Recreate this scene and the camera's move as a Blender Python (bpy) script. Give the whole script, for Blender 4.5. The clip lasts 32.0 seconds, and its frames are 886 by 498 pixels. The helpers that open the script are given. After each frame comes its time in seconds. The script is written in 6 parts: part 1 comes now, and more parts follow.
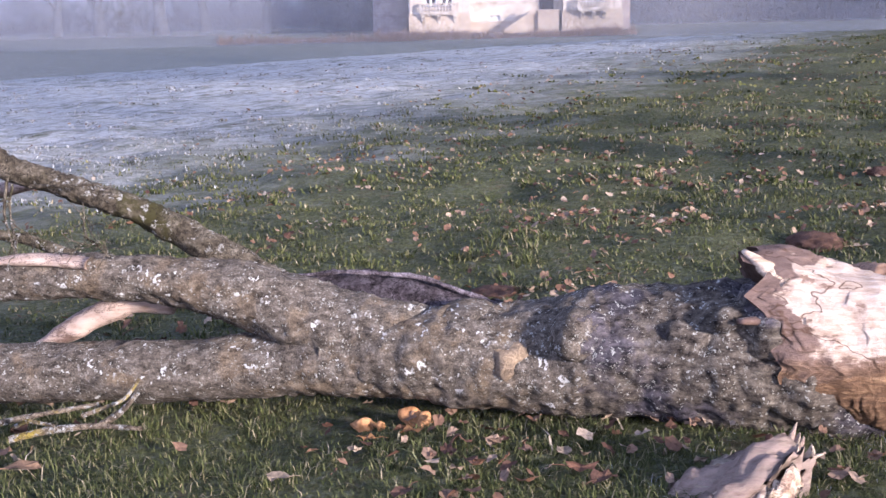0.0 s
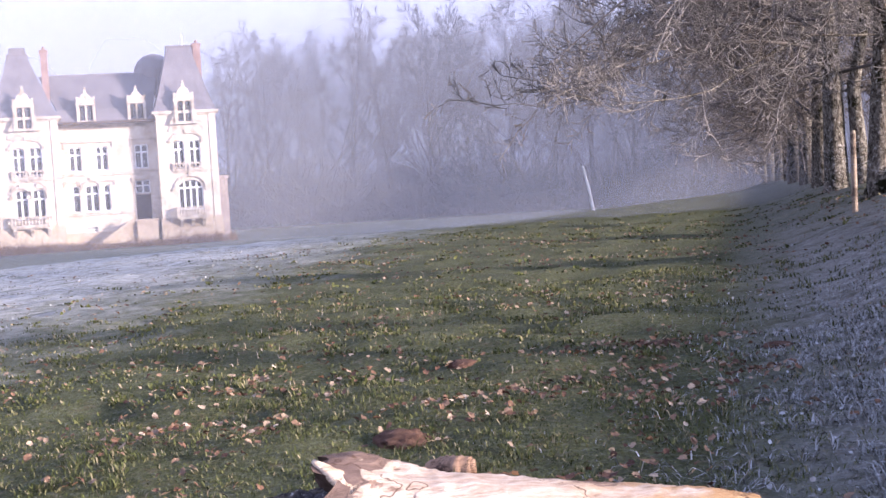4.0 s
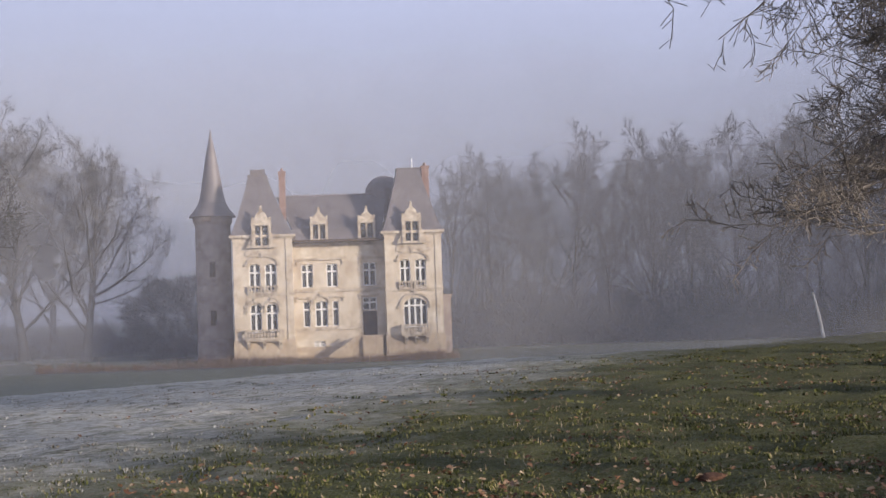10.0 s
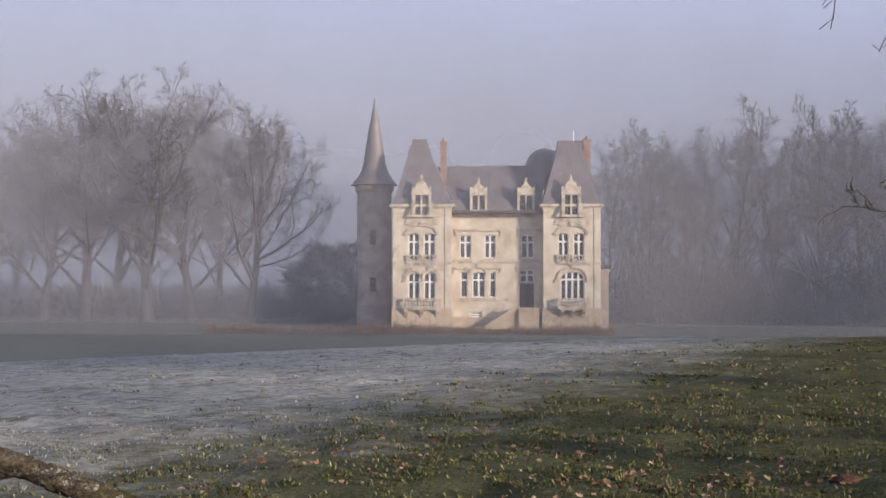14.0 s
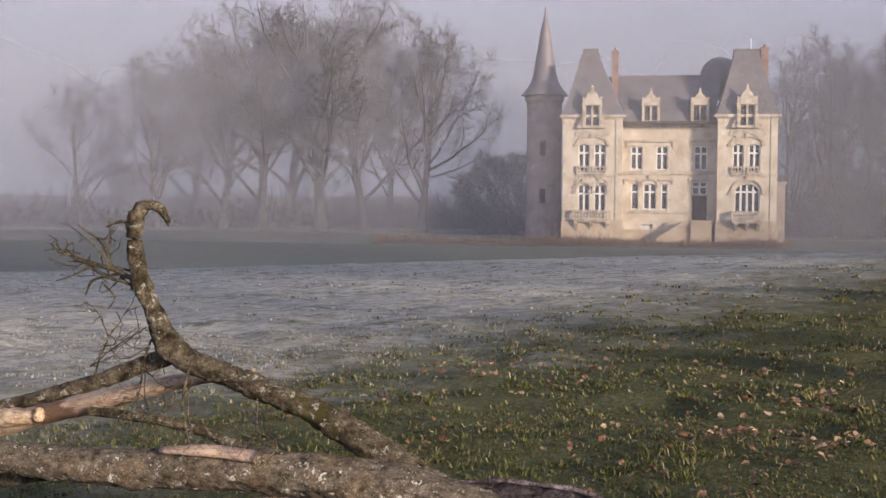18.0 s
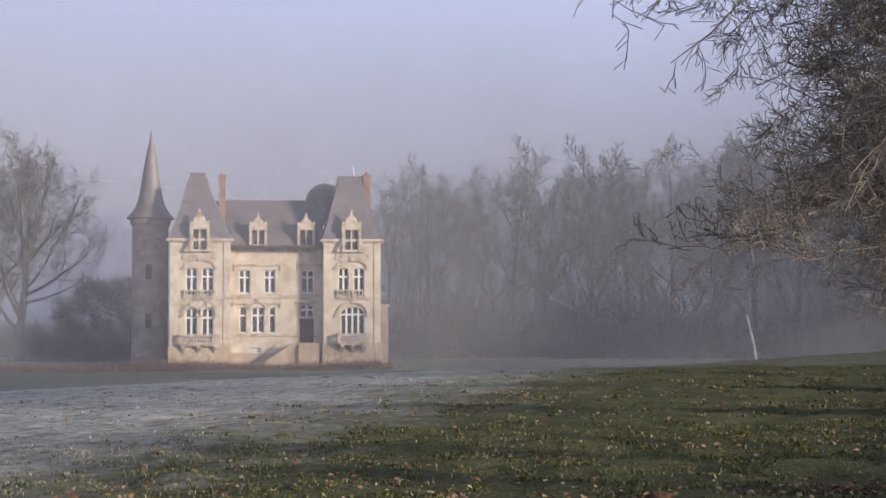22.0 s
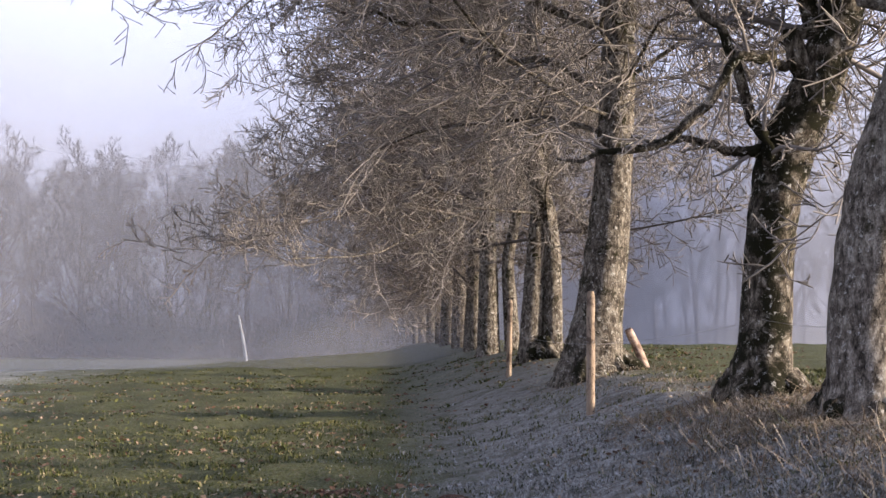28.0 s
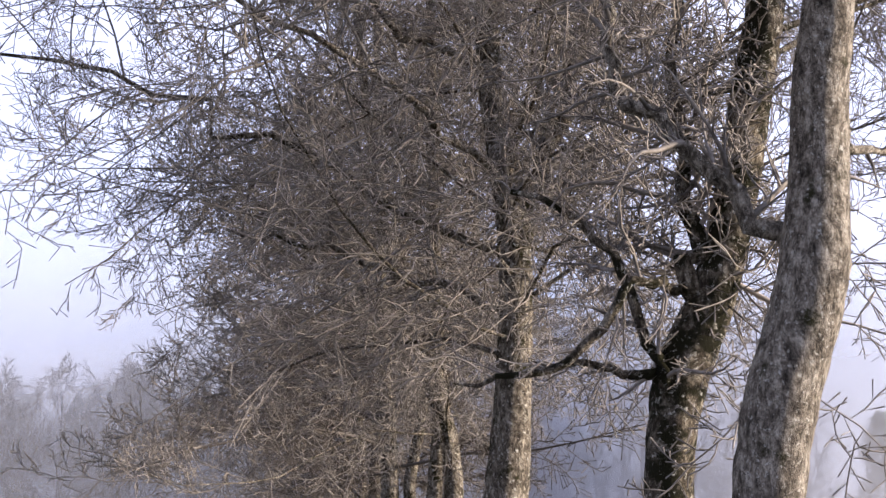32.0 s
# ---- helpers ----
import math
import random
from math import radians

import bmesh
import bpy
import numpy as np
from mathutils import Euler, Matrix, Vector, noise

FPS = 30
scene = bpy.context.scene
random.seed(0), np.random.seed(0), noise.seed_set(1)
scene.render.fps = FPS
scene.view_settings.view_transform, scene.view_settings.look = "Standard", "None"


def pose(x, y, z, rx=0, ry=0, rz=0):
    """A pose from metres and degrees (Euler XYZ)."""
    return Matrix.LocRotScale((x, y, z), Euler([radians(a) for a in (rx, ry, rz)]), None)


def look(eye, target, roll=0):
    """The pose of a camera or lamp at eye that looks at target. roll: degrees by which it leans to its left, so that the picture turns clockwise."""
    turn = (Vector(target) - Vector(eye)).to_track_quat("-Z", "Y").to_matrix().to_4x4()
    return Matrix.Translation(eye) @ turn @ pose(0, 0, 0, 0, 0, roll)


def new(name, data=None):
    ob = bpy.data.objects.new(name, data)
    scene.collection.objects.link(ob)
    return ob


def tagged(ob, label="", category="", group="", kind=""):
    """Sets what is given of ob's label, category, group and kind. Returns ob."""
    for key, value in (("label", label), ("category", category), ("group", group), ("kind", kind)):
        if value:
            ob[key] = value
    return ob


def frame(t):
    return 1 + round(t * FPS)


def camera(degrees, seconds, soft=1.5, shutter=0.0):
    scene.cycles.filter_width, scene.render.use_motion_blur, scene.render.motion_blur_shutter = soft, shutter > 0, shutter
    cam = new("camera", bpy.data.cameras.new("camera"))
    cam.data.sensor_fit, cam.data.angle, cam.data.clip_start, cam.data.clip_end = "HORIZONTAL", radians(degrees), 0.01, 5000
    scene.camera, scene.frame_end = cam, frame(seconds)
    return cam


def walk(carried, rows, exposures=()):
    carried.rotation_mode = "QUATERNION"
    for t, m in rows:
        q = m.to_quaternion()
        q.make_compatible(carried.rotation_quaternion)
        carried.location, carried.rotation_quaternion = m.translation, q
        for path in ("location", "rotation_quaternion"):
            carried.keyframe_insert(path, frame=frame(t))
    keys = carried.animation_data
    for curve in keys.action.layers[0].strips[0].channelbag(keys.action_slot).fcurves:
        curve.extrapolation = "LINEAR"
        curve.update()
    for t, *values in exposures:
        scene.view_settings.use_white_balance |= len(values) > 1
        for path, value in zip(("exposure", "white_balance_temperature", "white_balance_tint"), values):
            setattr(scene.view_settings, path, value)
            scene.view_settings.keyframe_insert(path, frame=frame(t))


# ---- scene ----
PATH = [  # seconds, east, north, up, heading, tilt, lean
    (0, 0.124, 0.244, 1.583, -2.53, -11.32, -1.66),
    (0.5, 0.145, 0.242, 1.591, 3.04, -11.31, -0.96),
    (1, 0.179, 0.233, 1.596, 9.15, -10.47, -0.27),
    (1.5, 0.238, 0.233, 1.608, 14.47, -9.37, -0.84),
    (2, 0.237, 0.220, 1.599, 16.47, -8.17, -1.12),
    (2.5, 0.264, 0.231, 1.604, 16.29, -6.93, -1.80),
    (3, 0.291, 0.242, 1.609, 15.95, -5.70, -2.62),
    (3.5, 0.291, 0.228, 1.620, 15.53, -4.39, -3.10),
    (4, 0.290, 0.212, 1.630, 15.07, -3.11, -3.44),
    (4.5, 0.285, 0.212, 1.622, 14.56, -1.55, -3.70),
    (6.5, 0.221, 0.206, 1.560, 11.58, 1.96, -4.02),
    (7, 0.192, 0.183, 1.550, 10.78, 2.14, -3.87),
    (7.5, 0.154, 0.147, 1.539, 10.00, 2.31, -3.60),
    (8, 0.103, 0.096, 1.533, 9.29, 2.47, -3.37),
    (8.5, 0.051, 0.049, 1.523, 8.50, 2.65, -2.98),
    (9, 0.012, 0.006, 1.523, 7.63, 2.76, -2.65),
    (9.5, -0.035, -0.036, 1.533, 6.66, 2.80, -2.41),
    (10, -0.075, -0.074, 1.541, 5.70, 2.78, -2.11),
    (10.5, -0.088, -0.090, 1.555, 4.73, 2.71, -1.72),
    (11, -0.108, -0.104, 1.560, 3.76, 2.58, -1.47),
    (11.5, -0.105, -0.101, 1.563, 2.83, 2.46, -1.25),
    (12, -0.087, -0.084, 1.564, 1.84, 2.32, -0.89),
    (12.5, -0.057, -0.053, 1.578, 0.87, 2.14, -0.62),
    (13, 0.000, -0.000, 1.600, -0.00, 1.97, -0.40),
    (13.5, 0.169, 0.018, 1.642, -0.82, 1.79, -0.11),
    (14, 0.182, -0.019, 1.641, -1.48, 1.63, 0.00),
    (14.5, 0.189, -0.041, 1.648, -2.12, 1.42, 0.29),
    (16.5, 0.151, 0.030, 1.638, -5.85, -0.41, 1.02),
    (17, 0.142, 0.055, 1.637, -6.94, -0.97, 1.03),
    (17.5, 0.108, 0.110, 1.627, -7.88, -1.56, 0.69),
    (18, 0.048, 0.141, 1.633, -8.91, -2.33, 0.37),
    (18.5, -0.000, 0.188, 1.636, -8.66, -2.95, -0.19),
    (19, -0.026, 0.242, 1.621, -5.27, -3.11, -0.47),
    (19.5, -0.065, 0.192, 1.655, -0.47, -2.02, -0.20),
    (20, -0.096, 0.065, 1.660, 3.41, -0.09, -0.33),
    (20.5, -0.150, 0.024, 1.635, 5.28, 1.36, -0.41),
    (21, -0.201, -0.013, 1.600, 6.15, 2.25, -0.50),
    (21.5, -0.222, -0.049, 1.575, 7.10, 2.88, -0.37),
    (22, -0.250, -0.089, 1.565, 8.49, 3.20, -0.27),
    (22.5, -0.285, -0.117, 1.566, 10.37, 3.24, -0.16),
    (23, -0.305, -0.136, 1.588, 12.53, 3.24, 0.07),
    (23.5, -0.335, -0.128, 1.608, 14.68, 3.23, 0.18),
    (24, -0.362, -0.076, 1.626, 16.70, 3.23, 0.31),
    (24.5, -0.327, -0.023, 1.633, 18.85, 3.23, 0.46),
    (25, -0.294, 0.034, 1.624, 20.85, 3.26, 0.63),
    (25.5, -0.251, 0.100, 1.629, 22.68, 3.27, 0.63),
    (27.5, -0.168, 0.078, 1.624, 29.04, 3.22, 0.57),
    (28, -0.171, 0.068, 1.624, 30.65, 3.23, 0.46),
    (28.5, -0.154, 0.072, 1.629, 32.21, 3.53, 0.35),
    (29, -0.124, 0.092, 1.641, 33.68, 4.15, 0.20),
    (29.5, -0.094, 0.099, 1.646, 34.60, 5.14, 0.05),
    (30, -0.076, 0.095, 1.640, 34.95, 6.49, -0.03),
    (30.5, -0.080, 0.095, 1.653, 34.98, 7.96, -0.11),
    (31, -0.077, 0.102, 1.670, 34.97, 9.64, -0.25),
    (31.5, -0.060, 0.112, 1.688, 34.94, 11.32, -0.32),
    (32, -0.060, 0.120, 1.705, 34.96, 12.89, -0.42),
]
cam = camera(37.9, 32.0, soft=1.5)


def facing(heading, tilt):
    h, p = radians(heading), radians(tilt)
    return Vector((math.sin(h) * math.cos(p), math.cos(h) * math.cos(p), math.sin(p)))


walk(
    cam,
    [(t, look((x, y, z), Vector((x, y, z)) + facing(h, p), lean)) for t, x, y, z, h, p, lean in PATH],
    exposures=[(0, 1.4, 5250, 20), (2, 1.6, 5600, 22), (4.3, 1.6, 5500, 20), (6.5, 0.7, 6150, 9), (9, 0.46, 6150, 9),
               (14, 0.4, 6200, 9), (18.6, 0.56, 6500, 11), (19.5, 0.82, 6400, 10), (20.2, 0.78, 6250, 9), (21, 0.55, 6150, 9), (23, 0.42, 6250, 9), (25.5, 0.98, 6450, 10), (28, 1.35, 6250, 11), (32, 1.33, 6100, 11)],
)

# ---------------------------------------------------------------- daylight
SUN_AZ, SUN_EL = 130.0, 11.0
world = bpy.data.worlds.new("world")
scene.world = world
world.use_nodes = True
wn, wl = world.node_tree.nodes, world.node_tree.links
sky = wn.new("ShaderNodeTexSky")
sky.sky_type, sky.sun_disc = "NISHITA", False
sky.sun_elevation, sky.sun_rotation = radians(SUN_EL), radians(SUN_AZ)
sky.air_density, sky.dust_density, sky.ozone_density = 1.0, 2.0, 3.0
# the mist veils the low sky with a pale, even light and thins overhead
veil = wn.new("ShaderNodeMix")
veil.data_type = "RGBA"
up = wn.new("ShaderNodeSeparateXYZ")
wl.new(wn.new("ShaderNodeTexCoord").outputs["Generated"], up.inputs[0])
thin = wn.new("ShaderNodeMapRange")
for k, val in ((1, 0.38), (2, 0.9), (3, 0.86), (4, 0.12)):
    thin.inputs[k].default_value = val
wl.new(up.outputs[2], thin.inputs[0])
wl.new(thin.outputs[0], veil.inputs[0])
veil.inputs[7].default_value = (4.1, 4.2, 5.65, 1)
wl.new(sky.outputs["Color"], veil.inputs[6])
# mist glows towards the sun
wdir = wn.new("ShaderNodeVectorMath")
wdir.operation = "DOT_PRODUCT"
wdir.inputs[1].default_value = facing(SUN_AZ, SUN_EL)
wl.new(wn.new("ShaderNodeTexCoord").outputs["Generated"], wdir.inputs[0])
glow = wn.new("ShaderNodeMapRange")
for k, val in ((1, -0.75), (2, 1.0), (3, 1.28), (4, 2.1)):
    glow.inputs[k].default_value = val
wl.new(wdir.outputs["Value"], glow.inputs[0])
lit = wn.new("ShaderNodeMix")
lit.data_type, lit.blend_type = "RGBA", "MULTIPLY"
lit.inputs[0].default_value = 1.0
wl.new(veil.outputs[2], lit.inputs[6])
wl.new(glow.outputs[0], lit.inputs[7])
wl.new(lit.outputs[2], wn["Background"].inputs["Color"])
wn["Background"].inputs["Strength"].default_value = 0.083
sun = new("sun", bpy.data.lights.new("sun", "SUN"))
sun.data.energy, sun.data.angle, sun.data.color = 5.0, radians(6.0), (1.0, 0.84, 0.67)
sun.matrix_world = look((0, 0, 0), -facing(SUN_AZ, SUN_EL))


# ---------------------------------------------------------------- materials
def material(name, rough=0.85, metal=0.0):
    m = bpy.data.materials.new(name)
    m.use_nodes = True
    b = m.node_tree.nodes["Principled BSDF"]
    b.inputs["Roughness"].default_value, b.inputs["Metallic"].default_value = rough, metal
    # rough, broken surfaces have hardly any sheen
    b.inputs["Specular IOR Level"].default_value = 0.5 if rough < 0.6 else 0.12
    return m, m.node_tree.nodes, m.node_tree.links, b


def ramp(n, l, fac, stops):
    r = n.new("ShaderNodeValToRGB")
    while len(r.color_ramp.elements) < len(stops):
        r.color_ramp.elements.new(0.5)
    for e, (p, c) in zip(r.color_ramp.elements, stops):
        e.position, e.color = p, (*c, 1)
    l.new(fac, r.inputs["Fac"])
    return r.outputs["Color"]


def noisy(n, l, scale, detail=6, rough=0.6, stretch=None, world_space=True):
    tex = n.new("ShaderNodeTexNoise")
    tex.inputs["Scale"].default_value, tex.inputs["Detail"].default_value = scale, detail
    tex.inputs["Roughness"].default_value = rough
    co = n.new("ShaderNodeNewGeometry").outputs["Position"] if world_space else n.new("ShaderNodeTexCoord").outputs["Object"]
    if stretch:
        mp = n.new("ShaderNodeMapping")
        mp.inputs["Scale"].default_value = stretch
        l.new(co, mp.inputs["Vector"])
        co = mp.outputs["Vector"]
    l.new(co, tex.inputs["Vector"])
    return tex.outputs["Fac"]


def mixed(n, l, fac, a, b, mode="MIX"):
    x = n.new("ShaderNodeMix")
    x.data_type, x.blend_type = "RGBA", mode
    for s, v in ((x.inputs[0], fac), (x.inputs[6], a), (x.inputs[7], b)):
        if isinstance(v, (int, float)):
            s.default_value = v
        elif isinstance(v, tuple):
            s.default_value = (*v, 1)
        else:
            l.new(v, s)
    return x.outputs[2]


def bumped(n, l, b, height, strength, distance=0.02):
    u = n.new("ShaderNodeBump")
    u.inputs["Strength"].default_value, u.inputs["Distance"].default_value = strength, distance
    l.new(height, u.inputs["Height"])
    l.new(u.outputs["Normal"], b.inputs["Normal"])


def surface(name, dark, light, scale=3.0, fine=40.0, rough=0.85, bump=0.4, metal=0.0, stretch=None, world_space=True, dist=0.02, vary=0.0):
    """A plain weathered surface: broad stains, fine grain and a little relief."""
    m, n, l, b = material(name, rough, metal)
    broad, grain = noisy(n, l, scale, 5, 0.6, stretch, world_space), noisy(n, l, fine, 6, 0.65, stretch, world_space)
    mid = tuple((p + q) / 2 for p, q in zip(dark, light))
    c = ramp(n, l, broad, [(0.3, dark), (0.5, mid), (0.72, light)])
    g = ramp(n, l, grain, [(0.3, (0.62, 0.62, 0.62)), (0.7, (1.2, 1.2, 1.2))])
    c = mixed(n, l, 0.8, c, g, "MULTIPLY")
    if vary:
        info = n.new("ShaderNodeObjectInfo")
        v = ramp(n, l, info.outputs["Random"], [(0.0, (1 - vary,) * 3), (1.0, (1 + vary,) * 3)])
        c = mixed(n, l, 1.0, c, v, "MULTIPLY")
    l.new(c, b.inputs["Base Color"])
    if bump:
        bumped(n, l, b, grain, bump, dist)
    return m


# ---------------------------------------------------------------- mesh helpers
def mesh_from(name, verts, faces, smooth=False):
    """A mesh from arrays; faces: quads (n, 4) or triangles (n, 3)."""
    me = bpy.data.meshes.new(name)
    verts, faces = np.asarray(verts, dtype=np.float32), np.asarray(faces, dtype=np.int32)
    k = faces.shape[1]
    me.vertices.add(len(verts))
    me.vertices.foreach_set("co", verts.ravel())
    me.loops.add(faces.size)
    me.loops.foreach_set("vertex_index", faces.ravel())
    me.polygons.add(len(faces))
    me.polygons.foreach_set("loop_start", np.arange(0, faces.size, k, dtype=np.int32))
    me.polygons.foreach_set("loop_total", np.full(len(faces), k, dtype=np.int32))
    me.polygons.foreach_set("use_smooth", np.full(len(faces), smooth))
    me.update(calc_edges=True)
    return me


def child(name, me, mat, parent, label=""):
    ob = new(name, me)
    if mat and not me.materials:
        me.materials.append(mat)
    ob.parent = parent
    return tagged(ob, label)


def part(name, bm, mat, parent, label="", smooth=False):
    me = bpy.data.meshes.new(name)
    for f in bm.faces:
        f.smooth = smooth
    bm.to_mesh(me)
    bm.free()
    return child(name, me, mat, parent, label)


def thing(name, label, category, at=(0, 0, 0), turn=0.0, group="", kind=""):
    ob = new(name)
    ob.empty_display_size = 0.2
    ob.matrix_basis = pose(*at, 0, 0, turn)
    return tagged(ob, label, category, group, kind)


def box(bm, x0, x1, y0, y1, z0, z1):
    v = [bm.verts.new(p) for p in ((x0, y0, z0), (x1, y0, z0), (x1, y1, z0), (x0, y1, z0),
                                   (x0, y0, z1), (x1, y0, z1), (x1, y1, z1), (x0, y1, z1))]
    for q in ((3, 2, 1, 0), (4, 5, 6, 7), (0, 1, 5, 4), (1, 2, 6, 5), (2, 3, 7, 6), (3, 0, 4, 7)):
        bm.faces.new([v[i] for i in q])
    return bm


def boxes(*dims):
    bm = bmesh.new()
    for d in dims:
        box(bm, *d)
    return bm


def frames_along(p):
    t = np.gradient(p, axis=0)
    t /= np.linalg.norm(t, axis=1)[:, None] + 1e-9
    ref = np.array([0.0, 0.0, 1.0]) if abs(t[:, 2]).mean() < 0.8 else np.array([1.0, 0.0, 0.0])
    a = np.cross(t, ref)
    a /= np.linalg.norm(a, axis=1)[:, None] + 1e-9
    return a, np.cross(t, a)


def tubes(lines, sides, lump=0.0, rng=None):
    """Tapered tubes round polylines of (points, radii), as one set of quads."""
    groups = {}
    for p, r in lines:
        groups.setdefault(len(p), ([], []))
        groups[len(p)][0].append(p)
        groups[len(p)][1].append(r)
    vs, fs, off = [], [], 0
    ang = np.arange(sides) * 2 * np.pi / sides
    ca, sa = np.cos(ang)[:, None], np.sin(ang)[:, None]
    ring = np.arange(sides)
    nxt = (ring + 1) % sides
    for n, (ps, rs) in groups.items():
        p, r = np.asarray(ps, float), np.asarray(rs, float)
        m = len(p)
        t = np.gradient(p, axis=1)
        t /= np.linalg.norm(t, axis=2)[..., None] + 1e-9
        steep = (abs(t[:, :, 2]).mean(1) > 0.8)[:, None, None]
        a = np.cross(t, np.where(steep, np.array([1.0, 0.0, 0.0]), np.array([0.0, 0.0, 1.0])))
        a /= np.linalg.norm(a, axis=2)[..., None] + 1e-9
        b = np.cross(t, a)
        rr = np.broadcast_to(r[..., None], (m, n, sides))
        if lump:
            rr = rr * (1 + lump * rng.standard_normal(rr.shape))
        v = p[:, :, None, :] + rr[..., None] * (a[:, :, None, :] * ca + b[:, :, None, :] * sa)
        base = off + (np.arange(m)[:, None] * n + np.arange(n - 1)[None, :])[..., None] * sides
        fs.append(np.stack([base + ring, base + nxt, base + sides + nxt, base + sides + ring], -1).reshape(-1, 4))
        vs.append(v.reshape(-1, 3))
        off += m * n * sides
    return np.concatenate(vs), np.concatenate(fs)


# ---------------------------------------------------------------- the lie of the land
def step(a, b, v):
    u = np.clip((v - a) / (b - a), 0, 1)
    return u * u * (3 - 2 * u)


def bank_side(x, y):
    """Metres to the right of the line of trees."""
    return (x - 8.25) * 0.887 - (y - 7.28) * 0.462


def land(x, y):
    x, y = np.asarray(x, float), np.asarray(y, float)
    meadow = -0.0045 * np.clip(y, -20, 60) + 0.030 * np.clip(x, -26, 6) + 0.012 * np.clip(x - 6, 0, 30)
    far = step(38, 74, y + 0.35 * np.clip(-x, 0, 40) - 0.9 * np.clip(x - 14, 0, 60))
    z = meadow * (1 - far) + far * (-2.08 + 0.012 * np.clip(-x - 8, 0, 40) + 0.008 * np.clip(y - 125, 0, 200))
    s = bank_side(x, y)
    z = z + (0.62 * step(-3.7, -0.4, s) + 0.12 * step(-1.5, 0.6, s)) * (1 - 0.3 * step(20, 60, y))
    # beyond the avenue the field falls away towards a second wood
    return z - 2.5 * step(1.0, 7.0, s) * step(35, 110, np.hypot(x, y))


def relief(x, y):
    """Small hummocks of the turf."""
    r = np.random.default_rng(3)
    z = np.zeros_like(np.asarray(x, float))
    for wave_no in range(26):
        k = r.uniform(0.6, 7.0)
        t = r.uniform(0, 2 * np.pi)
        z = z + 0.012 / (0.5 + 0.35 * k) * np.sin(k * (x * np.cos(t) + y * np.sin(t)) + r.uniform(0, 6.28))
    r0 = np.hypot(x, y)
    return (z + tussocks(x, y) * step(6.5, 11, r0)) * np.exp(-r0 / 60)


def tussocks(x, y):
    """Rough tufts of the ungrazed meadow: blunt heads with hollows between them."""
    r = np.random.default_rng(8)
    z = np.zeros_like(np.asarray(x, float))
    for k0, k1, share in ((2.2, 4.0, 0.5), (4.5, 8.0, 0.5)):
        w = np.zeros_like(z)
        for wave_no in range(9):
            k, t = r.uniform(k0, k1), r.uniform(0, 2 * np.pi)
            w = w + np.sin(k * (x * np.cos(t) + y * np.sin(t)) + r.uniform(0, 6.28)) / 3
        z = z + share * np.tanh(1.6 * w)
    return 0.05 * z


def land_z(x, y):
    return float(land(x, y) + relief(np.float64(x), np.float64(y)))


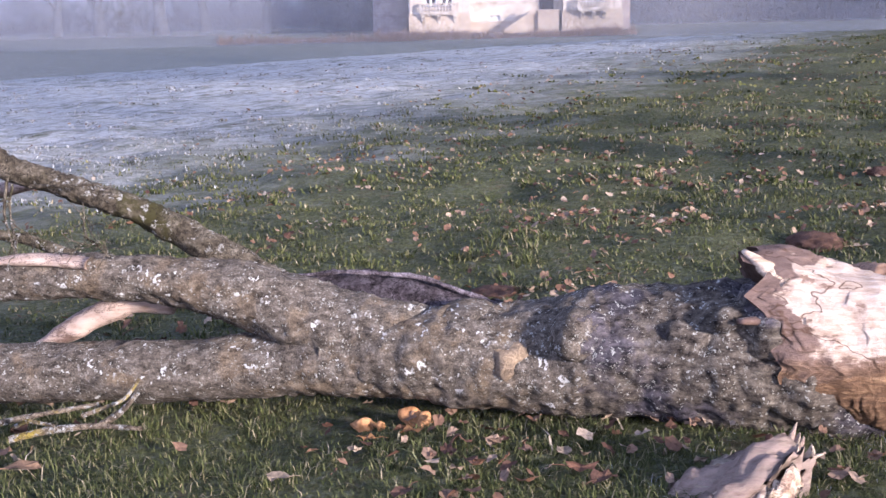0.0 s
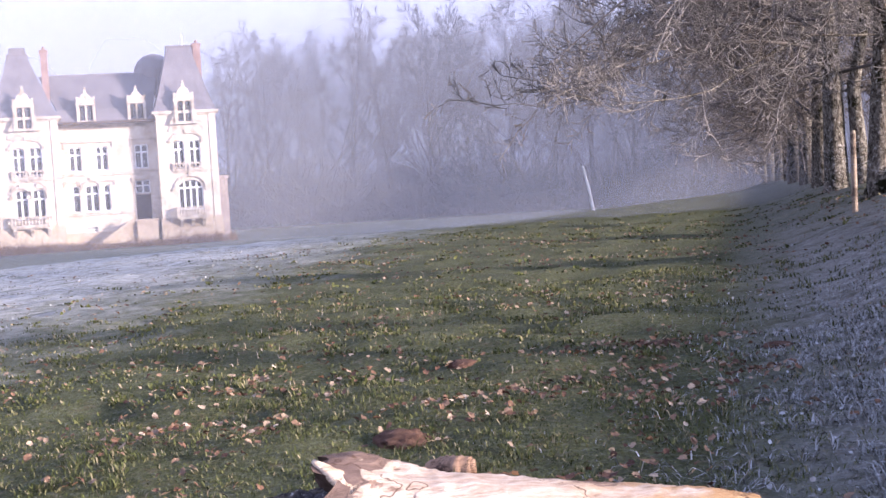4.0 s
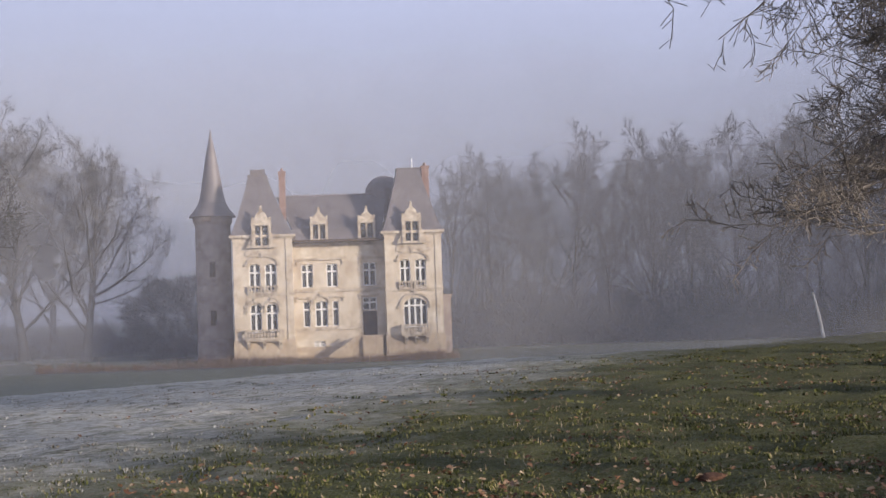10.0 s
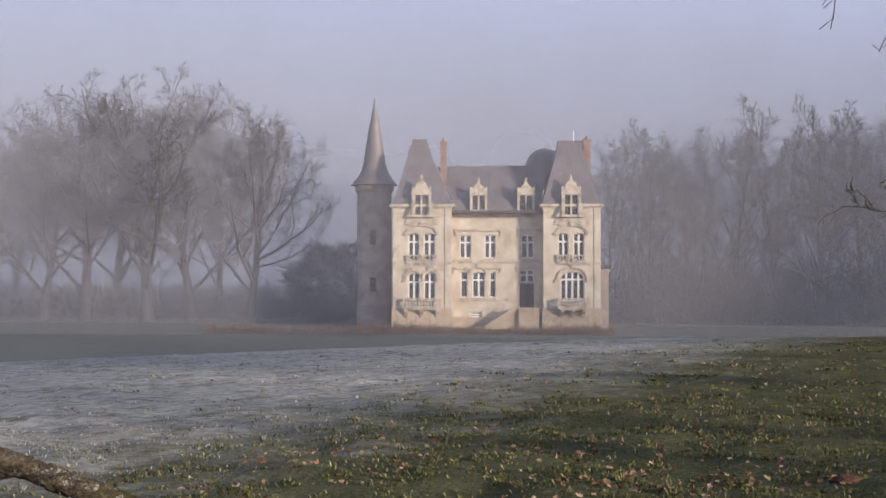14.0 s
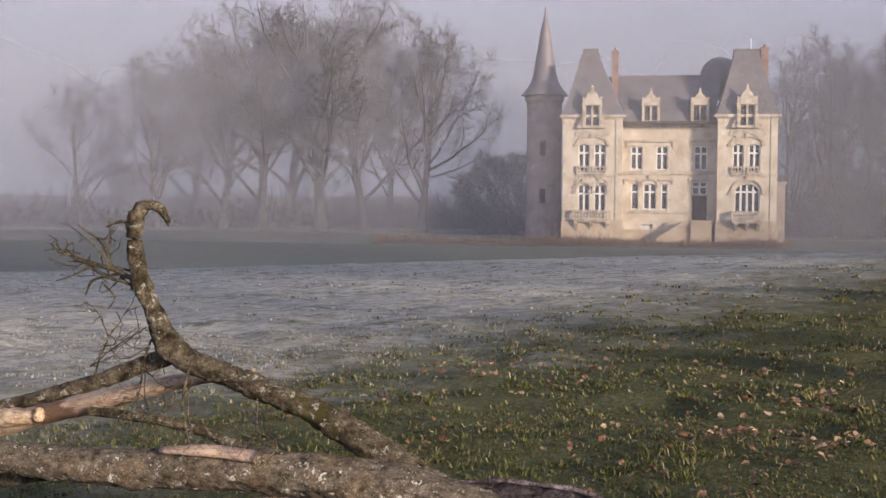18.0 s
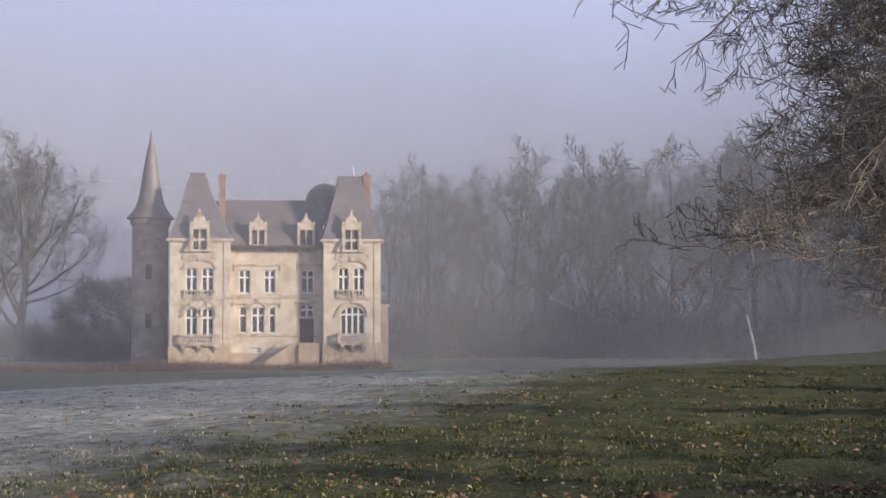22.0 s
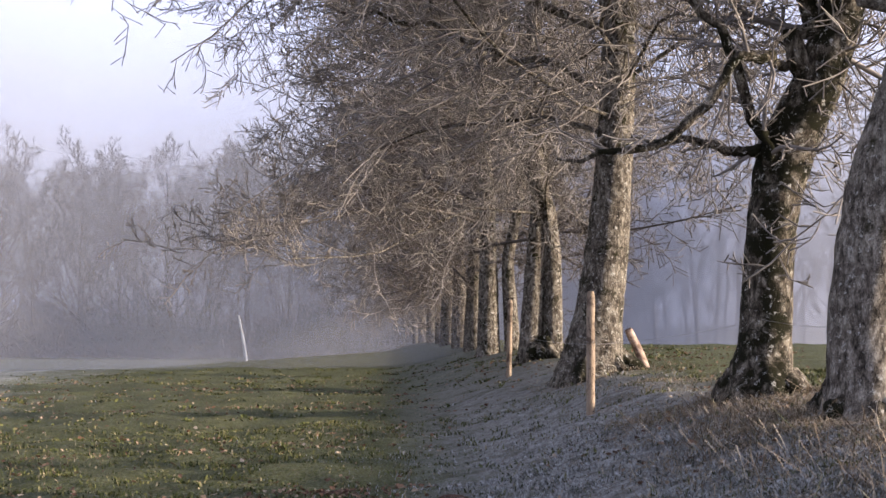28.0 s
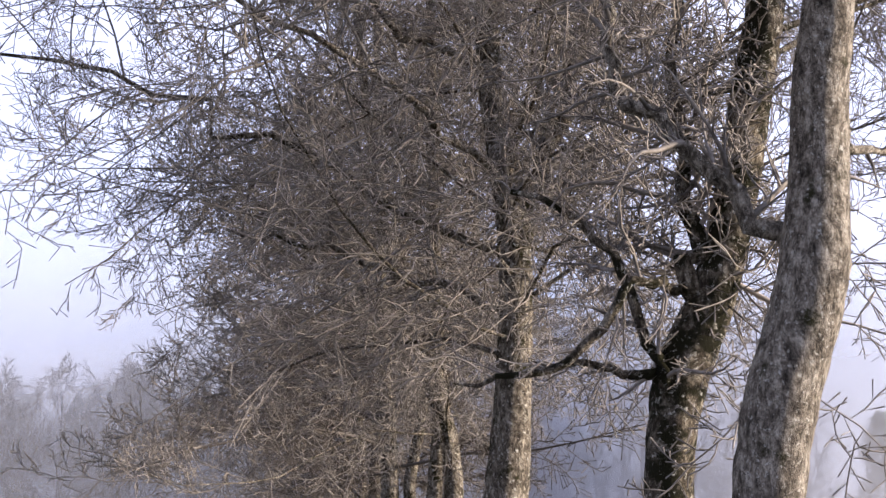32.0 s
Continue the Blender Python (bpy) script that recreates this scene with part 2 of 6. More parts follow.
# ---------------------------------------------------------------- ground
def ground_material():
    m, n, l, b = material("meadow_grass", 0.9)
    geo = n.new("ShaderNodeNewGeometry").outputs["Position"]
    green = ramp(n, l, noisy(n, l, 1.1, 8, 0.7), [(0.25, (0.036, 0.040, 0.013)), (0.5, (0.068, 0.073, 0.022)), (0.75, (0.115, 0.110, 0.038))])
    fine = ramp(n, l, noisy(n, l, 48.0, 6, 0.75, (1.2, 0.7, 1.0)), [(0.36, (0.28, 0.28, 0.28)), (0.66, (1.75, 1.75, 1.75))])
    green = mixed(n, l, 0.9, green, fine, "MULTIPLY")
    straw = ramp(n, l, noisy(n, l, 7.0, 7, 0.75), [(0.56, (0, 0, 0)), (0.68, (1, 1, 1))])
    green = mixed(n, l, straw, green, (0.13, 0.092, 0.043))
    # hoar frost lies on the low meadow and on the bank
    sep = n.new("ShaderNodeSeparateXYZ")
    l.new(geo, sep.inputs[0])

    def mathn(op, a, c):
        k = n.new("ShaderNodeMath")
        k.operation = op
        for s, v in zip(k.inputs, (a, c)):
            if isinstance(v, (int, float)):
                s.default_value = v
            else:
                l.new(v, s)
        return k.outputs[0]

    X, Y = sep.outputs[0], sep.outputs[1]
    wob = mathn("MULTIPLY", mathn("SUBTRACT", noisy(n, l, 0.5, 9, 0.75), 0.5), 8.0)
    low = mathn("ADD", mathn("ADD", mathn("MULTIPLY", Y, 0.30), mathn("MULTIPLY", X, -0.62)), wob)
    fl = n.new("ShaderNodeMapRange")
    fl.inputs[1].default_value, fl.inputs[2].default_value = 4.2, 8.2
    l.new(low, fl.inputs[0])
    side = mathn("ADD", mathn("MULTIPLY", X, 0.887), mathn("ADD", mathn("MULTIPLY", Y, -0.462), 8.25 * -0.887 + 7.28 * 0.462))
    fb = n.new("ShaderNodeMapRange")
    fb.inputs[1].default_value, fb.inputs[2].default_value = -3.9, -2.6
    l.new(mathn("ADD", side, mathn("MULTIPLY", wob, 0.10)), fb.inputs[0])
    fb2 = n.new("ShaderNodeMapRange")
    fb2.inputs[1].default_value, fb2.inputs[2].default_value = 0.4, -0.9
    l.new(mathn("ADD", side, mathn("MULTIPLY", wob, 0.14)), fb2.inputs[0])
    fb3 = n.new("ShaderNodeMapRange")
    fb3.inputs[1].default_value, fb3.inputs[2].default_value, fb3.inputs[3].default_value, fb3.inputs[4].default_value = 11.0, 24.0, 1.0, 0.3
    l.new(Y, fb3.inputs[0])
    bank = mathn("MULTIPLY", mathn("MULTIPLY", fb.outputs[0], fb2.outputs[0]), mathn("MULTIPLY", fb3.outputs[0], 0.85))
    far = n.new("ShaderNodeMapRange")
    far.inputs[1].default_value, far.inputs[2].default_value, far.inputs[3].default_value = 62.0, 44.0, 0.4
    l.new(mathn("ADD", Y, mathn("MULTIPLY", X, -0.35)), far.inputs[0])
    frost = mathn("MAXIMUM", mathn("MULTIPLY", fl.outputs[0], far.outputs[0]), bank)
    speck = ramp(n, l, noisy(n, l, 5.0, 10, 0.82, (0.8, 1.2, 1.0)), [(0.34, (0.12, 0.12, 0.12)), (0.58, (1, 1, 1))])
    # bare: dark streaks in the frost colour, standing in for shadows between tufts
    bare = ramp(n, l, noisy(n, l, 1.5, 7, 0.7, (0.7, 1.5, 1.0)), [(0.36, (0.35, 0.35, 0.35)), (0.46, (1, 1, 1))])
    frost = mathn("MULTIPLY", frost, mathn("MULTIPLY", mathn("MULTIPLY", speck, bare), 0.95))
    mould = ramp(n, l, noisy(n, l, 16.0, 8, 0.75), [(0.32, (0.022, 0.016, 0.012)), (0.5, (0.075, 0.055, 0.04)), (0.68, (0.17, 0.125, 0.09))])
    green = mixed(n, l, mathn("MULTIPLY", bank, 0.9), green, mould)
    rime = ramp(n, l, noisy(n, l, 11.0, 10, 0.85, (0.8, 1.3, 1.0)), [(0.42, (0.1, 0.1, 0.1)), (0.56, (1, 1, 1))])
    frost = mathn("MULTIPLY", frost, mixed(n, l, bank, (1.0, 1.0, 1.0), rime))
    green = mixed(n, l, ramp(n, l, noisy(n, l, 19.0, 8, 0.8), [(0.46, (0.02, 0.02, 0.02)), (0.68, (0.30, 0.30, 0.30))]), green, (0.34, 0.34, 0.30))
    col = mixed(n, l, frost, green, (0.52, 0.505, 0.475))
    l.new(col, b.inputs["Base Color"])
    bumped(n, l, b, noisy(n, l, 22.0, 8, 0.75), 0.9, 0.05)
    return m


GRASS = ground_material()


def build_ground():
    ang = np.radians(np.concatenate([np.linspace(-40, 70, 420), np.linspace(72, 318, 40)]))
    rad = np.concatenate([[0.0], np.geomspace(0.6, 60, 400), np.geomspace(62, 4000, 44)])
    a, r = np.meshgrid(ang, rad)
    x, y = r * np.sin(a), r * np.cos(a)
    z = land(x, y) + relief(x, y)
    nr, na = r.shape
    i, j = np.meshgrid(np.arange(nr - 1), np.arange(na), indexing="ij")
    k = (j + 1) % na
    f = np.stack([i * na + j, i * na + k, (i + 1) * na + k, (i + 1) * na + j], -1).reshape(-1, 4)
    me = mesh_from("ground", np.stack([x, y, z], -1).reshape(-1, 3), f[:, ::-1], True)
    me.materials.append(GRASS)
    tagged(new("ground", me), "uneven frosty winter meadow with a low bank", "ground", kind="structure")


build_ground()

# ---------------------------------------------------------------- trees
def bark_material(name, dark, mid, pale, moss, moss_at, spots, spot_scale=26.0, stretch=(1, 1, 0.5)):
    """Rough bark: plates and furrows, moss in patches, pale crusts of lichen."""
    m, n, l, b = material(name, 0.95)
    plates, fine = noisy(n, l, 13.0, 10, 0.75, stretch), noisy(n, l, 75.0, 6, 0.75, stretch)
    c = ramp(n, l, plates, [(0.36, dark), (0.48, mid), (0.63, pale)])
    c = mixed(n, l, 0.9, c, ramp(n, l, fine, [(0.32, (0.4, 0.4, 0.4)), (0.5, (0.95, 0.95, 0.95)), (0.68, (1.45, 1.45, 1.45))]), "MULTIPLY")
    c = mixed(n, l, ramp(n, l, noisy(n, l, 2.6, 8, 0.7), [(moss_at, (0, 0, 0)), (moss_at + 0.08, (1, 1, 1))]), c, moss)
    # ragged crusts of lichen, and cracks
    crust = ramp(n, l, noisy(n, l, spot_scale * 0.36, 9, 0.74), [(spots + 0.08, (0, 0, 0)), (spots + 0.11, (1, 1, 1))])
    c = mixed(n, l, crust, c, ramp(n, l, fine, [(0.35, (0.30, 0.28, 0.24)), (0.65, (0.58, 0.55, 0.48))]))
    crack = ramp(n, l, noisy(n, l, 7.0, 10, 0.8, stretch), [(0.484, (0, 0, 0)), (0.497, (1, 1, 1)), (0.503, (1, 1, 1)), (0.516, (0, 0, 0))])
    c = mixed(n, l, crack, c, dark)
    l.new(c, b.inputs["Base Color"])
    both = mixed(n, l, 0.4, plates, fine)
    bumped(n, l, b, both, 1.0, 0.05)
    return m


BARK = bark_material("lichened_bark", (0.016, 0.012, 0.009), (0.11, 0.09, 0.068), (0.32, 0.28, 0.22), (0.022, 0.020, 0.008), 0.53, 0.49, 44.0)
MOSSY = bark_material("mossy_bark", (0.014, 0.011, 0.008), (0.10, 0.08, 0.058), (0.34, 0.295, 0.225), (0.014, 0.013, 0.005), 0.46, 0.50, 40.0)
PALEBARK = bark_material("pale_lichened_bark", (0.02, 0.016, 0.012), (0.16, 0.134, 0.104), (0.42, 0.37, 0.30), (0.026, 0.024, 0.010), 0.60, 0.50, 52.0)
TWIG = surface("twig_bark", (0.085, 0.074, 0.065), (0.32, 0.283, 0.25), 2.0, 20.0, 0.9, 0.0)
DARKTWIG = surface("dark_twig_bark", (0.06, 0.05, 0.042), (0.18, 0.153, 0.13), 2.0, 20.0, 0.9, 0.0)
FARTWIG = surface("frosted_twigs", (0.058, 0.055, 0.053), (0.10, 0.096, 0.092), 0.15, 3.0, 0.95, 0.0)


def gnarled(points, radii, pieces, sides, amp, freq, seed, flat=1.0, jag=0.0, fine=0.0):
    """A limb with swellings and a ragged surface."""
    p, r = smooth_line(points, radii, pieces)
    a, b = frames_along(p)
    rng = np.random.default_rng(seed)
    vs = []
    off = Vector((seed * 3.7, seed * 1.3, 0))
    for i in range(len(p)):
        for k in range(sides):
            t = 2 * math.pi * k / sides
            d = a[i] * math.cos(t) + b[i] * math.sin(t) * flat
            q = Vector(p[i] + d * r[i])
            f = 1 + amp * noise.fractal(q * freq + off, 0.9, 2.0, 4) + amp * 0.5 * noise.noise(q * freq * 5 + off)
            w = p[i] + d * r[i] * f
            if fine:
                w = w + d * fine * (noise.noise(q * 38 + off) + 0.7 * noise.noise(q * 85 + off) + 1.2 * noise.noise(Vector((q.x * 6, q.y * 16, q.z * 16)) + off))
            if jag and i in (0, len(p) - 1):
                w = w + (p[-1] - p[-2]) * rng.uniform(-jag, jag) * (1 if i else -1)
            vs.append(w)
    n = len(p)
    i, k = np.meshgrid(np.arange(n - 1), np.arange(sides), indexing="ij")
    k2 = (k + 1) % sides
    f = np.stack([i * sides + k, i * sides + k2, (i + 1) * sides + k2, (i + 1) * sides + k], -1).reshape(-1, 4)
    vs = np.array(vs)
    # close the ends with a slightly sunken middle
    ends = []
    for e, row in ((0, 0), (1, n - 1)):
        c = len(vs)
        vs = np.vstack([vs, vs[row * sides:(row + 1) * sides].mean(0)[None] + (p[1] - p[0] if e == 0 else p[-2] - p[-1])[None] * 0.3])
        for k in range(sides):
            q = [row * sides + k, row * sides + (k + 1) % sides, c, c]
            ends.append(q)
    me = bpy.data.meshes.new("limb")
    me.from_pydata([tuple(q) for q in vs], [], [tuple(q) for q in f] + [(q[0], q[1], q[2]) for q in ends])
    for poly in me.polygons:
        poly.use_smooth = True
    me.update()
    return me


def unit(v):
    return v / (np.linalg.norm(v) + 1e-9)


def sprout(rng, pts, rad, length, level, spec, out, lo=None, count=None, reach=None):
    """Children of a limb, spread along it from the share lo of its length."""
    n = len(pts) - 1
    if count is None:
        count = spec["count"][level]
        if level and "full" in spec:
            count = round(count * min(1.25, max(0.3, length / spec["full"][level])))
    if not count:
        return
    lo = spec["from"][level] if lo is None else lo
    u = lo + (1 - lo) * (np.arange(count) + rng.uniform(0.1, 0.9, count)) / count
    i = np.minimum((u * n).astype(int), n - 1)
    leg = pts[i + 1] - pts[i]
    at = pts[i] + leg * (u * n - i)[:, None]
    dd = leg / (np.linalg.norm(leg, axis=1)[:, None] + 1e-9)
    side = np.cross(dd, rng.normal(0, 1, (count, 3)))
    side /= np.linalg.norm(side, axis=1)[:, None] + 1e-9
    a = np.radians(rng.uniform(*spec["angle"][level], count) * (1.12 - 0.5 * u if level == 0 else 1.0))[:, None]
    way = dd * np.cos(a) + side * np.sin(a)
    if level == 0:
        ln = (reach or spec["reach"]) * rng.uniform(0.75, 1.15, count) * np.minimum(0.95 + 1.5 * (u - lo), 1.4 - 0.85 * u)
    else:
        ln = length * spec["ratio"][level] * rng.uniform(0.65, 1.2, count) * (1.15 - 0.5 * u)
    thin = spec["thin"][level] * rng.uniform(0.75, 1.1, count)
    # limbs high up carry fewer twigs
    high = dict(spec, count=[0, *(k // 2 for k in spec["count"][1:-1]), 0]) if level == 0 and "rich" in spec else spec
    for c in range(count):
        grow(rng, at[c], way[c], float(ln[c]), float(rad[i[c]] * thin[c]), level + 1, high if at[c][2] > spec.get("rich", 99) else spec, out)


def grow(rng, start, heading, length, radius, level, spec, out):
    """One limb and all that springs from it."""
    n = spec["segs"][level]
    wob = rng.normal(0, spec["wander"][level], (n, 3)).tolist()
    lift, taper, least, floor = spec["lift"][level], spec["taper"][level], spec["least"], spec.get("floor", -9.0)
    x, y, z = (float(q) for q in start)
    dx, dy, dz = (float(q) for q in heading)
    pts, rad, s = [(x, y, z)], [radius], length / n
    for i in range(n):
        a, b, c = wob[i]
        k = math.sqrt(dx * dx + dy * dy + dz * dz) + 1e-9
        dx, dy, dz = dx / k + a, dy / k + b, dz / k + c + (lift if z > floor else abs(lift) + 0.16)
        k = math.sqrt(dx * dx + dy * dy + dz * dz) + 1e-9
        dx, dy, dz = dx / k, dy / k, dz / k
        x, y, z = x + dx * s, y + dy * s, z + dz * s
        pts.append((x, y, z))
        rad.append(max(radius * (1 - (1 - taper) * (i + 1) / n), least))
    pts = np.array(pts)
    out.setdefault(level, []).append((pts, np.array(rad)))
    if level + 1 < len(spec["segs"]):
        sprout(rng, pts, rad, length, level, spec, out)


def smooth_line(points, radii, n):
    """A polyline through the points, eased into a curve of n pieces."""
    p, r = np.array(points, float), np.array(radii, float)
    u = np.arange(len(p))
    v = np.linspace(0, len(p) - 1, n + 1)
    q = np.stack([np.interp(v, u, p[:, k]) for k in range(3)], -1)
    for _ in range(2):
        q[1:-1] = (q[:-2] + 2 * q[1:-1] + q[2:]) / 4
    return q, np.interp(v, u, r)


def joined(lists, sides, lumps=()):
    off, vs, fs = 0, [], []
    rng = np.random.default_rng(1)
    for k, (lines, sd) in enumerate(zip(lists, sides)):
        if not lines:
            continue
        v, f = tubes(lines, sd, lumps[k] if k < len(lumps) else 0.0, rng)
        vs.append(v)
        fs.append(f + off)
        off += len(v)
    return np.concatenate(vs), np.concatenate(fs)


def tree_meshes(seed, spec, height, radius, lean=(0, 0, 1), sides=(14, 7, 4, 3, 3), split=2, stems=None, limbs=(), dome=None):
    """Trunk with main limbs, and crown. stems: given trunks; limbs: given main limbs."""
    rng = np.random.default_rng(seed)
    out = {}
    if stems is None:
        grow(rng, (0, 0, -0.25), lean, height, radius, 0, spec, out)
        p, r = out[0][0]
        r[0] *= 1.5
        r[1] *= 1.08
    else:
        for pts, rad, lo, count, reach in stems:
            p, r = smooth_line(pts, rad, 64)
            out.setdefault(0, []).append((p, r))
            # limbs spring at even steps along the trunk's length
            run = np.concatenate([[0], np.cumsum(np.linalg.norm(np.diff(p, axis=0), axis=1))])
            even = np.linspace(0, run[-1], 41)
            q = np.stack([np.interp(even, run, p[:, k]) for k in range(3)], -1)
            sprout(rng, q, np.interp(even, run, r), 0, 0, spec, out, lo, count, reach)
        for pts, rad in limbs:
            p, r = smooth_line(pts, rad, 14)
            p[1:-1] += rng.normal(0, 0.013 * np.linalg.norm(p[-1] - p[0]), (len(p) - 2, 3))
            out.setdefault(1, []).append((p, r))
            sprout(rng, p, r, np.linalg.norm(p[-1] - p[0]) * 1.2, 1, spec, out)
    lv = [out.get(i, []) for i in range(len(spec["segs"]))]
    res = []
    for i, (a, sd) in enumerate(((lv[:split], sides[:split]), (lv[split:], sides[split:]))):
        v, f = joined(a, sd, (0.02,) if i == 0 else ())
        if dome:
            # the outer twigs crowd together under a rounded crown
            mid, wide, tall = dome
            q = (v - np.array([0, 0, mid])) / np.array([wide, wide, tall])
            d = np.linalg.norm(q, axis=1)[:, None] + 1e-6
            q *= np.where((d > 0.7) & (v[:, 2:] > mid * 0.35), (0.7 + 0.46 * np.tanh((d - 0.7) / 0.55)) / d, 1.0)
            v = q * np.array([wide, wide, tall]) + np.array([0, 0, mid])
        res.append(mesh_from("limbs", v, f, True))
    return res


AVENUE = dict(segs=[9, 10, 6, 4, 1], wander=[0.05, 0.12, 0.17, 0.22, 0.3], lift=[0.02, -0.022, -0.012, 0.015, 0.0],
              taper=[0.25, 0.18, 0.25, 0.4, 0.5], least=0.0062, count=[17, 16, 13, 6], **{"from": [0.2, 0.14, 0.08, 0.15]},
              angle=[(46, 86), (32, 70), (35, 78), (30, 75)], ratio=[0, 0.34, 0.31, 0.38], thin=[0.20, 0.45, 0.55, 0.65], reach=7.5, rich=9.0, floor=2.4,
              full=[0, 5.0, 1.7, 0.5])
AVENUE_MID = dict(AVENUE, least=0.0085, count=[17, 15, 12, 5], thin=[0.15, 0.5, 0.6, 0.65], rich=14.0)
AVENUE_FAR = dict(AVENUE, segs=[9, 7, 4, 1], wander=[0.05, 0.10, 0.17, 0.28], lift=[0.02, -0.012, -0.01, 0.0], taper=[0.25, 0.2, 0.3, 0.5], least=0.013, angle=[(54, 88), (32, 70), (35, 78), (30, 75)],
                  count=[36, 18, 20], ratio=[0, 0.34, 0.28, 0.3], thin=[0.22, 0.45, 0.6, 0.6], rich=99.0, floor=2.2, full=[0, 6.0, 2.0, 1.0], **{"from": [0.11, 0.12, 0.1, 0.1]})
WOOD = dict(segs=[7, 6, 3, 1], wander=[0.04, 0.07, 0.12, 0.25], lift=[0.03, 0.05, 0.03, 0.0],
            taper=[0.2, 0.25, 0.3, 0.5], least=0.027, count=[17, 10, 11], **{"from": [0.13, 0.2, 0.12]},
            angle=[(26, 62), (25, 55), (25, 70)], ratio=[0, 0.40, 0.42], thin=[0.42, 0.5, 0.55], reach=9.0)
PARK = dict(segs=[7, 7, 4, 2, 1], wander=[0.04, 0.07, 0.11, 0.18, 0.3], lift=[0.02, 0.065, 0.05, 0.02, 0.0],
            taper=[0.35, 0.2, 0.25, 0.3, 0.5], least=0.0175, count=[18, 10, 9, 4], **{"from": [0.17, 0.2, 0.15, 0.1]},
            angle=[(30, 78), (25, 55), (25, 65), (25, 60)], ratio=[0, 0.44, 0.42, 0.45], thin=[0.5, 0.5, 0.55, 0.6], reach=10.5)


def tree(name, label, at, meshes, turn=0.0, scale=1.0, bark=None, twig=None, group="", z=None):
    t = thing(name, label, "tree", (*at, land_z(*at) if z is None else z), turn, group)
    t.scale = (scale,) * 3
    child("trunk", meshes[0], bark or BARK, t)
    child("crown", meshes[1], twig or TWIG, t)
    return t


def planted(name, label, at, seed, stems, limbs, spec, sides=(26, 8, 4, 3, 3), group="trees of the avenue", bark=None, split=1, twig=None):
    """A tree whose trunks and limbs are given in the place's own metres."""
    o = np.array([at[0], at[1], land_z(*at)])
    st = [(np.array(p) - o, r, lo, c, reach) for p, r, lo, c, reach in stems]
    lm = [(np.array(p) - o, r) for p, r in limbs]
    return tree(name, label, at, tree_meshes(seed, spec, 0, 0, stems=st, limbs=lm, sides=sides, split=split), group=group, bark=bark, twig=twig)


# the nearest tree leans and bends; a long limb reaches out over the meadow
planted("avenue_tree", "thick leaning old tree with pale lichened bark", (8.12, 7.37), 21,
        [([(8.12, 7.40, 0.45), (8.13, 7.37, 0.85), (8.14, 7.35, 1.15), (8.13, 7.36, 1.68), (8.20, 7.29, 2.38), (8.28, 7.19, 2.94), (8.43, 7.03, 3.54), (8.51, 6.96, 4.0), (8.59, 6.91, 4.78), (8.62, 6.87, 5.54), (8.71, 6.75, 6.3), (8.8, 6.6, 9.5), (8.8, 6.5, 16.0)],
          [0.46, 0.37, 0.31, 0.29, 0.295, 0.30, 0.295, 0.29, 0.25, 0.24, 0.22, 0.16, 0.05], 0.38, 26, 7.0)],
        [([(8.43, 7.05, 4.05), (8.22, 7.36, 4.48), (7.95, 7.66, 4.91), (7.66, 7.96, 5.33), (7.45, 8.15, 5.69), (7.41, 8.19, 6.18), (7.3, 8.4, 7.4)], [0.11, 0.088, 0.078, 0.072, 0.062, 0.055, 0.03]),
         ([(8.55, 6.95, 4.5), (8.8, 7.0, 4.9), (9.2, 7.05, 5.1), (9.9, 7.1, 5.2)], [0.07, 0.06, 0.05, 0.03])], AVENUE, bark=PALEBARK, split=2)
# the second tree, mossy, forked above a scar
planted("avenue_tree", "mossy old tree forked above a bark scar", (9.17, 9.61), 22,
        [([(9.15, 9.63, 0.5), (9.17, 9.61, 0.9), (9.21, 9.56, 1.41), (9.24, 9.54, 2.26), (9.28, 9.49, 2.83), (9.37, 9.41, 3.41), (9.57, 9.2, 3.98), (9.74, 9.05, 4.66), (9.9, 8.94, 5.49), (10.01, 8.81, 6.41), (10.16, 8.64, 7.34), (10.3, 8.5, 10.5), (10.3, 8.4, 17.0)],
          [0.48, 0.36, 0.265, 0.245, 0.25, 0.285, 0.25, 0.225, 0.225, 0.215, 0.2, 0.15, 0.05], 0.35, 30, 7.5)],
        [([(9.5, 9.22, 3.85), (9.45, 9.27, 4.42), (9.41, 9.31, 4.9), (9.41, 9.31, 5.51), (9.43, 9.29, 6.76), (9.3, 9.3, 8.5)], [0.135, 0.11, 0.09, 0.075, 0.062, 0.03]),
         ([(9.25, 9.4, 3.0), (9.05, 9.39, 3.25), (8.95, 9.48, 3.8), (8.81, 9.62, 4.53), (8.57, 9.85, 4.95), (8.0, 10.4, 5.3)], [0.09, 0.07, 0.06, 0.05, 0.045, 0.03]),
         ([(9.2, 9.45, 3.25), (8.98, 9.38, 3.34), (8.55, 9.78, 3.44), (8.1, 10.3, 3.5)], [0.08, 0.06, 0.04, 0.02]),
         ([(9.3, 9.35, 4.2), (8.8, 9.1, 4.3), (8.46, 9.18, 4.14), (8.3, 9.33, 3.76), (8.01, 9.58, 3.38), (7.55, 9.96, 3.19), (7.15, 10.26, 3.22)], [0.055, 0.052, 0.05, 0.052, 0.044, 0.032, 0.014])], AVENUE, bark=MOSSY, split=2)
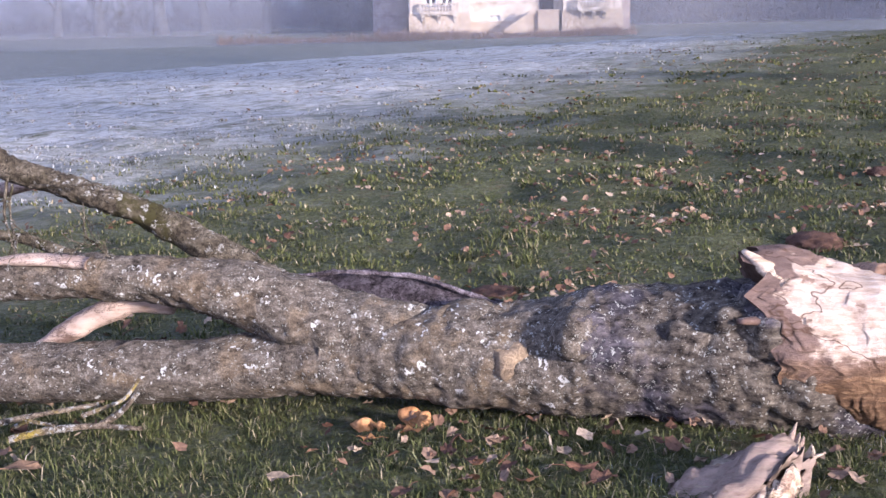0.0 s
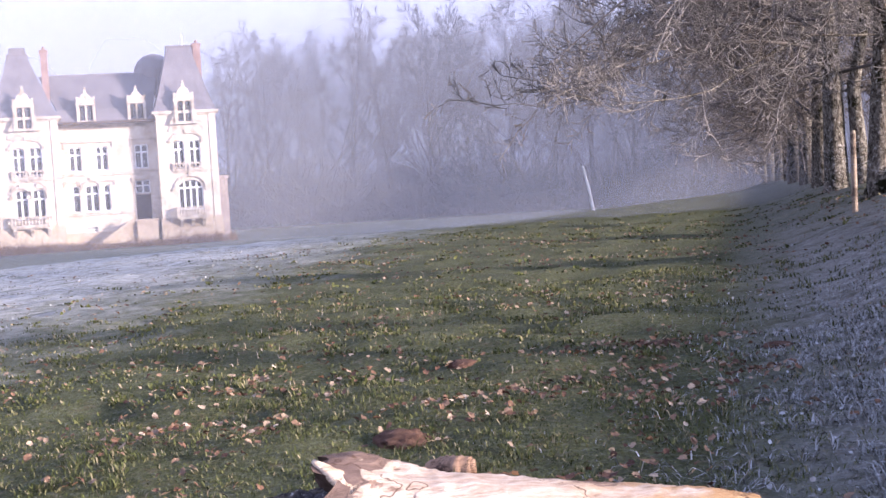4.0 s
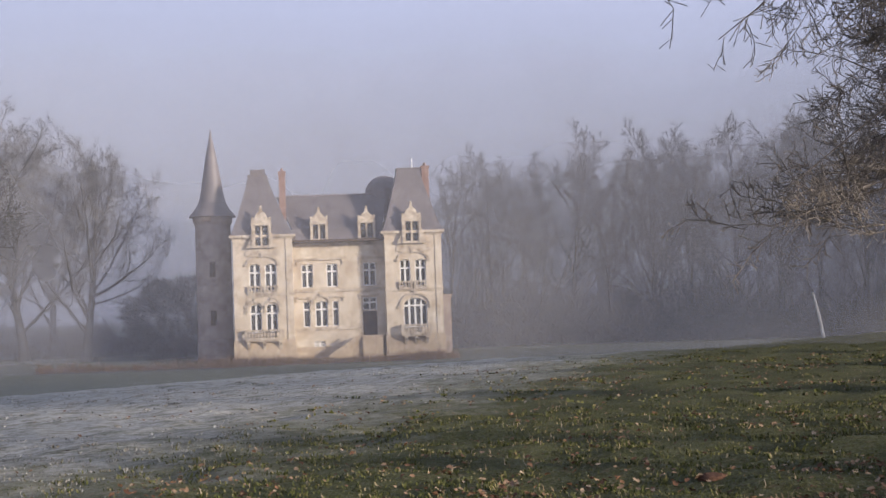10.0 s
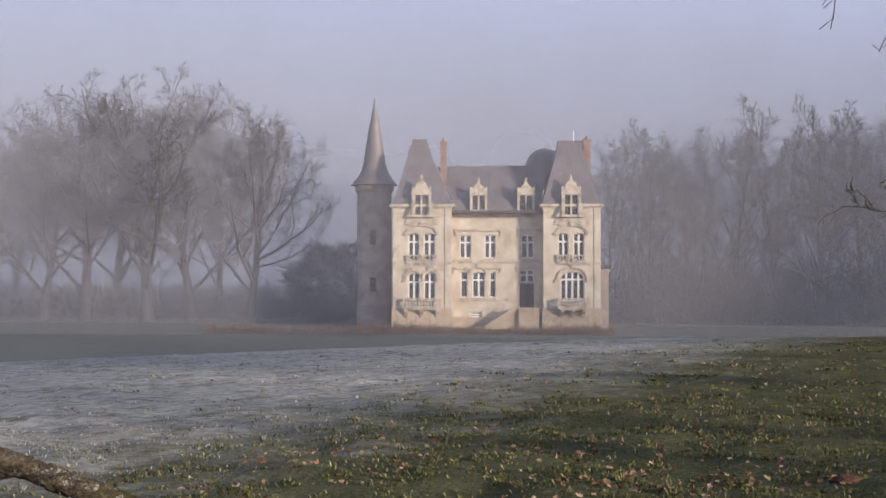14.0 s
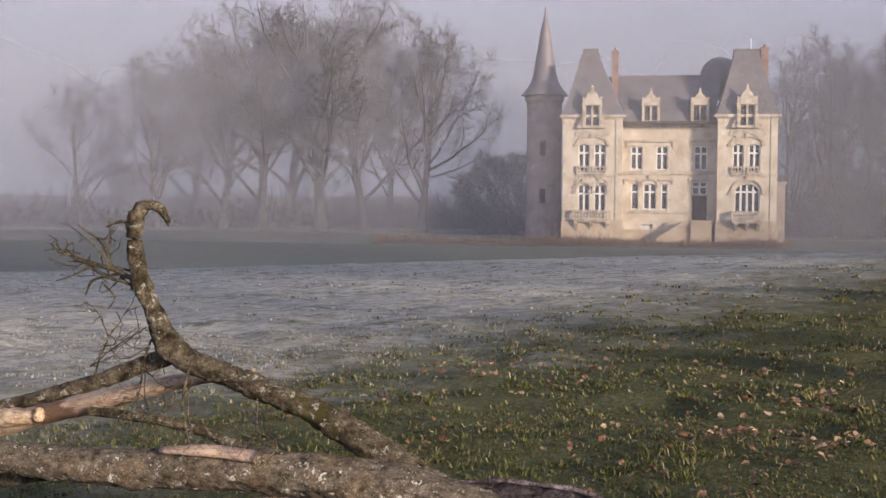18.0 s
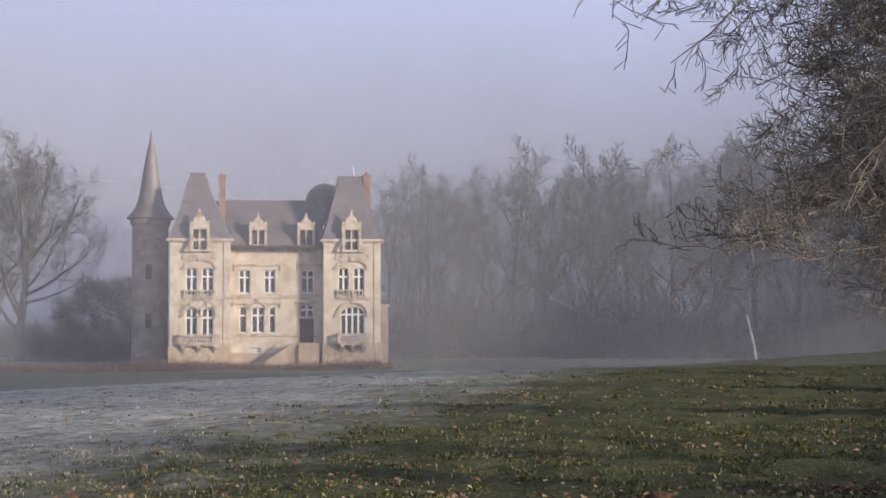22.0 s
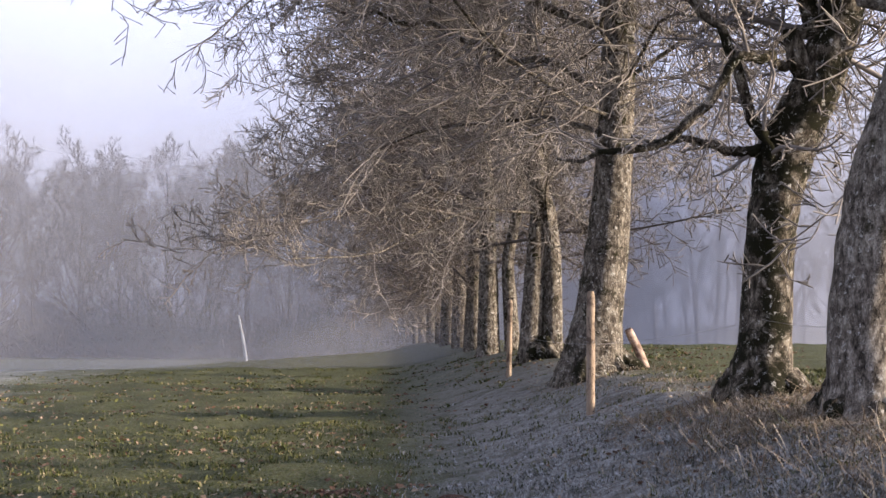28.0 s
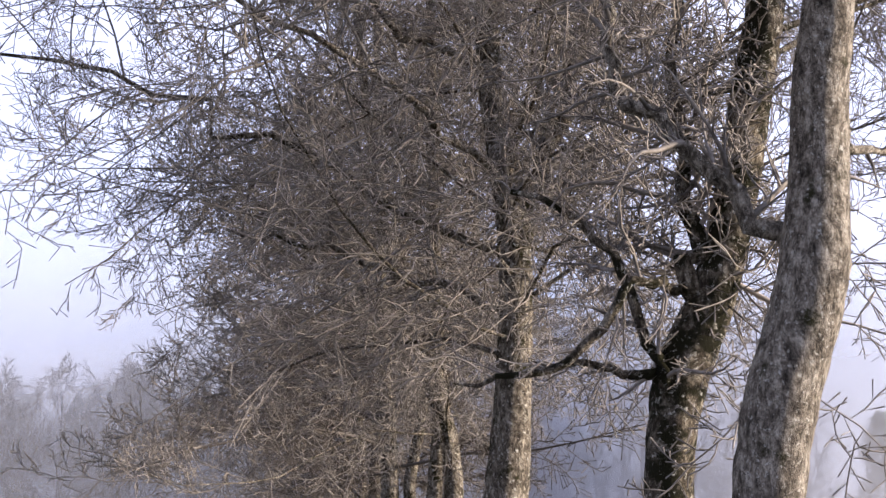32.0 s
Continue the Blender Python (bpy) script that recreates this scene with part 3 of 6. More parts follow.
# the third, stout and upright
planted("avenue_tree", "stout upright old tree with a flared mossy base", (12.0, 16.0), 23,
        [([(11.95, 16.04, 0.6), (11.97, 16.02, 1.1), (12.04, 15.97, 1.71), (12.15, 15.89, 2.75), (12.22, 15.83, 3.9), (12.27, 15.78, 5.23), (12.3, 15.8, 6.3), (12.0, 16.08, 9.5), (11.9, 16.1, 20.0)],
          [0.66, 0.48, 0.37, 0.33, 0.29, 0.265, 0.25, 0.2, 0.06], 0.19, 48, 8.8)],
        [([(12.25, 15.85, 6.2), (10.6, 16.9, 7.0), (8.6, 18.2, 8.3), (6.6, 19.8, 9.2), (3.2, 22.4, 10.4)], [0.075, 0.064, 0.05, 0.036, 0.018]),
         ([(12.1, 15.95, 8.6), (10.4, 16.6, 10.2), (8.2, 17.6, 11.8), (5.8, 19.2, 12.4), (2.9, 21.4, 12.6)], [0.075, 0.064, 0.05, 0.035, 0.018]),
         ([(12.25, 15.85, 5.3), (10.8, 17.0, 5.9), (9.6, 17.9, 6.4), (8.6, 18.7, 6.7)], [0.065, 0.052, 0.038, 0.018]),
         ([(12.2, 15.9, 7.4), (10.2, 15.6, 8.3), (8.0, 15.9, 9.4), (5.9, 16.6, 9.8), (3.2, 17.8, 10.2)], [0.07, 0.06, 0.045, 0.03, 0.016]),
         ([(12.3, 15.8, 6.0), (12.55, 15.62, 7.0), (12.85, 15.4, 8.0), (13.25, 15.1, 9.6), (13.6, 14.9, 12.0)], [0.16, 0.14, 0.125, 0.11, 0.06])], AVENUE_MID, split=2)
# the fourth: two stems from one root
planted("avenue_tree", "twin-stemmed old tree of the avenue", (15.35, 22.2), 24,
        [([(15.2, 22.3, 0.5), (15.16, 22.35, 1.08), (15.25, 22.29, 2.9), (15.32, 22.24, 4.09), (15.2, 22.3, 7.0), (15.1, 22.2, 13), (15.0, 22.2, 19.5)], [0.34, 0.25, 0.2, 0.18, 0.16, 0.11, 0.04], 0.17, 30, 8.0),
         ([(15.5, 22.1, 0.5), (15.54, 22.08, 1.08), (15.54, 22.08, 2.91), (15.44, 22.15, 3.97), (15.1, 22.4, 5.2), (14.4, 22.9, 8.0), (13.9, 23.2, 12), (13.6, 23.3, 17.5)], [0.32, 0.22, 0.19, 0.19, 0.16, 0.12, 0.09, 0.04], 0.18, 28, 8.0)], [], AVENUE_MID, split=2)
planted("avenue_tree", "old tree of the avenue with a leaning second stem", (18.4, 28.6), 25,
        [([(18.2, 28.7, 0.4), (18.22, 28.72, 1.0), (18.21, 28.73, 3.23), (18.18, 28.74, 4.42), (18.0, 28.8, 8.0), (17.9, 28.9, 13), (17.8, 28.9, 20)], [0.42, 0.3, 0.24, 0.21, 0.17, 0.12, 0.04], 0.14, 38, 6.6),
         ([(18.8, 28.35, 0.4), (18.75, 28.37, 1.0), (18.62, 28.46, 3.23), (18.87, 28.29, 4.73), (19.2, 28.1, 8.0), (19.4, 28.0, 15)], [0.32, 0.21, 0.16, 0.135, 0.1, 0.03], 0.25, 12, 6.5)], [], AVENUE_FAR, (14, 7, 3, 3), twig=DARKTWIG)
kinds = [tree_meshes(s, AVENUE_FAR, h, r, ln, sides=(12, 6, 3, 3), split=1, dome=(9.5, 9.0, 9.5)) for s, h, r, ln in ((11, 18.5, 0.27, (0, 0, 1)), (12, 20.0, 0.31, (0.04, 0, 1)), (13, 19.0, 0.25, (-0.05, 0.05, 1)))]
for x, y, k, turn in ((21.6, 34.8, 2, 300), (23.9, 39.3, 0, 40), (26.6, 44.6, 1, 150), (29.4, 50.0, 2, 260), (32.4, 56.0, 0, 20), (35.6, 62.5, 1, 100), (39.4, 70.0, 2, 200)):
    tree("avenue_tree", "old bare tree farther along the avenue", (x, y), kinds[k], turn, 1.0 if y < 45 else 0.85 if y < 60 else 0.66, twig=DARKTWIG, group="trees of the avenue")

# flared, mossy roots at the feet of the nearest trees
def roots(parent, at, spread, high, count, seed):
    rng = np.random.default_rng(seed)
    for i in range(count):
        a = 6.283 * (i + rng.uniform(0.15, 0.85)) / count
        c, sn, k = math.cos(a), math.sin(a), spread * rng.uniform(0.8, 1.25)
        o = parent.location
        end = land_z(at[0] + c * k, at[1] + sn * k) - o.z
        line = [(c * k * 0.26, sn * k * 0.26, high), (c * k * 0.42, sn * k * 0.42, high * 0.5), (c * k * 0.75, sn * k * 0.75, end * 0.6 + 0.09), (c * k, sn * k, end - 0.05)]
        child("root", gnarled(line, [0.10, 0.14, 0.12, 0.06], 14, 12, 0.3, 6.0, seed * 7 + i), MOSSY, parent)


avenue = [o for o in bpy.data.objects if o.name.startswith("avenue_tree")]
for o, spread, high in ((avenue[0], 0.52, 0.42), (avenue[1], 0.56, 0.45), (avenue[2], 0.8, 0.6), (avenue[3], 0.65, 0.5)):
    roots(o, (o.location.x, o.location.y), spread * 0.82, high, 7, 3 + avenue.index(o))

# far wood beyond the house, in three ranks, taller towards the avenue
woods = [tree_meshes(sd, WOOD, h, r, sides=(7, 4, 3, 3), dome=dm) for sd, h, r, dm in
         ((31, 16, 0.30, (12.0, 6.4, 10.0)), (32, 18, 0.32, (12.5, 5.6, 11.0)), (33, 14, 0.27, (11.0, 6.2, 9.4)), (34, 17, 0.3, (12.0, 5.2, 10.6)))]
rng = np.random.default_rng(5)
for i in range(57):
    az = radians(5.6 + 34 * (i + 0.5) / 57)
    d = (129, 142, 157)[i % 3] + rng.uniform(-3, 6)
    k = 0.88 + 0.17 * min(1.0, max(0.0, (math.degrees(az) - 6) / 15)) + rng.uniform(-0.09, 0.07) + (0.08, 0.0, 0.1)[i % 3]
    x, y = d * math.sin(az), d * math.cos(az)
    tree("wood_tree", "tall bare tree of the misty wood", (x, y), woods[i % 4], rng.uniform(0, 360), k, FARTWIG, FARTWIG, group="trees of the far wood")
# slender wood behind the avenue, across the field
slim = [tree_meshes(sd, dict(WOOD, count=[16, 7, 7], reach=5.0), h, r, sides=(7, 4, 3, 3), dome=dm) for sd, h, r, dm in ((35, 15, 0.17, (10.0, 3.6, 7.5)), (36, 16, 0.2, (10.5, 3.2, 8.0)))]
for i in range(26):
    az = radians(34.5 + 15.0 * (i + rng.uniform(0.1, 0.9)) / 26)
    d = (90, 101, 114)[i % 3] + rng.uniform(-4, 4)
    x, y = d * math.sin(az), d * math.cos(az)
    tree("wood_tree", "slender bare tree of the wood across the field", (x, y), slim[i % 2], rng.uniform(0, 360), rng.uniform(0.72, 0.95), FARTWIG, FARTWIG, group="trees across the field")
for az, d, k, turn, sc in ((51.1, 83, 0, 30, 0.62), (49.3, 88, 1, 200, 0.7), (56.5, 92, 1, 80, 0.75)):
    a = radians(az)
    tree("field_tree", "slim bare tree standing in the open field", (d * math.sin(a), d * math.cos(a)), slim[k], turn, sc, FARTWIG, FARTWIG, group="trees in the field")
parks = [tree_meshes(sd, PARK, h, r, ln, sides=(8, 5, 3, 3, 3), dome=dm) for sd, h, r, ln, dm in
         ((41, 13, 0.42, (0, 0, 1), (11.0, 7.6, 9.6)), (42, 13, 0.36, (0.08, 0, 1), (11.0, 6.8, 8.6)), (43, 12, 0.3, (-0.06, 0, 1), (10.0, 6.2, 8.0)))]
for az, d, k, sc, turn in ((-24.6, 133, 2, 0.85, 10), (-21.4, 128, 2, 0.98, 40), (-18.6, 130, 1, 1.16, 90), (-16.9, 127, 0, 1.2, 200), (-14.3, 126, 0, 1.32, 330), (-12.4, 131, 1, 1.28, 250), (-9.9, 126, 1, 1.16, 0), (-15.6, 141, 0, 1.3, 120), (-11.2, 143, 2, 1.35, 80), (-19.9, 143, 1, 1.1, 30)):
    a = radians(az)
    tree("park_tree", "broad bare tree in the misty park", (d * math.sin(a), d * math.cos(a)), parks[k], turn, sc, FARTWIG, FARTWIG, group="trees of the park")


def thicket(name, label, seed, arcs, count, tall, thick, material_):
    """Undergrowth: countless thin stems and sprays, as one piece of stuff."""
    rng = np.random.default_rng(seed)
    lines = []
    for i in range(count):
        r0, r1, a0, a1 = arcs[i % len(arcs)]
        r, a = rng.uniform(r0, r1), radians(rng.uniform(a0, a1))
        x, y = r * math.sin(a), r * math.cos(a)
        h = tall * rng.uniform(0.25, 1.0) * (0.7 + 0.3 * math.sin(a * 41 + r * 0.6))
        z = land_z(x, y) + rng.uniform(-0.1, 0.75) * h * 0.8
        p = np.array([x, y, z])
        dvec = rng.normal(0, 0.55, 3) + np.array([0, 0, 0.6])
        lines.append((np.array([p, p + dvec * h * 0.45]), np.array([thick, thick * 0.4]) * rng.uniform(0.6, 1.4)))
    v, f = tubes(lines, 3)
    me = mesh_from(name, v, f, True)
    me.materials.append(material_)
    return tagged(new(name, me), label, "undergrowth", kind="stuff")


BRUSH = surface("dark_undergrowth", (0.055, 0.055, 0.05), (0.10, 0.098, 0.09), 0.2, 2.0, 0.95, 0.0)
RUSTY = surface("rusty_dry_herbs", (0.14, 0.085, 0.05), (0.24, 0.16, 0.10), 0.6, 4.0, 0.95, 0.0)
thicket("undergrowth", "dark undergrowth at the foot of the wood", 7, ((126, 130, 6.2, 38), (141, 145, 6.0, 38), (158, 164, 5.8, 42)), 21000, 9.0, 0.10, BRUSH)
thicket("undergrowth", "dark hedge behind the park trees", 8, ((136, 142, -34, -4.5), (150, 158, -34, -4.0)), 12000, 5.0, 0.06, BRUSH)
thicket("dry_herbs", "low rusty herbs below the house terrace", 9, ((98, 104, -12, 6.2), (99, 101, -5, 5.5)), 9000, 0.9, 0.035, RUSTY)
# a dark yew beside the tower
yew = thing("yew_tree", "dark broad yew in the mist beside the round tower", "tree", (-14.0, 127.5, land_z(-14.0, 127.5)))
rng = np.random.default_rng(12)
lines = []
for i in range(5200):
    q = unit(rng.normal(0, 1, 3))
    p = q * np.array([4.3, 3.2, 3.9]) * rng.uniform(0.7, 1.05) * (1 + 0.16 * math.sin(q[0] * 7 + q[2] * 5) + 0.12 * math.sin(q[1] * 11 + q[0] * 13)) + np.array([0, 0, 3.6])
    lines.append((np.array([p, p + (q + rng.normal(0, 0.5, 3)) * 0.4]), np.array([0.08, 0.02])))
v, f = tubes(lines, 3)
child("crown", mesh_from("crown", v, f, True), surface("yew_foliage", (0.03, 0.038, 0.026), (0.055, 0.065, 0.045), 0.6, 5.0, 0.9, 0.0), yew)
v, f = tubes([([(0, 0, -0.3), (0, 0, 1.0), (0.1, 0, 2.4)], [0.3, 0.22, 0.15])], 8)
child("trunk", mesh_from("trunk", v, f, True), BARK, yew)
# dark ivy-clad tree across the field
ivy = thing("ivy_tree", "dark ivy-clad tree across the field", "tree", (68.2, 50.6, land_z(68.2, 50.6)))
lines = []
for i in range(4200):
    h = rng.uniform(0.03, 1.0)
    t, wide = rng.uniform(0, 6.28), 2.9 * (1 - h) ** 0.6 * (1 + 0.35 * math.sin(h * 17)) * rng.uniform(0.3, 1.0)
    p = np.array([wide * math.cos(t), wide * math.sin(t), 10.4 * h])
    lines.append((np.array([p, p + rng.normal(0, 0.16, 3) + np.array([math.cos(t), math.sin(t), 0.2]) * 0.14]), np.array([0.05, 0.012])))
v, f = tubes(lines, 3)
child("foliage", mesh_from("foliage", v, f, True), yew.children[0].data.materials[0], ivy)
v, f = tubes([smooth_line([(0, 0, -0.3), (0, 0, 1.5), (0.1, 0, 6.0), (0, 0, 10.6)], [0.24, 0.18, 0.1, 0.03], 10)], 8)
child("trunk", mesh_from("trunk", v, f, True), BARK, ivy)
# pale broken birch at the wood's edge
birch = thing("birch_stem", "broken leaning white birch stem", "tree trunk", (33.7, 83.5, land_z(33.7, 83.5)))
z0 = land_z(33.7, 83.5)
v, f = tubes([smooth_line([(0, 0, -1.0), (0, 0, -1.6 - z0), (-0.25, 0.1, 0.2 - z0), (-0.6, 0.2, 1.95 - z0)], [0.13, 0.12, 0.10, 0.06], 12)], 8, 0.06, rng)
child("stem", mesh_from("stem", v, f, True), surface("birch_bark", (0.46, 0.44, 0.42), (0.82, 0.80, 0.76), 3.0, 9.0, 0.8, 0.2), birch)
# ---------------------------------------------------------------- country house
STONE = surface("pale_limestone", (0.47, 0.38, 0.28), (0.78, 0.70, 0.575), 0.6, 7.0, 0.85, 0.25)
CARVED = surface("carved_limestone", (0.33, 0.26, 0.19), (0.72, 0.64, 0.52), 1.6, 9.0, 0.85, 0.25)
PLINTH = surface("weathered_plinth_stone", (0.40, 0.30, 0.21), (0.60, 0.50, 0.37), 0.7, 6.0, 0.9, 0.3)
# reddish-grey rubble; the shade of tower and annex is put into its colour
SHADED_RUBBLE = surface("shaded_rubble_masonry", (0.26, 0.21, 0.19), (0.42, 0.36, 0.32), 1.1, 5.0, 0.9, 0.4)
SLATE = surface("roof_slate", (0.125, 0.108, 0.112), (0.21, 0.185, 0.187), 0.7, 9.0, 0.5, 0.3)
BRICK = surface("chimney_brick", (0.20, 0.125, 0.105), (0.32, 0.22, 0.19), 1.4, 10.0, 0.9, 0.3)
WHITE = surface("white_window_paint", (0.74, 0.73, 0.70), (0.86, 0.85, 0.82), 2.0, 12.0, 0.5, 0.0)
CURTAIN = surface("white_lace_curtain", (0.62, 0.60, 0.57), (0.80, 0.78, 0.75), 3.0, 25.0, 0.95, 0.0)
OAK = surface("dark_oak_door", (0.06, 0.045, 0.035), (0.12, 0.085, 0.06), 2.0, 14.0, 0.6, 0.2)
GLASS, gn, gl, gb = material("window_glass", 0.06)
gb.inputs["Base Color"].default_value = (0.34, 0.34, 0.33, 1)
gb.inputs["Transmission Weight"].default_value = 0.85
gb.inputs["IOR"].default_value = 1.45

house = thing("country_house", "pale stone country house with slate roofs and round tower", "house", (-6.94, 110.0, -2.12))


def pierced(bm, x0, x1, y0, y1, z0, z1, holes):
    """A wall slab with rectangular openings (x0, x1, z0, z1) right through it."""
    xs = sorted({x0, x1, *(h[i] for h in holes for i in (0, 1))})
    zs = sorted({z0, z1, *(h[i] for h in holes for i in (2, 3))})

    def solid(i, k):
        if not (0 <= i < len(xs) - 1 and 0 <= k < len(zs) - 1):
            return False
        cx, cz = (xs[i] + xs[i + 1]) / 2, (zs[k] + zs[k + 1]) / 2
        return not any(h[0] < cx < h[1] and h[2] < cz < h[3] for h in holes)

    def quad(*ps):
        bm.faces.new([bm.verts.new(p) for p in ps])

    for i in range(len(xs) - 1):
        for k in range(len(zs) - 1):
            if not solid(i, k):
                continue
            a, b, c, d = xs[i], xs[i + 1], zs[k], zs[k + 1]
            quad((a, y0, c), (b, y0, c), (b, y0, d), (a, y0, d))
            quad((b, y1, c), (a, y1, c), (a, y1, d), (b, y1, d))
            if not solid(i - 1, k):
                quad((a, y1, c), (a, y0, c), (a, y0, d), (a, y1, d))
            if not solid(i + 1, k):
                quad((b, y0, c), (b, y1, c), (b, y1, d), (b, y0, d))
            if not solid(i, k - 1):
                quad((a, y1, c), (b, y1, c), (b, y0, c), (a, y0, c))
            if not solid(i, k + 1):
                quad((a, y0, d), (b, y0, d), (b, y1, d), (a, y1, d))
    return bm


def prism(bm, outline, y0, y1):
    """An outline in x, z (counter-clockwise from the front) drawn back from y0 to y1."""
    a = [bm.verts.new((x, y0, z)) for x, z in outline]
    b = [bm.verts.new((x, y1, z)) for x, z in outline]
    bm.faces.new(a)
    bm.faces.new(b[::-1])
    n = len(a)
    for i in range(n):
        j = (i + 1) % n
        bm.faces.new((a[j], a[i], b[i], b[j]))
    return bm


def arc(cx, cz, rx, rz, a0, a1, n):
    return [(cx + rx * math.cos(radians(a0 + (a1 - a0) * i / n)), cz + rz * math.sin(radians(a0 + (a1 - a0) * i / n))) for i in range(n + 1)]


def spandrels(bm, x0, x1, zs, zt, y0, y1):
    """Fills the two upper corners of an opening, to leave a round head."""
    cx, r = (x0 + x1) / 2, (x1 - x0) / 2
    prism(bm, [(x0, zs), *arc(cx, zs, r, zt - zs, 180, 90, 8), (x0, zt)][::-1], y0, y1)
    prism(bm, [(x1, zs), *arc(cx, zs, r, zt - zs, 0, 90, 8), (x1, zt)], y0, y1)
    return bm


def loft(rings):
    bm = bmesh.new()
    vs = [[bm.verts.new(p) for p in r] for r in rings]
    for a, b in zip(vs, vs[1:]):
        for i in range(len(a)):
            j = (i + 1) % len(a)
            bm.faces.new((a[i], a[j], b[j], b[i]))
    bm.faces.new(vs[-1])
    bm.faces.new(vs[0][::-1])
    return bm


def oblong(x0, x1, y0, y1, z):
    return [(x0, y0, z), (x1, y0, z), (x1, y1, z), (x0, y1, z)]


def window(x0, x1, z0, z1, y, lights=2, transom=0.68, name="window", white=True, parent=None):
    """A casement window: white frame with mullions and a transom, and its panes."""
    w = part(name, boxes((x0, x1, y + 0.12, y + 0.15, z0, z0 + 0.05)), CARVED, parent or house)
    t = 0.09
    bm = boxes((x0, x0 + t, y, y + 0.07, z0, z1), (x1 - t, x1, y, y + 0.07, z0, z1), (x0 + t, x1 - t, y, y + 0.07, z0, z0 + t), (x0 + t, x1 - t, y, y + 0.07, z1 - t, z1))
    zt = z0 + (z1 - z0) * transom
    box(bm, x0 + t, x1 - t, y - 0.01, y + 0.075, zt - 0.075, zt + 0.075)
    for i in range(1, lights):
        cx = x0 + (x1 - x0) * i / lights
        box(bm, cx - 0.085, cx + 0.085, y - 0.02, y + 0.08, z0 + t, z1 - t)
    part("window_frame", bm, WHITE if white else CARVED, w)
    for i in range(lights):
        a, b = x0 + (x1 - x0) * i / lights, x0 + (x1 - x0) * (i + 1) / lights
        for c, d in ((z0, zt), (zt, z1)):
            part("pane", boxes((a + 0.06, b - 0.06, y + 0.03, y + 0.04, c + 0.05, d - 0.05)), GLASS, w)
    return w


def hood(x0, x1, z, y, drop=0.28):
    """A moulded drip stone with short turned-down ends."""
    part("hood_mould", boxes((x0, x1, y - 0.16, y + 0.02, z, z + 0.16), (x0, x0 + 0.14, y - 0.12, y + 0.02, z - drop, z), (x1 - 0.14, x1, y - 0.12, y + 0.02, z - drop, z)), CARVED, house)


def arch_hood(cx, zs, rx, rz, y, thick=0.17, depth=0.15):
    o, i = arc(cx, zs, rx + thick, rz + thick, 0, 180, 14), arc(cx, zs, rx, rz, 180, 0, 14)
    bm = prism(bmesh.new(), o + i, y - depth, y + 0.02)
    box(bm, cx - rx - thick - 0.15, cx - rx - 0.02, y - depth, y + 0.02, zs - 0.22, zs)
    box(bm, cx + rx + 0.02, cx + rx + thick + 0.15, y - depth, y + 0.02, zs - 0.22, zs)
    box(bm, cx - 0.12, cx + 0.12, y - depth - 0.06, y + 0.02, zs + rz - 0.02, zs + rz + 0.34)
    part("arch_moulding", bm, CARVED, house)


def baluster_mesh(h):
    prof = [(0.06, 0), (0.06, 0.08), (0.035, 0.14), (0.075, 0.36), (0.035, 0.72), (0.055, 0.88), (0.055, 1.0)]
    bm = loft([[(r * math.cos(a), r * math.sin(a), z * h) for a in np.arange(7) * 2 * math.pi / 7] for r, z in prof])
    me = bpy.data.meshes.new("baluster")
    bm.to_mesh(me)
    bm.free()
    me.materials.append(CARVED)
    return me


def balcony(x0, x1, y, z, h, depth, consoles, bow=False):
    b = part("balcony", boxes((x0, x1, y - depth, y + 0.02, z - 0.16, z), (x0 + 0.1, x1 - 0.1, y - depth + 0.1, y + 0.02, z - 0.28, z - 0.16)), CARVED, house)
    part("rail", boxes((x0, x1, y - depth, y - depth + 0.16, z + h - 0.12, z + h), (x0, x0 + 0.16, y - depth + 0.16, y, z + h - 0.12, z + h), (x1 - 0.16, x1, y - depth + 0.16, y, z + h - 0.12, z + h)), CARVED, b)
    for cx in (x0 + 0.09, x1 - 0.09):
        part("pier", boxes((cx - 0.09, cx + 0.09, y - depth, y - depth + 0.17, z, z + h - 0.12)), CARVED, b)
    me = baluster_mesh(h - 0.12)
    n = max(3, int((x1 - x0 - 0.4) / 0.24))
    for i in range(n):
        o = child("baluster", me, None, b)
        o.location = (x0 + 0.32 + (x1 - x0 - 0.64) * i / (n - 1), y - depth + 0.08, z)
    for cx in consoles:
        prof = [(0.0, -0.28), (-depth + 0.1, -0.28), (-depth + 0.12, -0.42), (-depth * 0.45, -0.62), (-0.14, -0.95), (0.0, -0.98)]
        bm = bmesh.new()
        a = [bm.verts.new((cx - 0.14, y + p, z + q)) for p, q in prof]
        c = [bm.verts.new((cx + 0.14, y + p, z + q)) for p, q in prof]
        bm.faces.new(a)
        bm.faces.new(c[::-1])
        for i in range(len(a)):
            j = (i + 1) % len(a)
            bm.faces.new((a[j], a[i], c[i], c[j]))
        part("console", bm, CARVED, b)


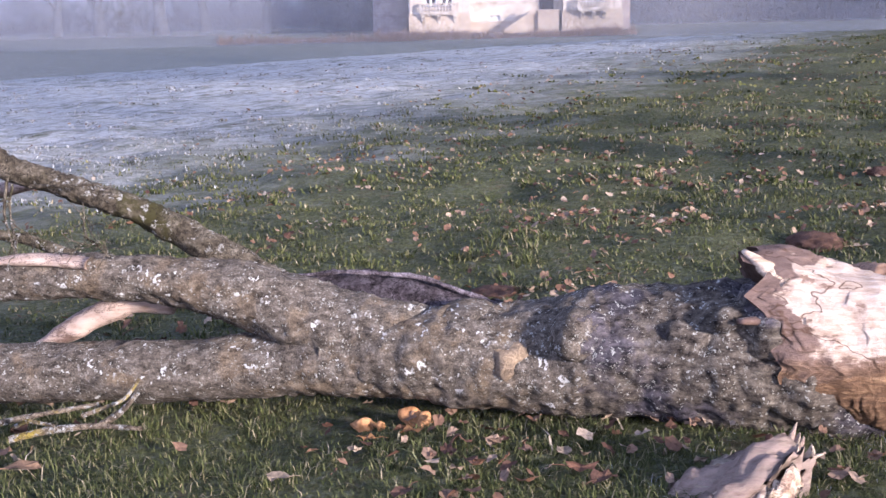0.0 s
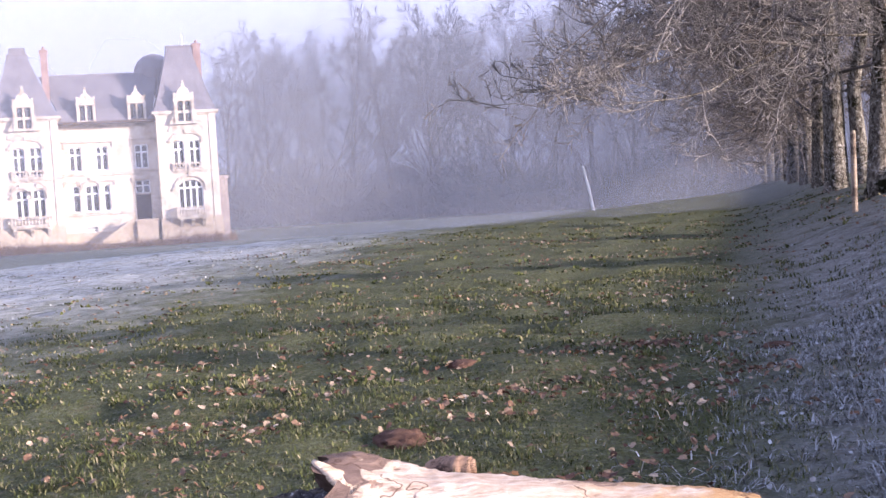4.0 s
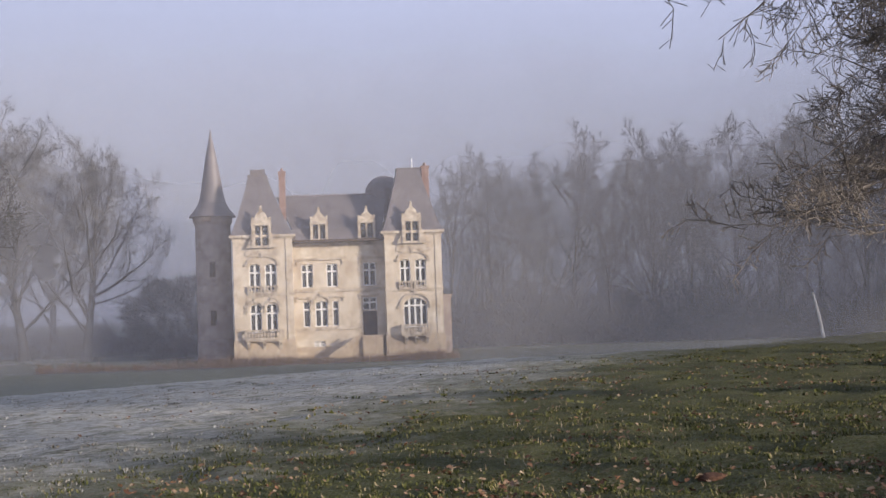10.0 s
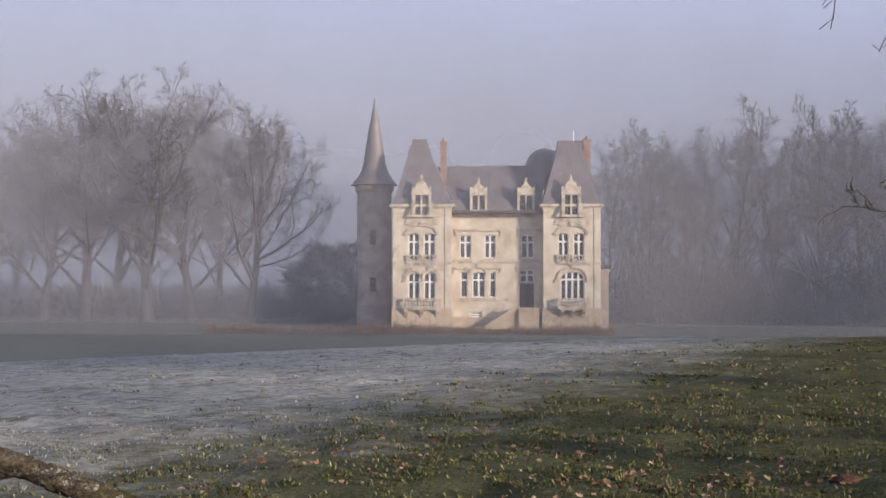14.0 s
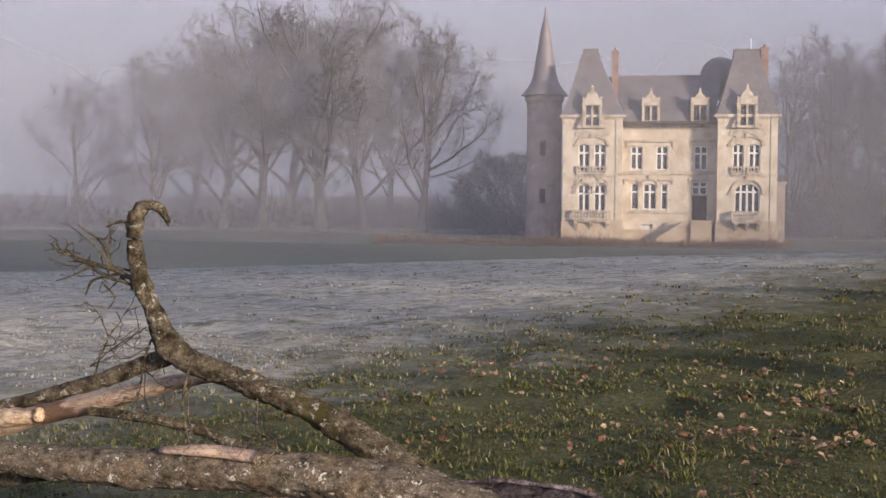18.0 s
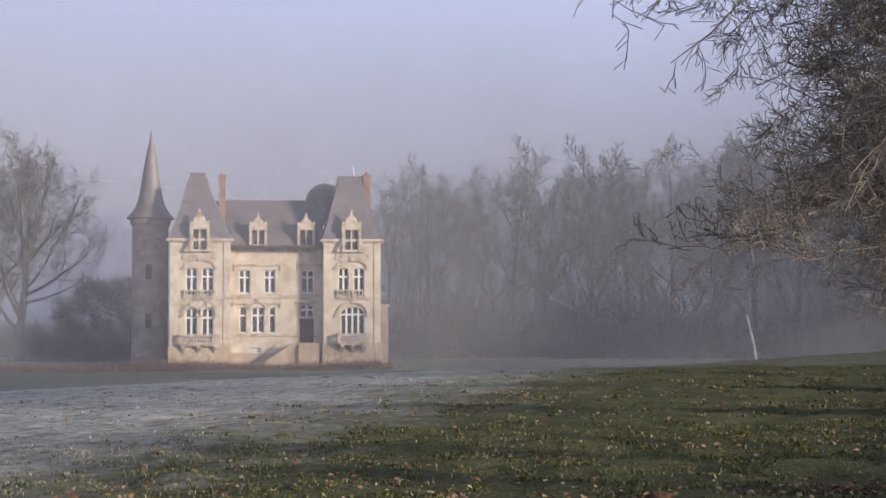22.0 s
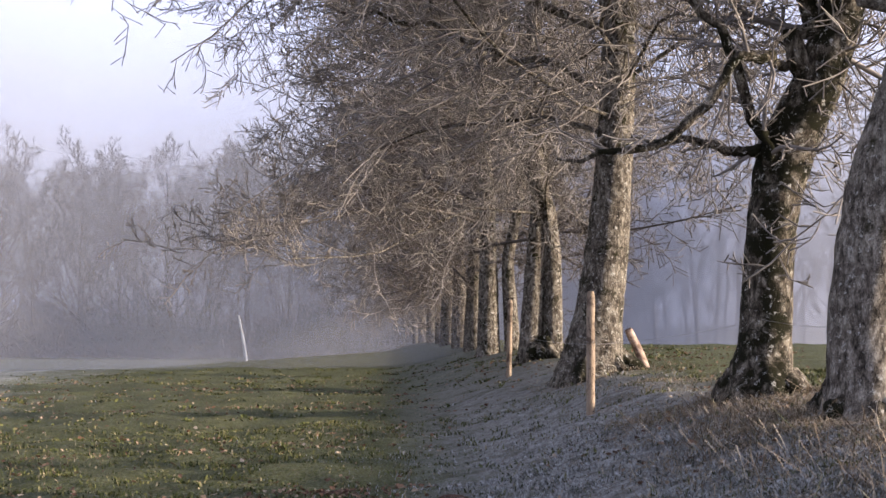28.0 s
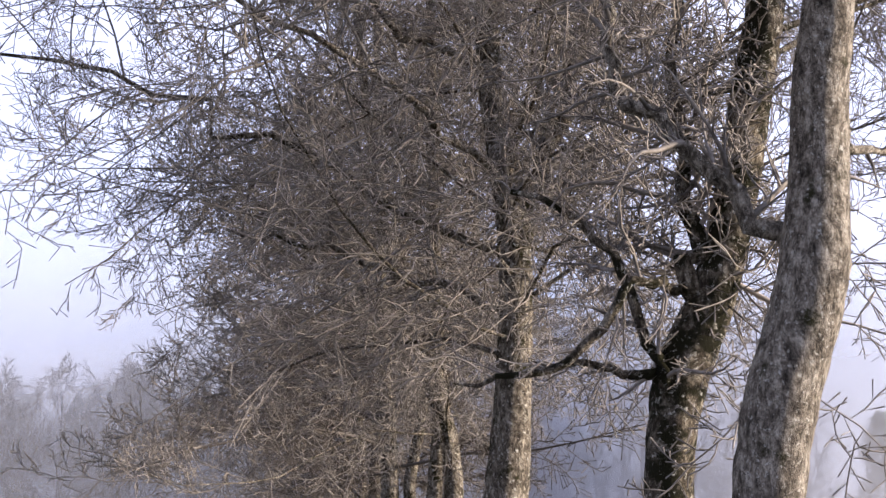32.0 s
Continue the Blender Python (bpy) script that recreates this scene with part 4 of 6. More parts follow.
def dormer(cx, y, z0, w=1.55, wall_h=1.55, tall=3.1, wings=True):
    """A stone dormer: twin lights between pilasters under a crested gable."""
    h = w / 2
    d = part("dormer", pierced(bmesh.new(), cx - h * 0.82, cx + h * 0.82, y, y + 0.35, z0, z0 + wall_h + 0.25, [(cx - 0.52, cx - 0.08, z0 + 0.2, z0 + wall_h - 0.05), (cx + 0.08, cx + 0.52, z0 + 0.2, z0 + wall_h - 0.05)]), CARVED, house)
    bm = boxes((cx - h * 0.8, cx - h * 0.72, y + 0.35, y + 3.0, z0, z0 + wall_h + 0.2), (cx + h * 0.72, cx + h * 0.8, y + 0.35, y + 3.0, z0, z0 + wall_h + 0.2))
    part("cheek", bm, SLATE, d)
    for s in (-1, 1):
        part("pilaster", boxes((cx + s * h * 0.82 - 0.1, cx + s * h * 0.82 + 0.1, y - 0.08, y + 0.3, z0, z0 + wall_h)), CARVED, d)
        if wings:
            prof = [(0, 0), (0.42, 0), (0.44, 0.2), (0.26, 0.38), (0.14, 0.75), (0.12, 1.15), (0, 1.25)]
            o = [(cx + s * (h * 0.82 + 0.1 + p), z0 + q) for p, q in prof]
            part("scroll", prism(bmesh.new(), o if s > 0 else o[::-1], y + 0.02, y + 0.22), CARVED, d)
    ze = z0 + wall_h
    part("entablature", boxes((cx - h, cx + h, y - 0.14, y + 0.35, ze, ze + 0.16), (cx - h * 0.9, cx + h * 0.9, y - 0.08, y + 0.35, ze + 0.16, ze + 0.28)), CARVED, d)
    zg = z0 + tall
    gable = [(cx - h * 0.95, ze + 0.28), (cx + h * 0.95, ze + 0.28), (cx + h * 0.92, ze + 0.5), (cx + h * 0.62, ze + 0.62), (cx + h * 0.45, zg - 0.5), (cx + 0.14, zg - 0.3), (cx + 0.1, zg), (cx - 0.1, zg), (cx - 0.14, zg - 0.3), (cx - h * 0.45, zg - 0.5), (cx - h * 0.62, ze + 0.62), (cx - h * 0.92, ze + 0.5)]
    part("gable", prism(bmesh.new(), gable, y, y + 0.25), CARVED, d)
    for px, pz in ((-h * 0.85, ze + 0.62), (h * 0.85, ze + 0.62), (0, zg + 0.1)):
        bm = bmesh.new()
        bmesh.ops.create_icosphere(bm, subdivisions=1, radius=0.12, matrix=Matrix.Translation((cx + px, y + 0.1, pz)))
        part("finial", bm, CARVED, d)
    bm = loft([[(cx - h * 0.85, y + 0.25, ze + 0.2), (cx + h * 0.85, y + 0.25, ze + 0.2), (cx, y + 0.25, zg - 0.45)], [(cx - h * 0.85, y + 3.2, ze + 0.2), (cx + h * 0.85, y + 3.2, ze + 0.2), (cx, y + 3.2, zg - 0.45)]])
    part("dormer_roof", bm, SLATE, d)
    for a in (cx - 0.52, cx + 0.08):
        part("window_frame", boxes((a, a + 0.05, y + 0.16, y + 0.2, z0 + 0.2, z0 + wall_h - 0.05), (a + 0.39, a + 0.44, y + 0.16, y + 0.2, z0 + 0.2, z0 + wall_h - 0.05)), OAK, d)
        part("pane", boxes((a + 0.05, a + 0.39, y + 0.17, y + 0.18, z0 + 0.2, z0 + wall_h - 0.05)), GLASS, d)
    # added dark board behind the panes stands in for the unlit inside
    part("lining", boxes((cx - 0.6, cx + 0.6, y + 0.4, y + 0.44, z0 + 0.1, z0 + wall_h)), OAK, d)


def pavilion_front(name, x0, x1, holes, arches):
    bm = pierced(bmesh.new(), x0, x1, 0, 0.45, 1.84, 10.35, holes)
    for a in arches:
        spandrels(bm, *a, 0.0, 0.45)
    part(name, bm, STONE, house)


# left pavilion: paired round-headed lights below, paired lights above
pavilion_front("pavilion_wall", 0, 5.0, [(1.31, 2.28, 2.4, 4.85), (2.65, 3.62, 2.4, 4.85), (1.31, 2.26, 5.95, 8.25), (2.62, 3.62, 5.95, 8.25)],
               [(1.31, 2.28, 4.36, 4.85), (2.65, 3.62, 4.36, 4.85), (1.31, 2.26, 8.0, 8.25), (2.62, 3.62, 8.0, 8.25)])
pavilion_front("pavilion_wall", 12.83, 17.7, [(14.28, 16.32, 2.4, 4.95), (14.08, 14.98, 5.95, 8.25), (15.38, 16.32, 5.95, 8.25)],
               [(14.28, 16.32, 4.15, 4.95), (14.08, 14.98, 8.0, 8.25), (15.38, 16.32, 8.0, 8.25)])
for x0, x1 in ((0, 5.0), (12.83, 17.7)):
    part("side_wall", boxes((x0, x0 + 0.45, 0.45, 9.0, -0.6, 10.35)), STONE, house)
    part("side_wall", boxes((x1 - 0.45, x1, 0.45, 9.0, -0.6, 10.35)), STONE, house)
    part("plinth", boxes((x0 - 0.1, x1 + 0.1, -0.1, 0.45, -0.6, 1.72), (x0 - 0.06, x1 + 0.06, -0.06, 0.45, 1.72, 1.84)), PLINTH, house)
    part("cornice", boxes((x0 - 0.1, x1 + 0.1, -0.1, 9.1, 10.35, 10.5), (x0 - 0.28, x1 + 0.28, -0.28, 9.2, 10.5, 10.72)), CARVED, house)
    part("string_course", boxes((x0 - 0.06, x1 + 0.06, -0.1, 0.0, 5.55, 5.78)), CARVED, house)
    for cx in (x0 + 0.28, x1 - 0.28):
        part("corner_pilaster", boxes((cx - 0.28, cx + 0.28, -0.07, 0.0, 1.84, 5.55)), STONE, house)
        part("corner_pilaster", boxes((cx - 0.28, cx + 0.28, -0.07, 0.0, 5.78, 10.35)), STONE, house)
    m = (x0 + x1) / 2
    part("frieze_ornament", prism(bmesh.new(), [(m - 1.5, 9.0), (m - 0.9, 8.85), (m, 9.2), (m + 0.9, 8.85), (m + 1.5, 9.0), (m + 1.35, 9.45), (m + 0.5, 9.6), (m, 9.85), (m - 0.5, 9.6), (m - 1.35, 9.45)], -0.09, 0.0), CARVED, house)
arch_hood(1.8, 4.36, 0.62, 0.66, 0)
arch_hood(3.13, 4.36, 0.62, 0.66, 0)
arch_hood(2.46, 4.75, 1.35, 0.75, 0, 0.13, 0.1)
arch_hood(15.3, 4.3, 1.2, 0.95, 0)
arch_hood(2.46, 8.3, 1.2, 0.55, 0, 0.15, 0.13)
arch_hood(15.2, 8.3, 1.2, 0.55, 0, 0.15, 0.13)
for a, b, c, d in ((1.31, 2.28, 2.42, 4.85), (2.65, 3.62, 2.42, 4.85), (1.31, 2.26, 5.95, 8.25), (2.62, 3.62, 5.95, 8.25), (14.08, 14.98, 5.95, 8.25), (15.38, 16.32, 5.95, 8.25)):
    window(a, b, c, d, 0.22)
window(14.28, 16.32, 2.42, 4.95, 0.22, 4, 0.74)
balcony(0.85, 4.1, 0.0, 1.98, 0.72, 0.6, (1.15, 2.46, 3.8))
balcony(14.0, 16.6, 0.0, 1.98, 0.72, 0.85, (14.4, 15.3, 16.2))
balcony(1.15, 2.4, 0.0, 5.85, 0.55, 0.22, ())
balcony(2.5, 3.75, 0.0, 5.85, 0.55, 0.22, ())
balcony(13.95, 15.1, 0.0, 5.85, 0.55, 0.22, ())
balcony(15.25, 16.45, 0.0, 5.85, 0.55, 0.22, ())

# the middle block, set back
YC = 1.75
bm = pierced(bmesh.new(), 5.0, 12.83, YC, YC + 0.45, -0.6, 9.7,
             [(5.75, 6.37, 2.75, 4.95), (6.78, 7.87, 2.75, 4.95), (8.26, 8.8, 2.75, 4.95), (5.68, 6.68, 6.15, 8.15), (7.83, 8.8, 6.15, 8.15), (11.0, 12.1, 6.15, 8.15), (10.88, 12.1, 1.9, 5.15), (6.6, 7.6, 1.05, 1.5)])
spandrels(bm, 6.78, 7.87, 4.7, 4.95, YC, YC + 0.45)
part("middle_wall", bm, STONE, house)
part("back_wall", boxes((0.45, 17.25, 8.55, 9.0, -0.6, 10.3)), STONE, house)
part("floor", boxes((0.45, 17.25, 2.3, 8.5, 1.7, 1.85)), OAK, house)
part("floor", boxes((0.45, 17.25, 2.3, 8.5, 5.3, 5.5)), OAK, house)
part("floor", boxes((0.45, 17.25, 0.5, 8.5, 10.0, 10.2)), OAK, house)
part("cornice", boxes((5.0, 12.83, YC - 0.1, YC + 0.6, 9.7, 9.85), (5.0, 12.83, YC - 0.3, YC + 0.6, 9.85, 10.1)), CARVED, house)
part("string_course", boxes((5.0, 12.83, YC - 0.12, YC, 5.75, 6.0)), CARVED, house)
part("sill_band", boxes((5.0, 10.7, YC - 0.1, YC, 2.45, 2.7)), CARVED, house)
part("plinth", boxes((5.0, 10.7, YC - 0.08, YC, -0.6, 1.05)), PLINTH, house)
for x0, x1, z0, z1, n in ((5.75, 6.37, 2.75, 4.95, 1), (6.78, 7.87, 2.75, 4.95, 2), (8.26, 8.8, 2.75, 4.95, 1), (5.68, 6.68, 6.15, 8.15, 2), (7.83, 8.8, 6.15, 8.15, 2), (11.0, 12.1, 6.15, 8.15, 2)):
    window(x0, x1, z0, z1, YC + 0.2, n)
window(6.6, 7.6, 1.05, 1.5, YC + 0.2, 2, 0.5, "cellar_window")
for x0, x1, s in ((5.8, 6.32, 1), (6.85, 7.28, -1), (7.36, 7.8, 1), (8.3, 8.76, -1)):
    a, b = (x0, x1) if s > 0 else (x1, x0)
    o = [(a, 2.85), (a + (b - a) * 0.28, 2.85), (a + (b - a) * 0.35, 3.5), (b, 4.6), (b, 4.88), (a, 4.88)]
    part("curtain", prism(bmesh.new(), o if s > 0 else o[::-1], YC + 0.25, YC + 0.27), CURTAIN, house, "tied white lace curtain")
hood(5.3, 9.35, 8.5, YC, 0.45)
hood(10.7, 12.8, 8.5, YC, 0.45)
hood(5.1, 6.4, 5.2, YC)
hood(8.1, 9.3, 5.2, YC)
arch_hood(7.32, 4.9, 0.62, 0.4, YC)
hood(10.6, 12.4, 5.3, YC)
door = part("door", boxes((10.88, 12.1, YC + 0.2, YC + 0.28, 1.9, 4.0)), OAK, house, "dark oak front door")
part("door_panel", boxes((11.0, 11.42, YC + 0.17, YC + 0.2, 2.1, 3.0), (11.0, 11.42, YC + 0.17, YC + 0.2, 3.1, 3.85)), OAK, door)
part("door_panel", boxes((11.56, 11.98, YC + 0.17, YC + 0.2, 2.1, 3.0), (11.56, 11.98, YC + 0.17, YC + 0.2, 3.1, 3.85)), OAK, door)
window(10.88, 12.1, 4.05, 5.15, YC + 0.2, 2, 0.6, "fanlight")
part("transom", boxes((10.88, 12.1, YC + 0.1, YC + 0.4, 3.95, 4.1)), CARVED, house)

# steps to the door
perron = part("perron", boxes((10.72, 12.45, -0.1, YC, -0.6, 1.72), (10.66, 12.5, -0.16, YC, 1.72, 1.88)), PLINTH, house)
for i in range(10):
    part("step", boxes((10.72 - 0.28 * (i + 1), 10.72 - 0.28 * i, 0.2, YC - 0.06, -0.6, 1.72 - 0.18 * i)), PLINTH, house)
bm = prism(bmesh.new(), [(10.72, 1.75), (10.72, 2.2), (7.9, 0.35), (7.9, -0.1)][::-1], -0.06, 0.16)
part("stair_parapet", bm, PLINTH, house)

# roofs
def pavilion_roof(x0, x1, y0, y1, top, zt, eave=10.72):
    rings = []
    for u, k in ((0, 0.0), (0.12, 0.17), (0.3, 0.36), (0.55, 0.6), (0.8, 0.84), (1.0, 1.0)):
        q = [a + (b - a) * k for a, b in zip((x0, x1, y0, y1), top)]
        rings.append(oblong(*q, eave + (zt - eave) * u))
    return loft(rings)


r = part("roof", pavilion_roof(-0.15, 5.15, -0.15, 5.6, (1.35, 2.95, 2.0, 3.6), 15.9), SLATE, house)
part("roof_cap", boxes((1.3, 3.0, 1.95, 3.65, 15.88, 16.05)), SLATE, r)
part("cresting", boxes((1.5, 2.8, 2.75, 2.82, 16.05, 16.6)), SLATE, r)
r = part("roof", pavilion_roof(12.68, 17.85, -0.15, 5.6, (14.25, 16.2, 2.0, 3.8), 16.2), SLATE, house)
part("roof_cap", boxes((14.2, 16.25, 1.95, 3.85, 16.18, 16.35)), SLATE, r)
part("finial", boxes((15.6, 15.66, 2.7, 2.76, 16.3, 17.3)), WHITE, r)
v = [[(5.0, YC - 0.2, 10.1), (12.83, YC - 0.2, 10.1), (12.83, 9.2, 10.1), (5.0, 9.2, 10.1)], [(5.0, YC + 0.5, 11.3), (12.83, YC + 0.5, 11.3), (12.83, 8.6, 11.3), (5.0, 8.6, 11.3)], [(3.6, 5.2, 14.4), (13.4, 5.2, 14.4), (13.4, 5.5, 14.4), (3.6, 5.5, 14.4)]]
part("roof", loft(v), SLATE, house)
part("ridge", boxes((4.2, 13.2, 5.2, 5.5, 14.36, 14.5)), SLATE, house)
dome = [[(13.3 + 1.75 * k * c, 6.5 + 1.75 * k * s, z) for c, s in ((math.cos(a), math.sin(a)) for a in np.arange(16) * math.pi / 8)] for k, z in ((1, 12.5), (1, 14.3), (0.96, 14.9), (0.8, 15.5), (0.5, 15.95), (0.15, 16.15))]
part("domed_roof", loft(dome), SLATE, house)
for x0, x1, y0, top in ((3.95, 4.5, 3.2, 16.45), (16.5, 17.12, 3.0, 16.6)):
    c = part("chimney", boxes((x0, x1, y0, y0 + 1.2, 11.0, top - 0.25), (x0 - 0.06, x1 + 0.06, y0 - 0.06, y0 + 1.26, top - 0.25, top)), BRICK, house)
    for k in (0.3, 0.9):
        v, f = tubes([([((x0 + x1) / 2, y0 + k, top), ((x0 + x1) / 2, y0 + k, top + 0.3)], [0.13, 0.1])], 8)
        child("chimney_pot", mesh_from("chimney_pot", v, f), BRICK, c)
dormer(2.45, -0.4, 9.6, 1.75, 1.9, 3.4)
dormer(15.18, -0.4, 9.6, 1.75, 1.9, 3.4)
dormer(7.32, YC - 0.2, 10.1, 1.6, 1.5, 2.8, False)
dormer(11.42, YC - 0.2, 10.1, 1.6, 1.5, 2.8, False)

# round tower with its bell-cast spire, and the low annex
def circle(cx, cy, r, z, n=28):
    return [(cx + r * math.cos(a), cy + r * math.sin(a), z) for a in np.arange(n) * 2 * math.pi / n]


TX, TY = -2.0, 5.2
part("tower_wall", loft([circle(TX, TY, 1.62, -0.6), circle(TX, TY, 1.6, 1.9), circle(TX, TY, 1.55, 1.95), circle(TX, TY, 1.55, 12.0), circle(TX, TY, 1.72, 12.3), circle(TX, TY, 1.75, 12.75)]), SHADED_RUBBLE, house, "shaded rubble masonry round tower", smooth=False)
part("string_course", loft([circle(TX, TY, 1.66, 6.0), circle(TX, TY, 1.66, 6.25)]), SHADED_RUBBLE, house)
spire = [(2.1, 12.72), (2.0, 12.85), (1.55, 13.4), (1.2, 14.0), (1.0, 14.8), (0.72, 16.6), (0.42, 18.4), (0.1, 19.9), (0.03, 20.6)]
part("spire", loft([circle(TX, TY, r, z) for r, z in spire]), SLATE, house, smooth=False)
for z in (3.2, 7.4):
    part("slit_window", boxes((TX - 0.25, TX + 0.25, TY - 1.62, TY - 1.5, z, z + 1.3)), OAK, house)
# annex in the same stone, darkened in colour for its shaded recess
part("annex_wall", boxes((17.7, 18.72, 3.4, 7.5, -0.6, 4.95)), SHADED_RUBBLE, house)
part("annex_coping", boxes((17.7, 18.85, 3.3, 7.6, 4.95, 5.2)), SHADED_RUBBLE, house)

# small cottage glimpsed between the park trees
ca = radians(-22.3)
cx, cy = 160 * math.sin(ca), 160 * math.cos(ca)
cottage = thing("cottage", "small pale cottage beyond the park trees", "house", (cx, cy, land_z(cx, cy)), 20)
part("wall", pierced(bmesh.new(), -3.2, 3.2, 0, 0.4, -0.5, 4.2, [(-2.0, -1.0, 1.2, 2.6), (0.6, 1.6, 0, 2.1)]), STONE, cottage)
part("side_wall", boxes((-3.2, -2.8, 0.4, 6, -0.5, 4.2), (2.8, 3.2, 0.4, 6, -0.5, 4.2)), STONE, cottage)
part("back_wall", boxes((-2.8, 2.8, 5.6, 6, -0.5, 4.2)), STONE, cottage)
part("roof", loft([[(-3.5, -0.4, 4.2), (3.5, -0.4, 4.2), (3.5, 6.4, 4.2), (-3.5, 6.4, 4.2)], [(-3.4, 2.9, 7.0), (3.4, 2.9, 7.0), (3.4, 3.1, 7.0), (-3.4, 3.1, 7.0)]]), BRICK, cottage, "faded clay tile roof")
part("door", boxes((0.62, 1.58, 0.2, 0.26, 0, 2.08)), OAK, cottage)
window(-2.0, -1.0, 1.2, 2.6, 0.15, 2, 0.6, parent=cottage)
part("chimney", boxes((1.8, 2.5, 2.6, 3.4, 6.0, 8.0)), BRICK, cottage)
# ---------------------------------------------------------------- fallen trunk
def spotted(n, l, scale, size, wobble=0.02):
    """Irregular crusts: cells drawn out of round by noise; white where a crust lies."""
    vor, tex, mix = n.new("ShaderNodeTexVoronoi"), n.new("ShaderNodeTexNoise"), n.new("ShaderNodeVectorMath")
    co = n.new("ShaderNodeNewGeometry").outputs["Position"]
    tex.inputs["Scale"].default_value, tex.inputs["Detail"].default_value = scale * 2.2, 5
    l.new(co, tex.inputs["Vector"])
    mix.operation = "MULTIPLY_ADD"
    mix.inputs[1].default_value = (wobble,) * 3
    l.new(tex.outputs["Color"], mix.inputs[0])
    l.new(co, mix.inputs[2])
    vor.inputs["Scale"].default_value = scale
    l.new(mix.outputs[0], vor.inputs["Vector"])
    return ramp(n, l, vor.outputs["Distance"], [(size, (1, 1, 1)), (size + 0.07, (0, 0, 0))])


def log_bark_material():
    """Bark of the fallen trunk: warm and lichened towards the crown, blackened towards the break."""
    m, n, l, b = material("fallen_bark", 0.95)
    plates = noisy(n, l, 34.0, 10, 0.78, (0.6, 1, 1))
    grit = noisy(n, l, 150.0, 4, 0.7)
    broad = noisy(n, l, 5.0, 6, 0.65)
    warm = ramp(n, l, plates, [(0.36, (0.022, 0.017, 0.012)), (0.46, (0.085, 0.068, 0.05)), (0.57, (0.16, 0.13, 0.098)), (0.70, (0.29, 0.25, 0.205))])
    tan = ramp(n, l, broad, [(0.52, (0, 0, 0)), (0.60, (1, 1, 1))])
    warm = mixed(n, l, tan, warm, ramp(n, l, plates, [(0.36, (0.05, 0.036, 0.022)), (0.46, (0.13, 0.095, 0.06)), (0.66, (0.25, 0.19, 0.125))]))
    crumb = noisy(n, l, 38.0, 10, 0.74, (0.55, 1, 1))
    cold = ramp(n, l, crumb, [(0.36, (0.012, 0.009, 0.008)), (0.45, (0.06, 0.047, 0.035)), (0.56, (0.13, 0.105, 0.078)), (0.68, (0.26, 0.22, 0.165))])
    cold = mixed(n, l, ramp(n, l, noisy(n, l, 3.2, 7, 0.6), [(0.50, (0, 0, 0)), (0.58, (1, 1, 1))]), cold, ramp(n, l, crumb, [(0.40, (0.022, 0.019, 0.020)), (0.62, (0.125, 0.105, 0.108))]))
    sep = n.new("ShaderNodeSeparateXYZ")
    l.new(n.new("ShaderNodeNewGeometry").outputs["Position"], sep.inputs[0])
    add = n.new("ShaderNodeMath")
    add.operation = "ADD"
    l.new(sep.outputs[0], add.inputs[0])
    l.new(broad, add.inputs[1])
    k = ramp(n, l, add.outputs[0], [(0.95, (0, 0, 0)), (1.3, (1, 1, 1))])
    c = mixed(n, l, k, warm, cold)
    c = mixed(n, l, 0.85, c, ramp(n, l, grit, [(0.35, (0.5, 0.5, 0.5)), (0.65, (1.4, 1.4, 1.4))]), "MULTIPLY")
    some = ramp(n, l, noisy(n, l, 7.0, 6, 0.7), [(0.44, (0, 0, 0)), (0.54, (1, 1, 1))])
    c = mixed(n, l, mixed(n, l, 1.0, spotted(n, l, 15.0, 0.15, 0.13), ramp(n, l, noisy(n, l, 4.0, 5, 0.7), [(0.48, (0, 0, 0)), (0.54, (1, 1, 1))]), "MULTIPLY"), c, (0.56, 0.53, 0.47))
    c = mixed(n, l, ramp(n, l, k, [(0.4, (0, 0, 0)), (0.7, (1, 1, 1))]), c, cold)
    c = mixed(n, l, mixed(n, l, 1.0, spotted(n, l, 40.0, 0.18, 0.045), some, "MULTIPLY"), c, (0.40, 0.38, 0.32))
    c = mixed(n, l, mixed(n, l, 1.0, spotted(n, l, 75.0, 0.17, 0.02), ramp(n, l, noisy(n, l, 6.0, 6, 0.7), [(0.48, (0, 0, 0)), (0.58, (1, 1, 1))]), "MULTIPLY"), c, (0.36, 0.34, 0.28))
    l.new(c, b.inputs["Base Color"])
    bumped(n, l, b, plates, 0.7, 0.02)
    return m


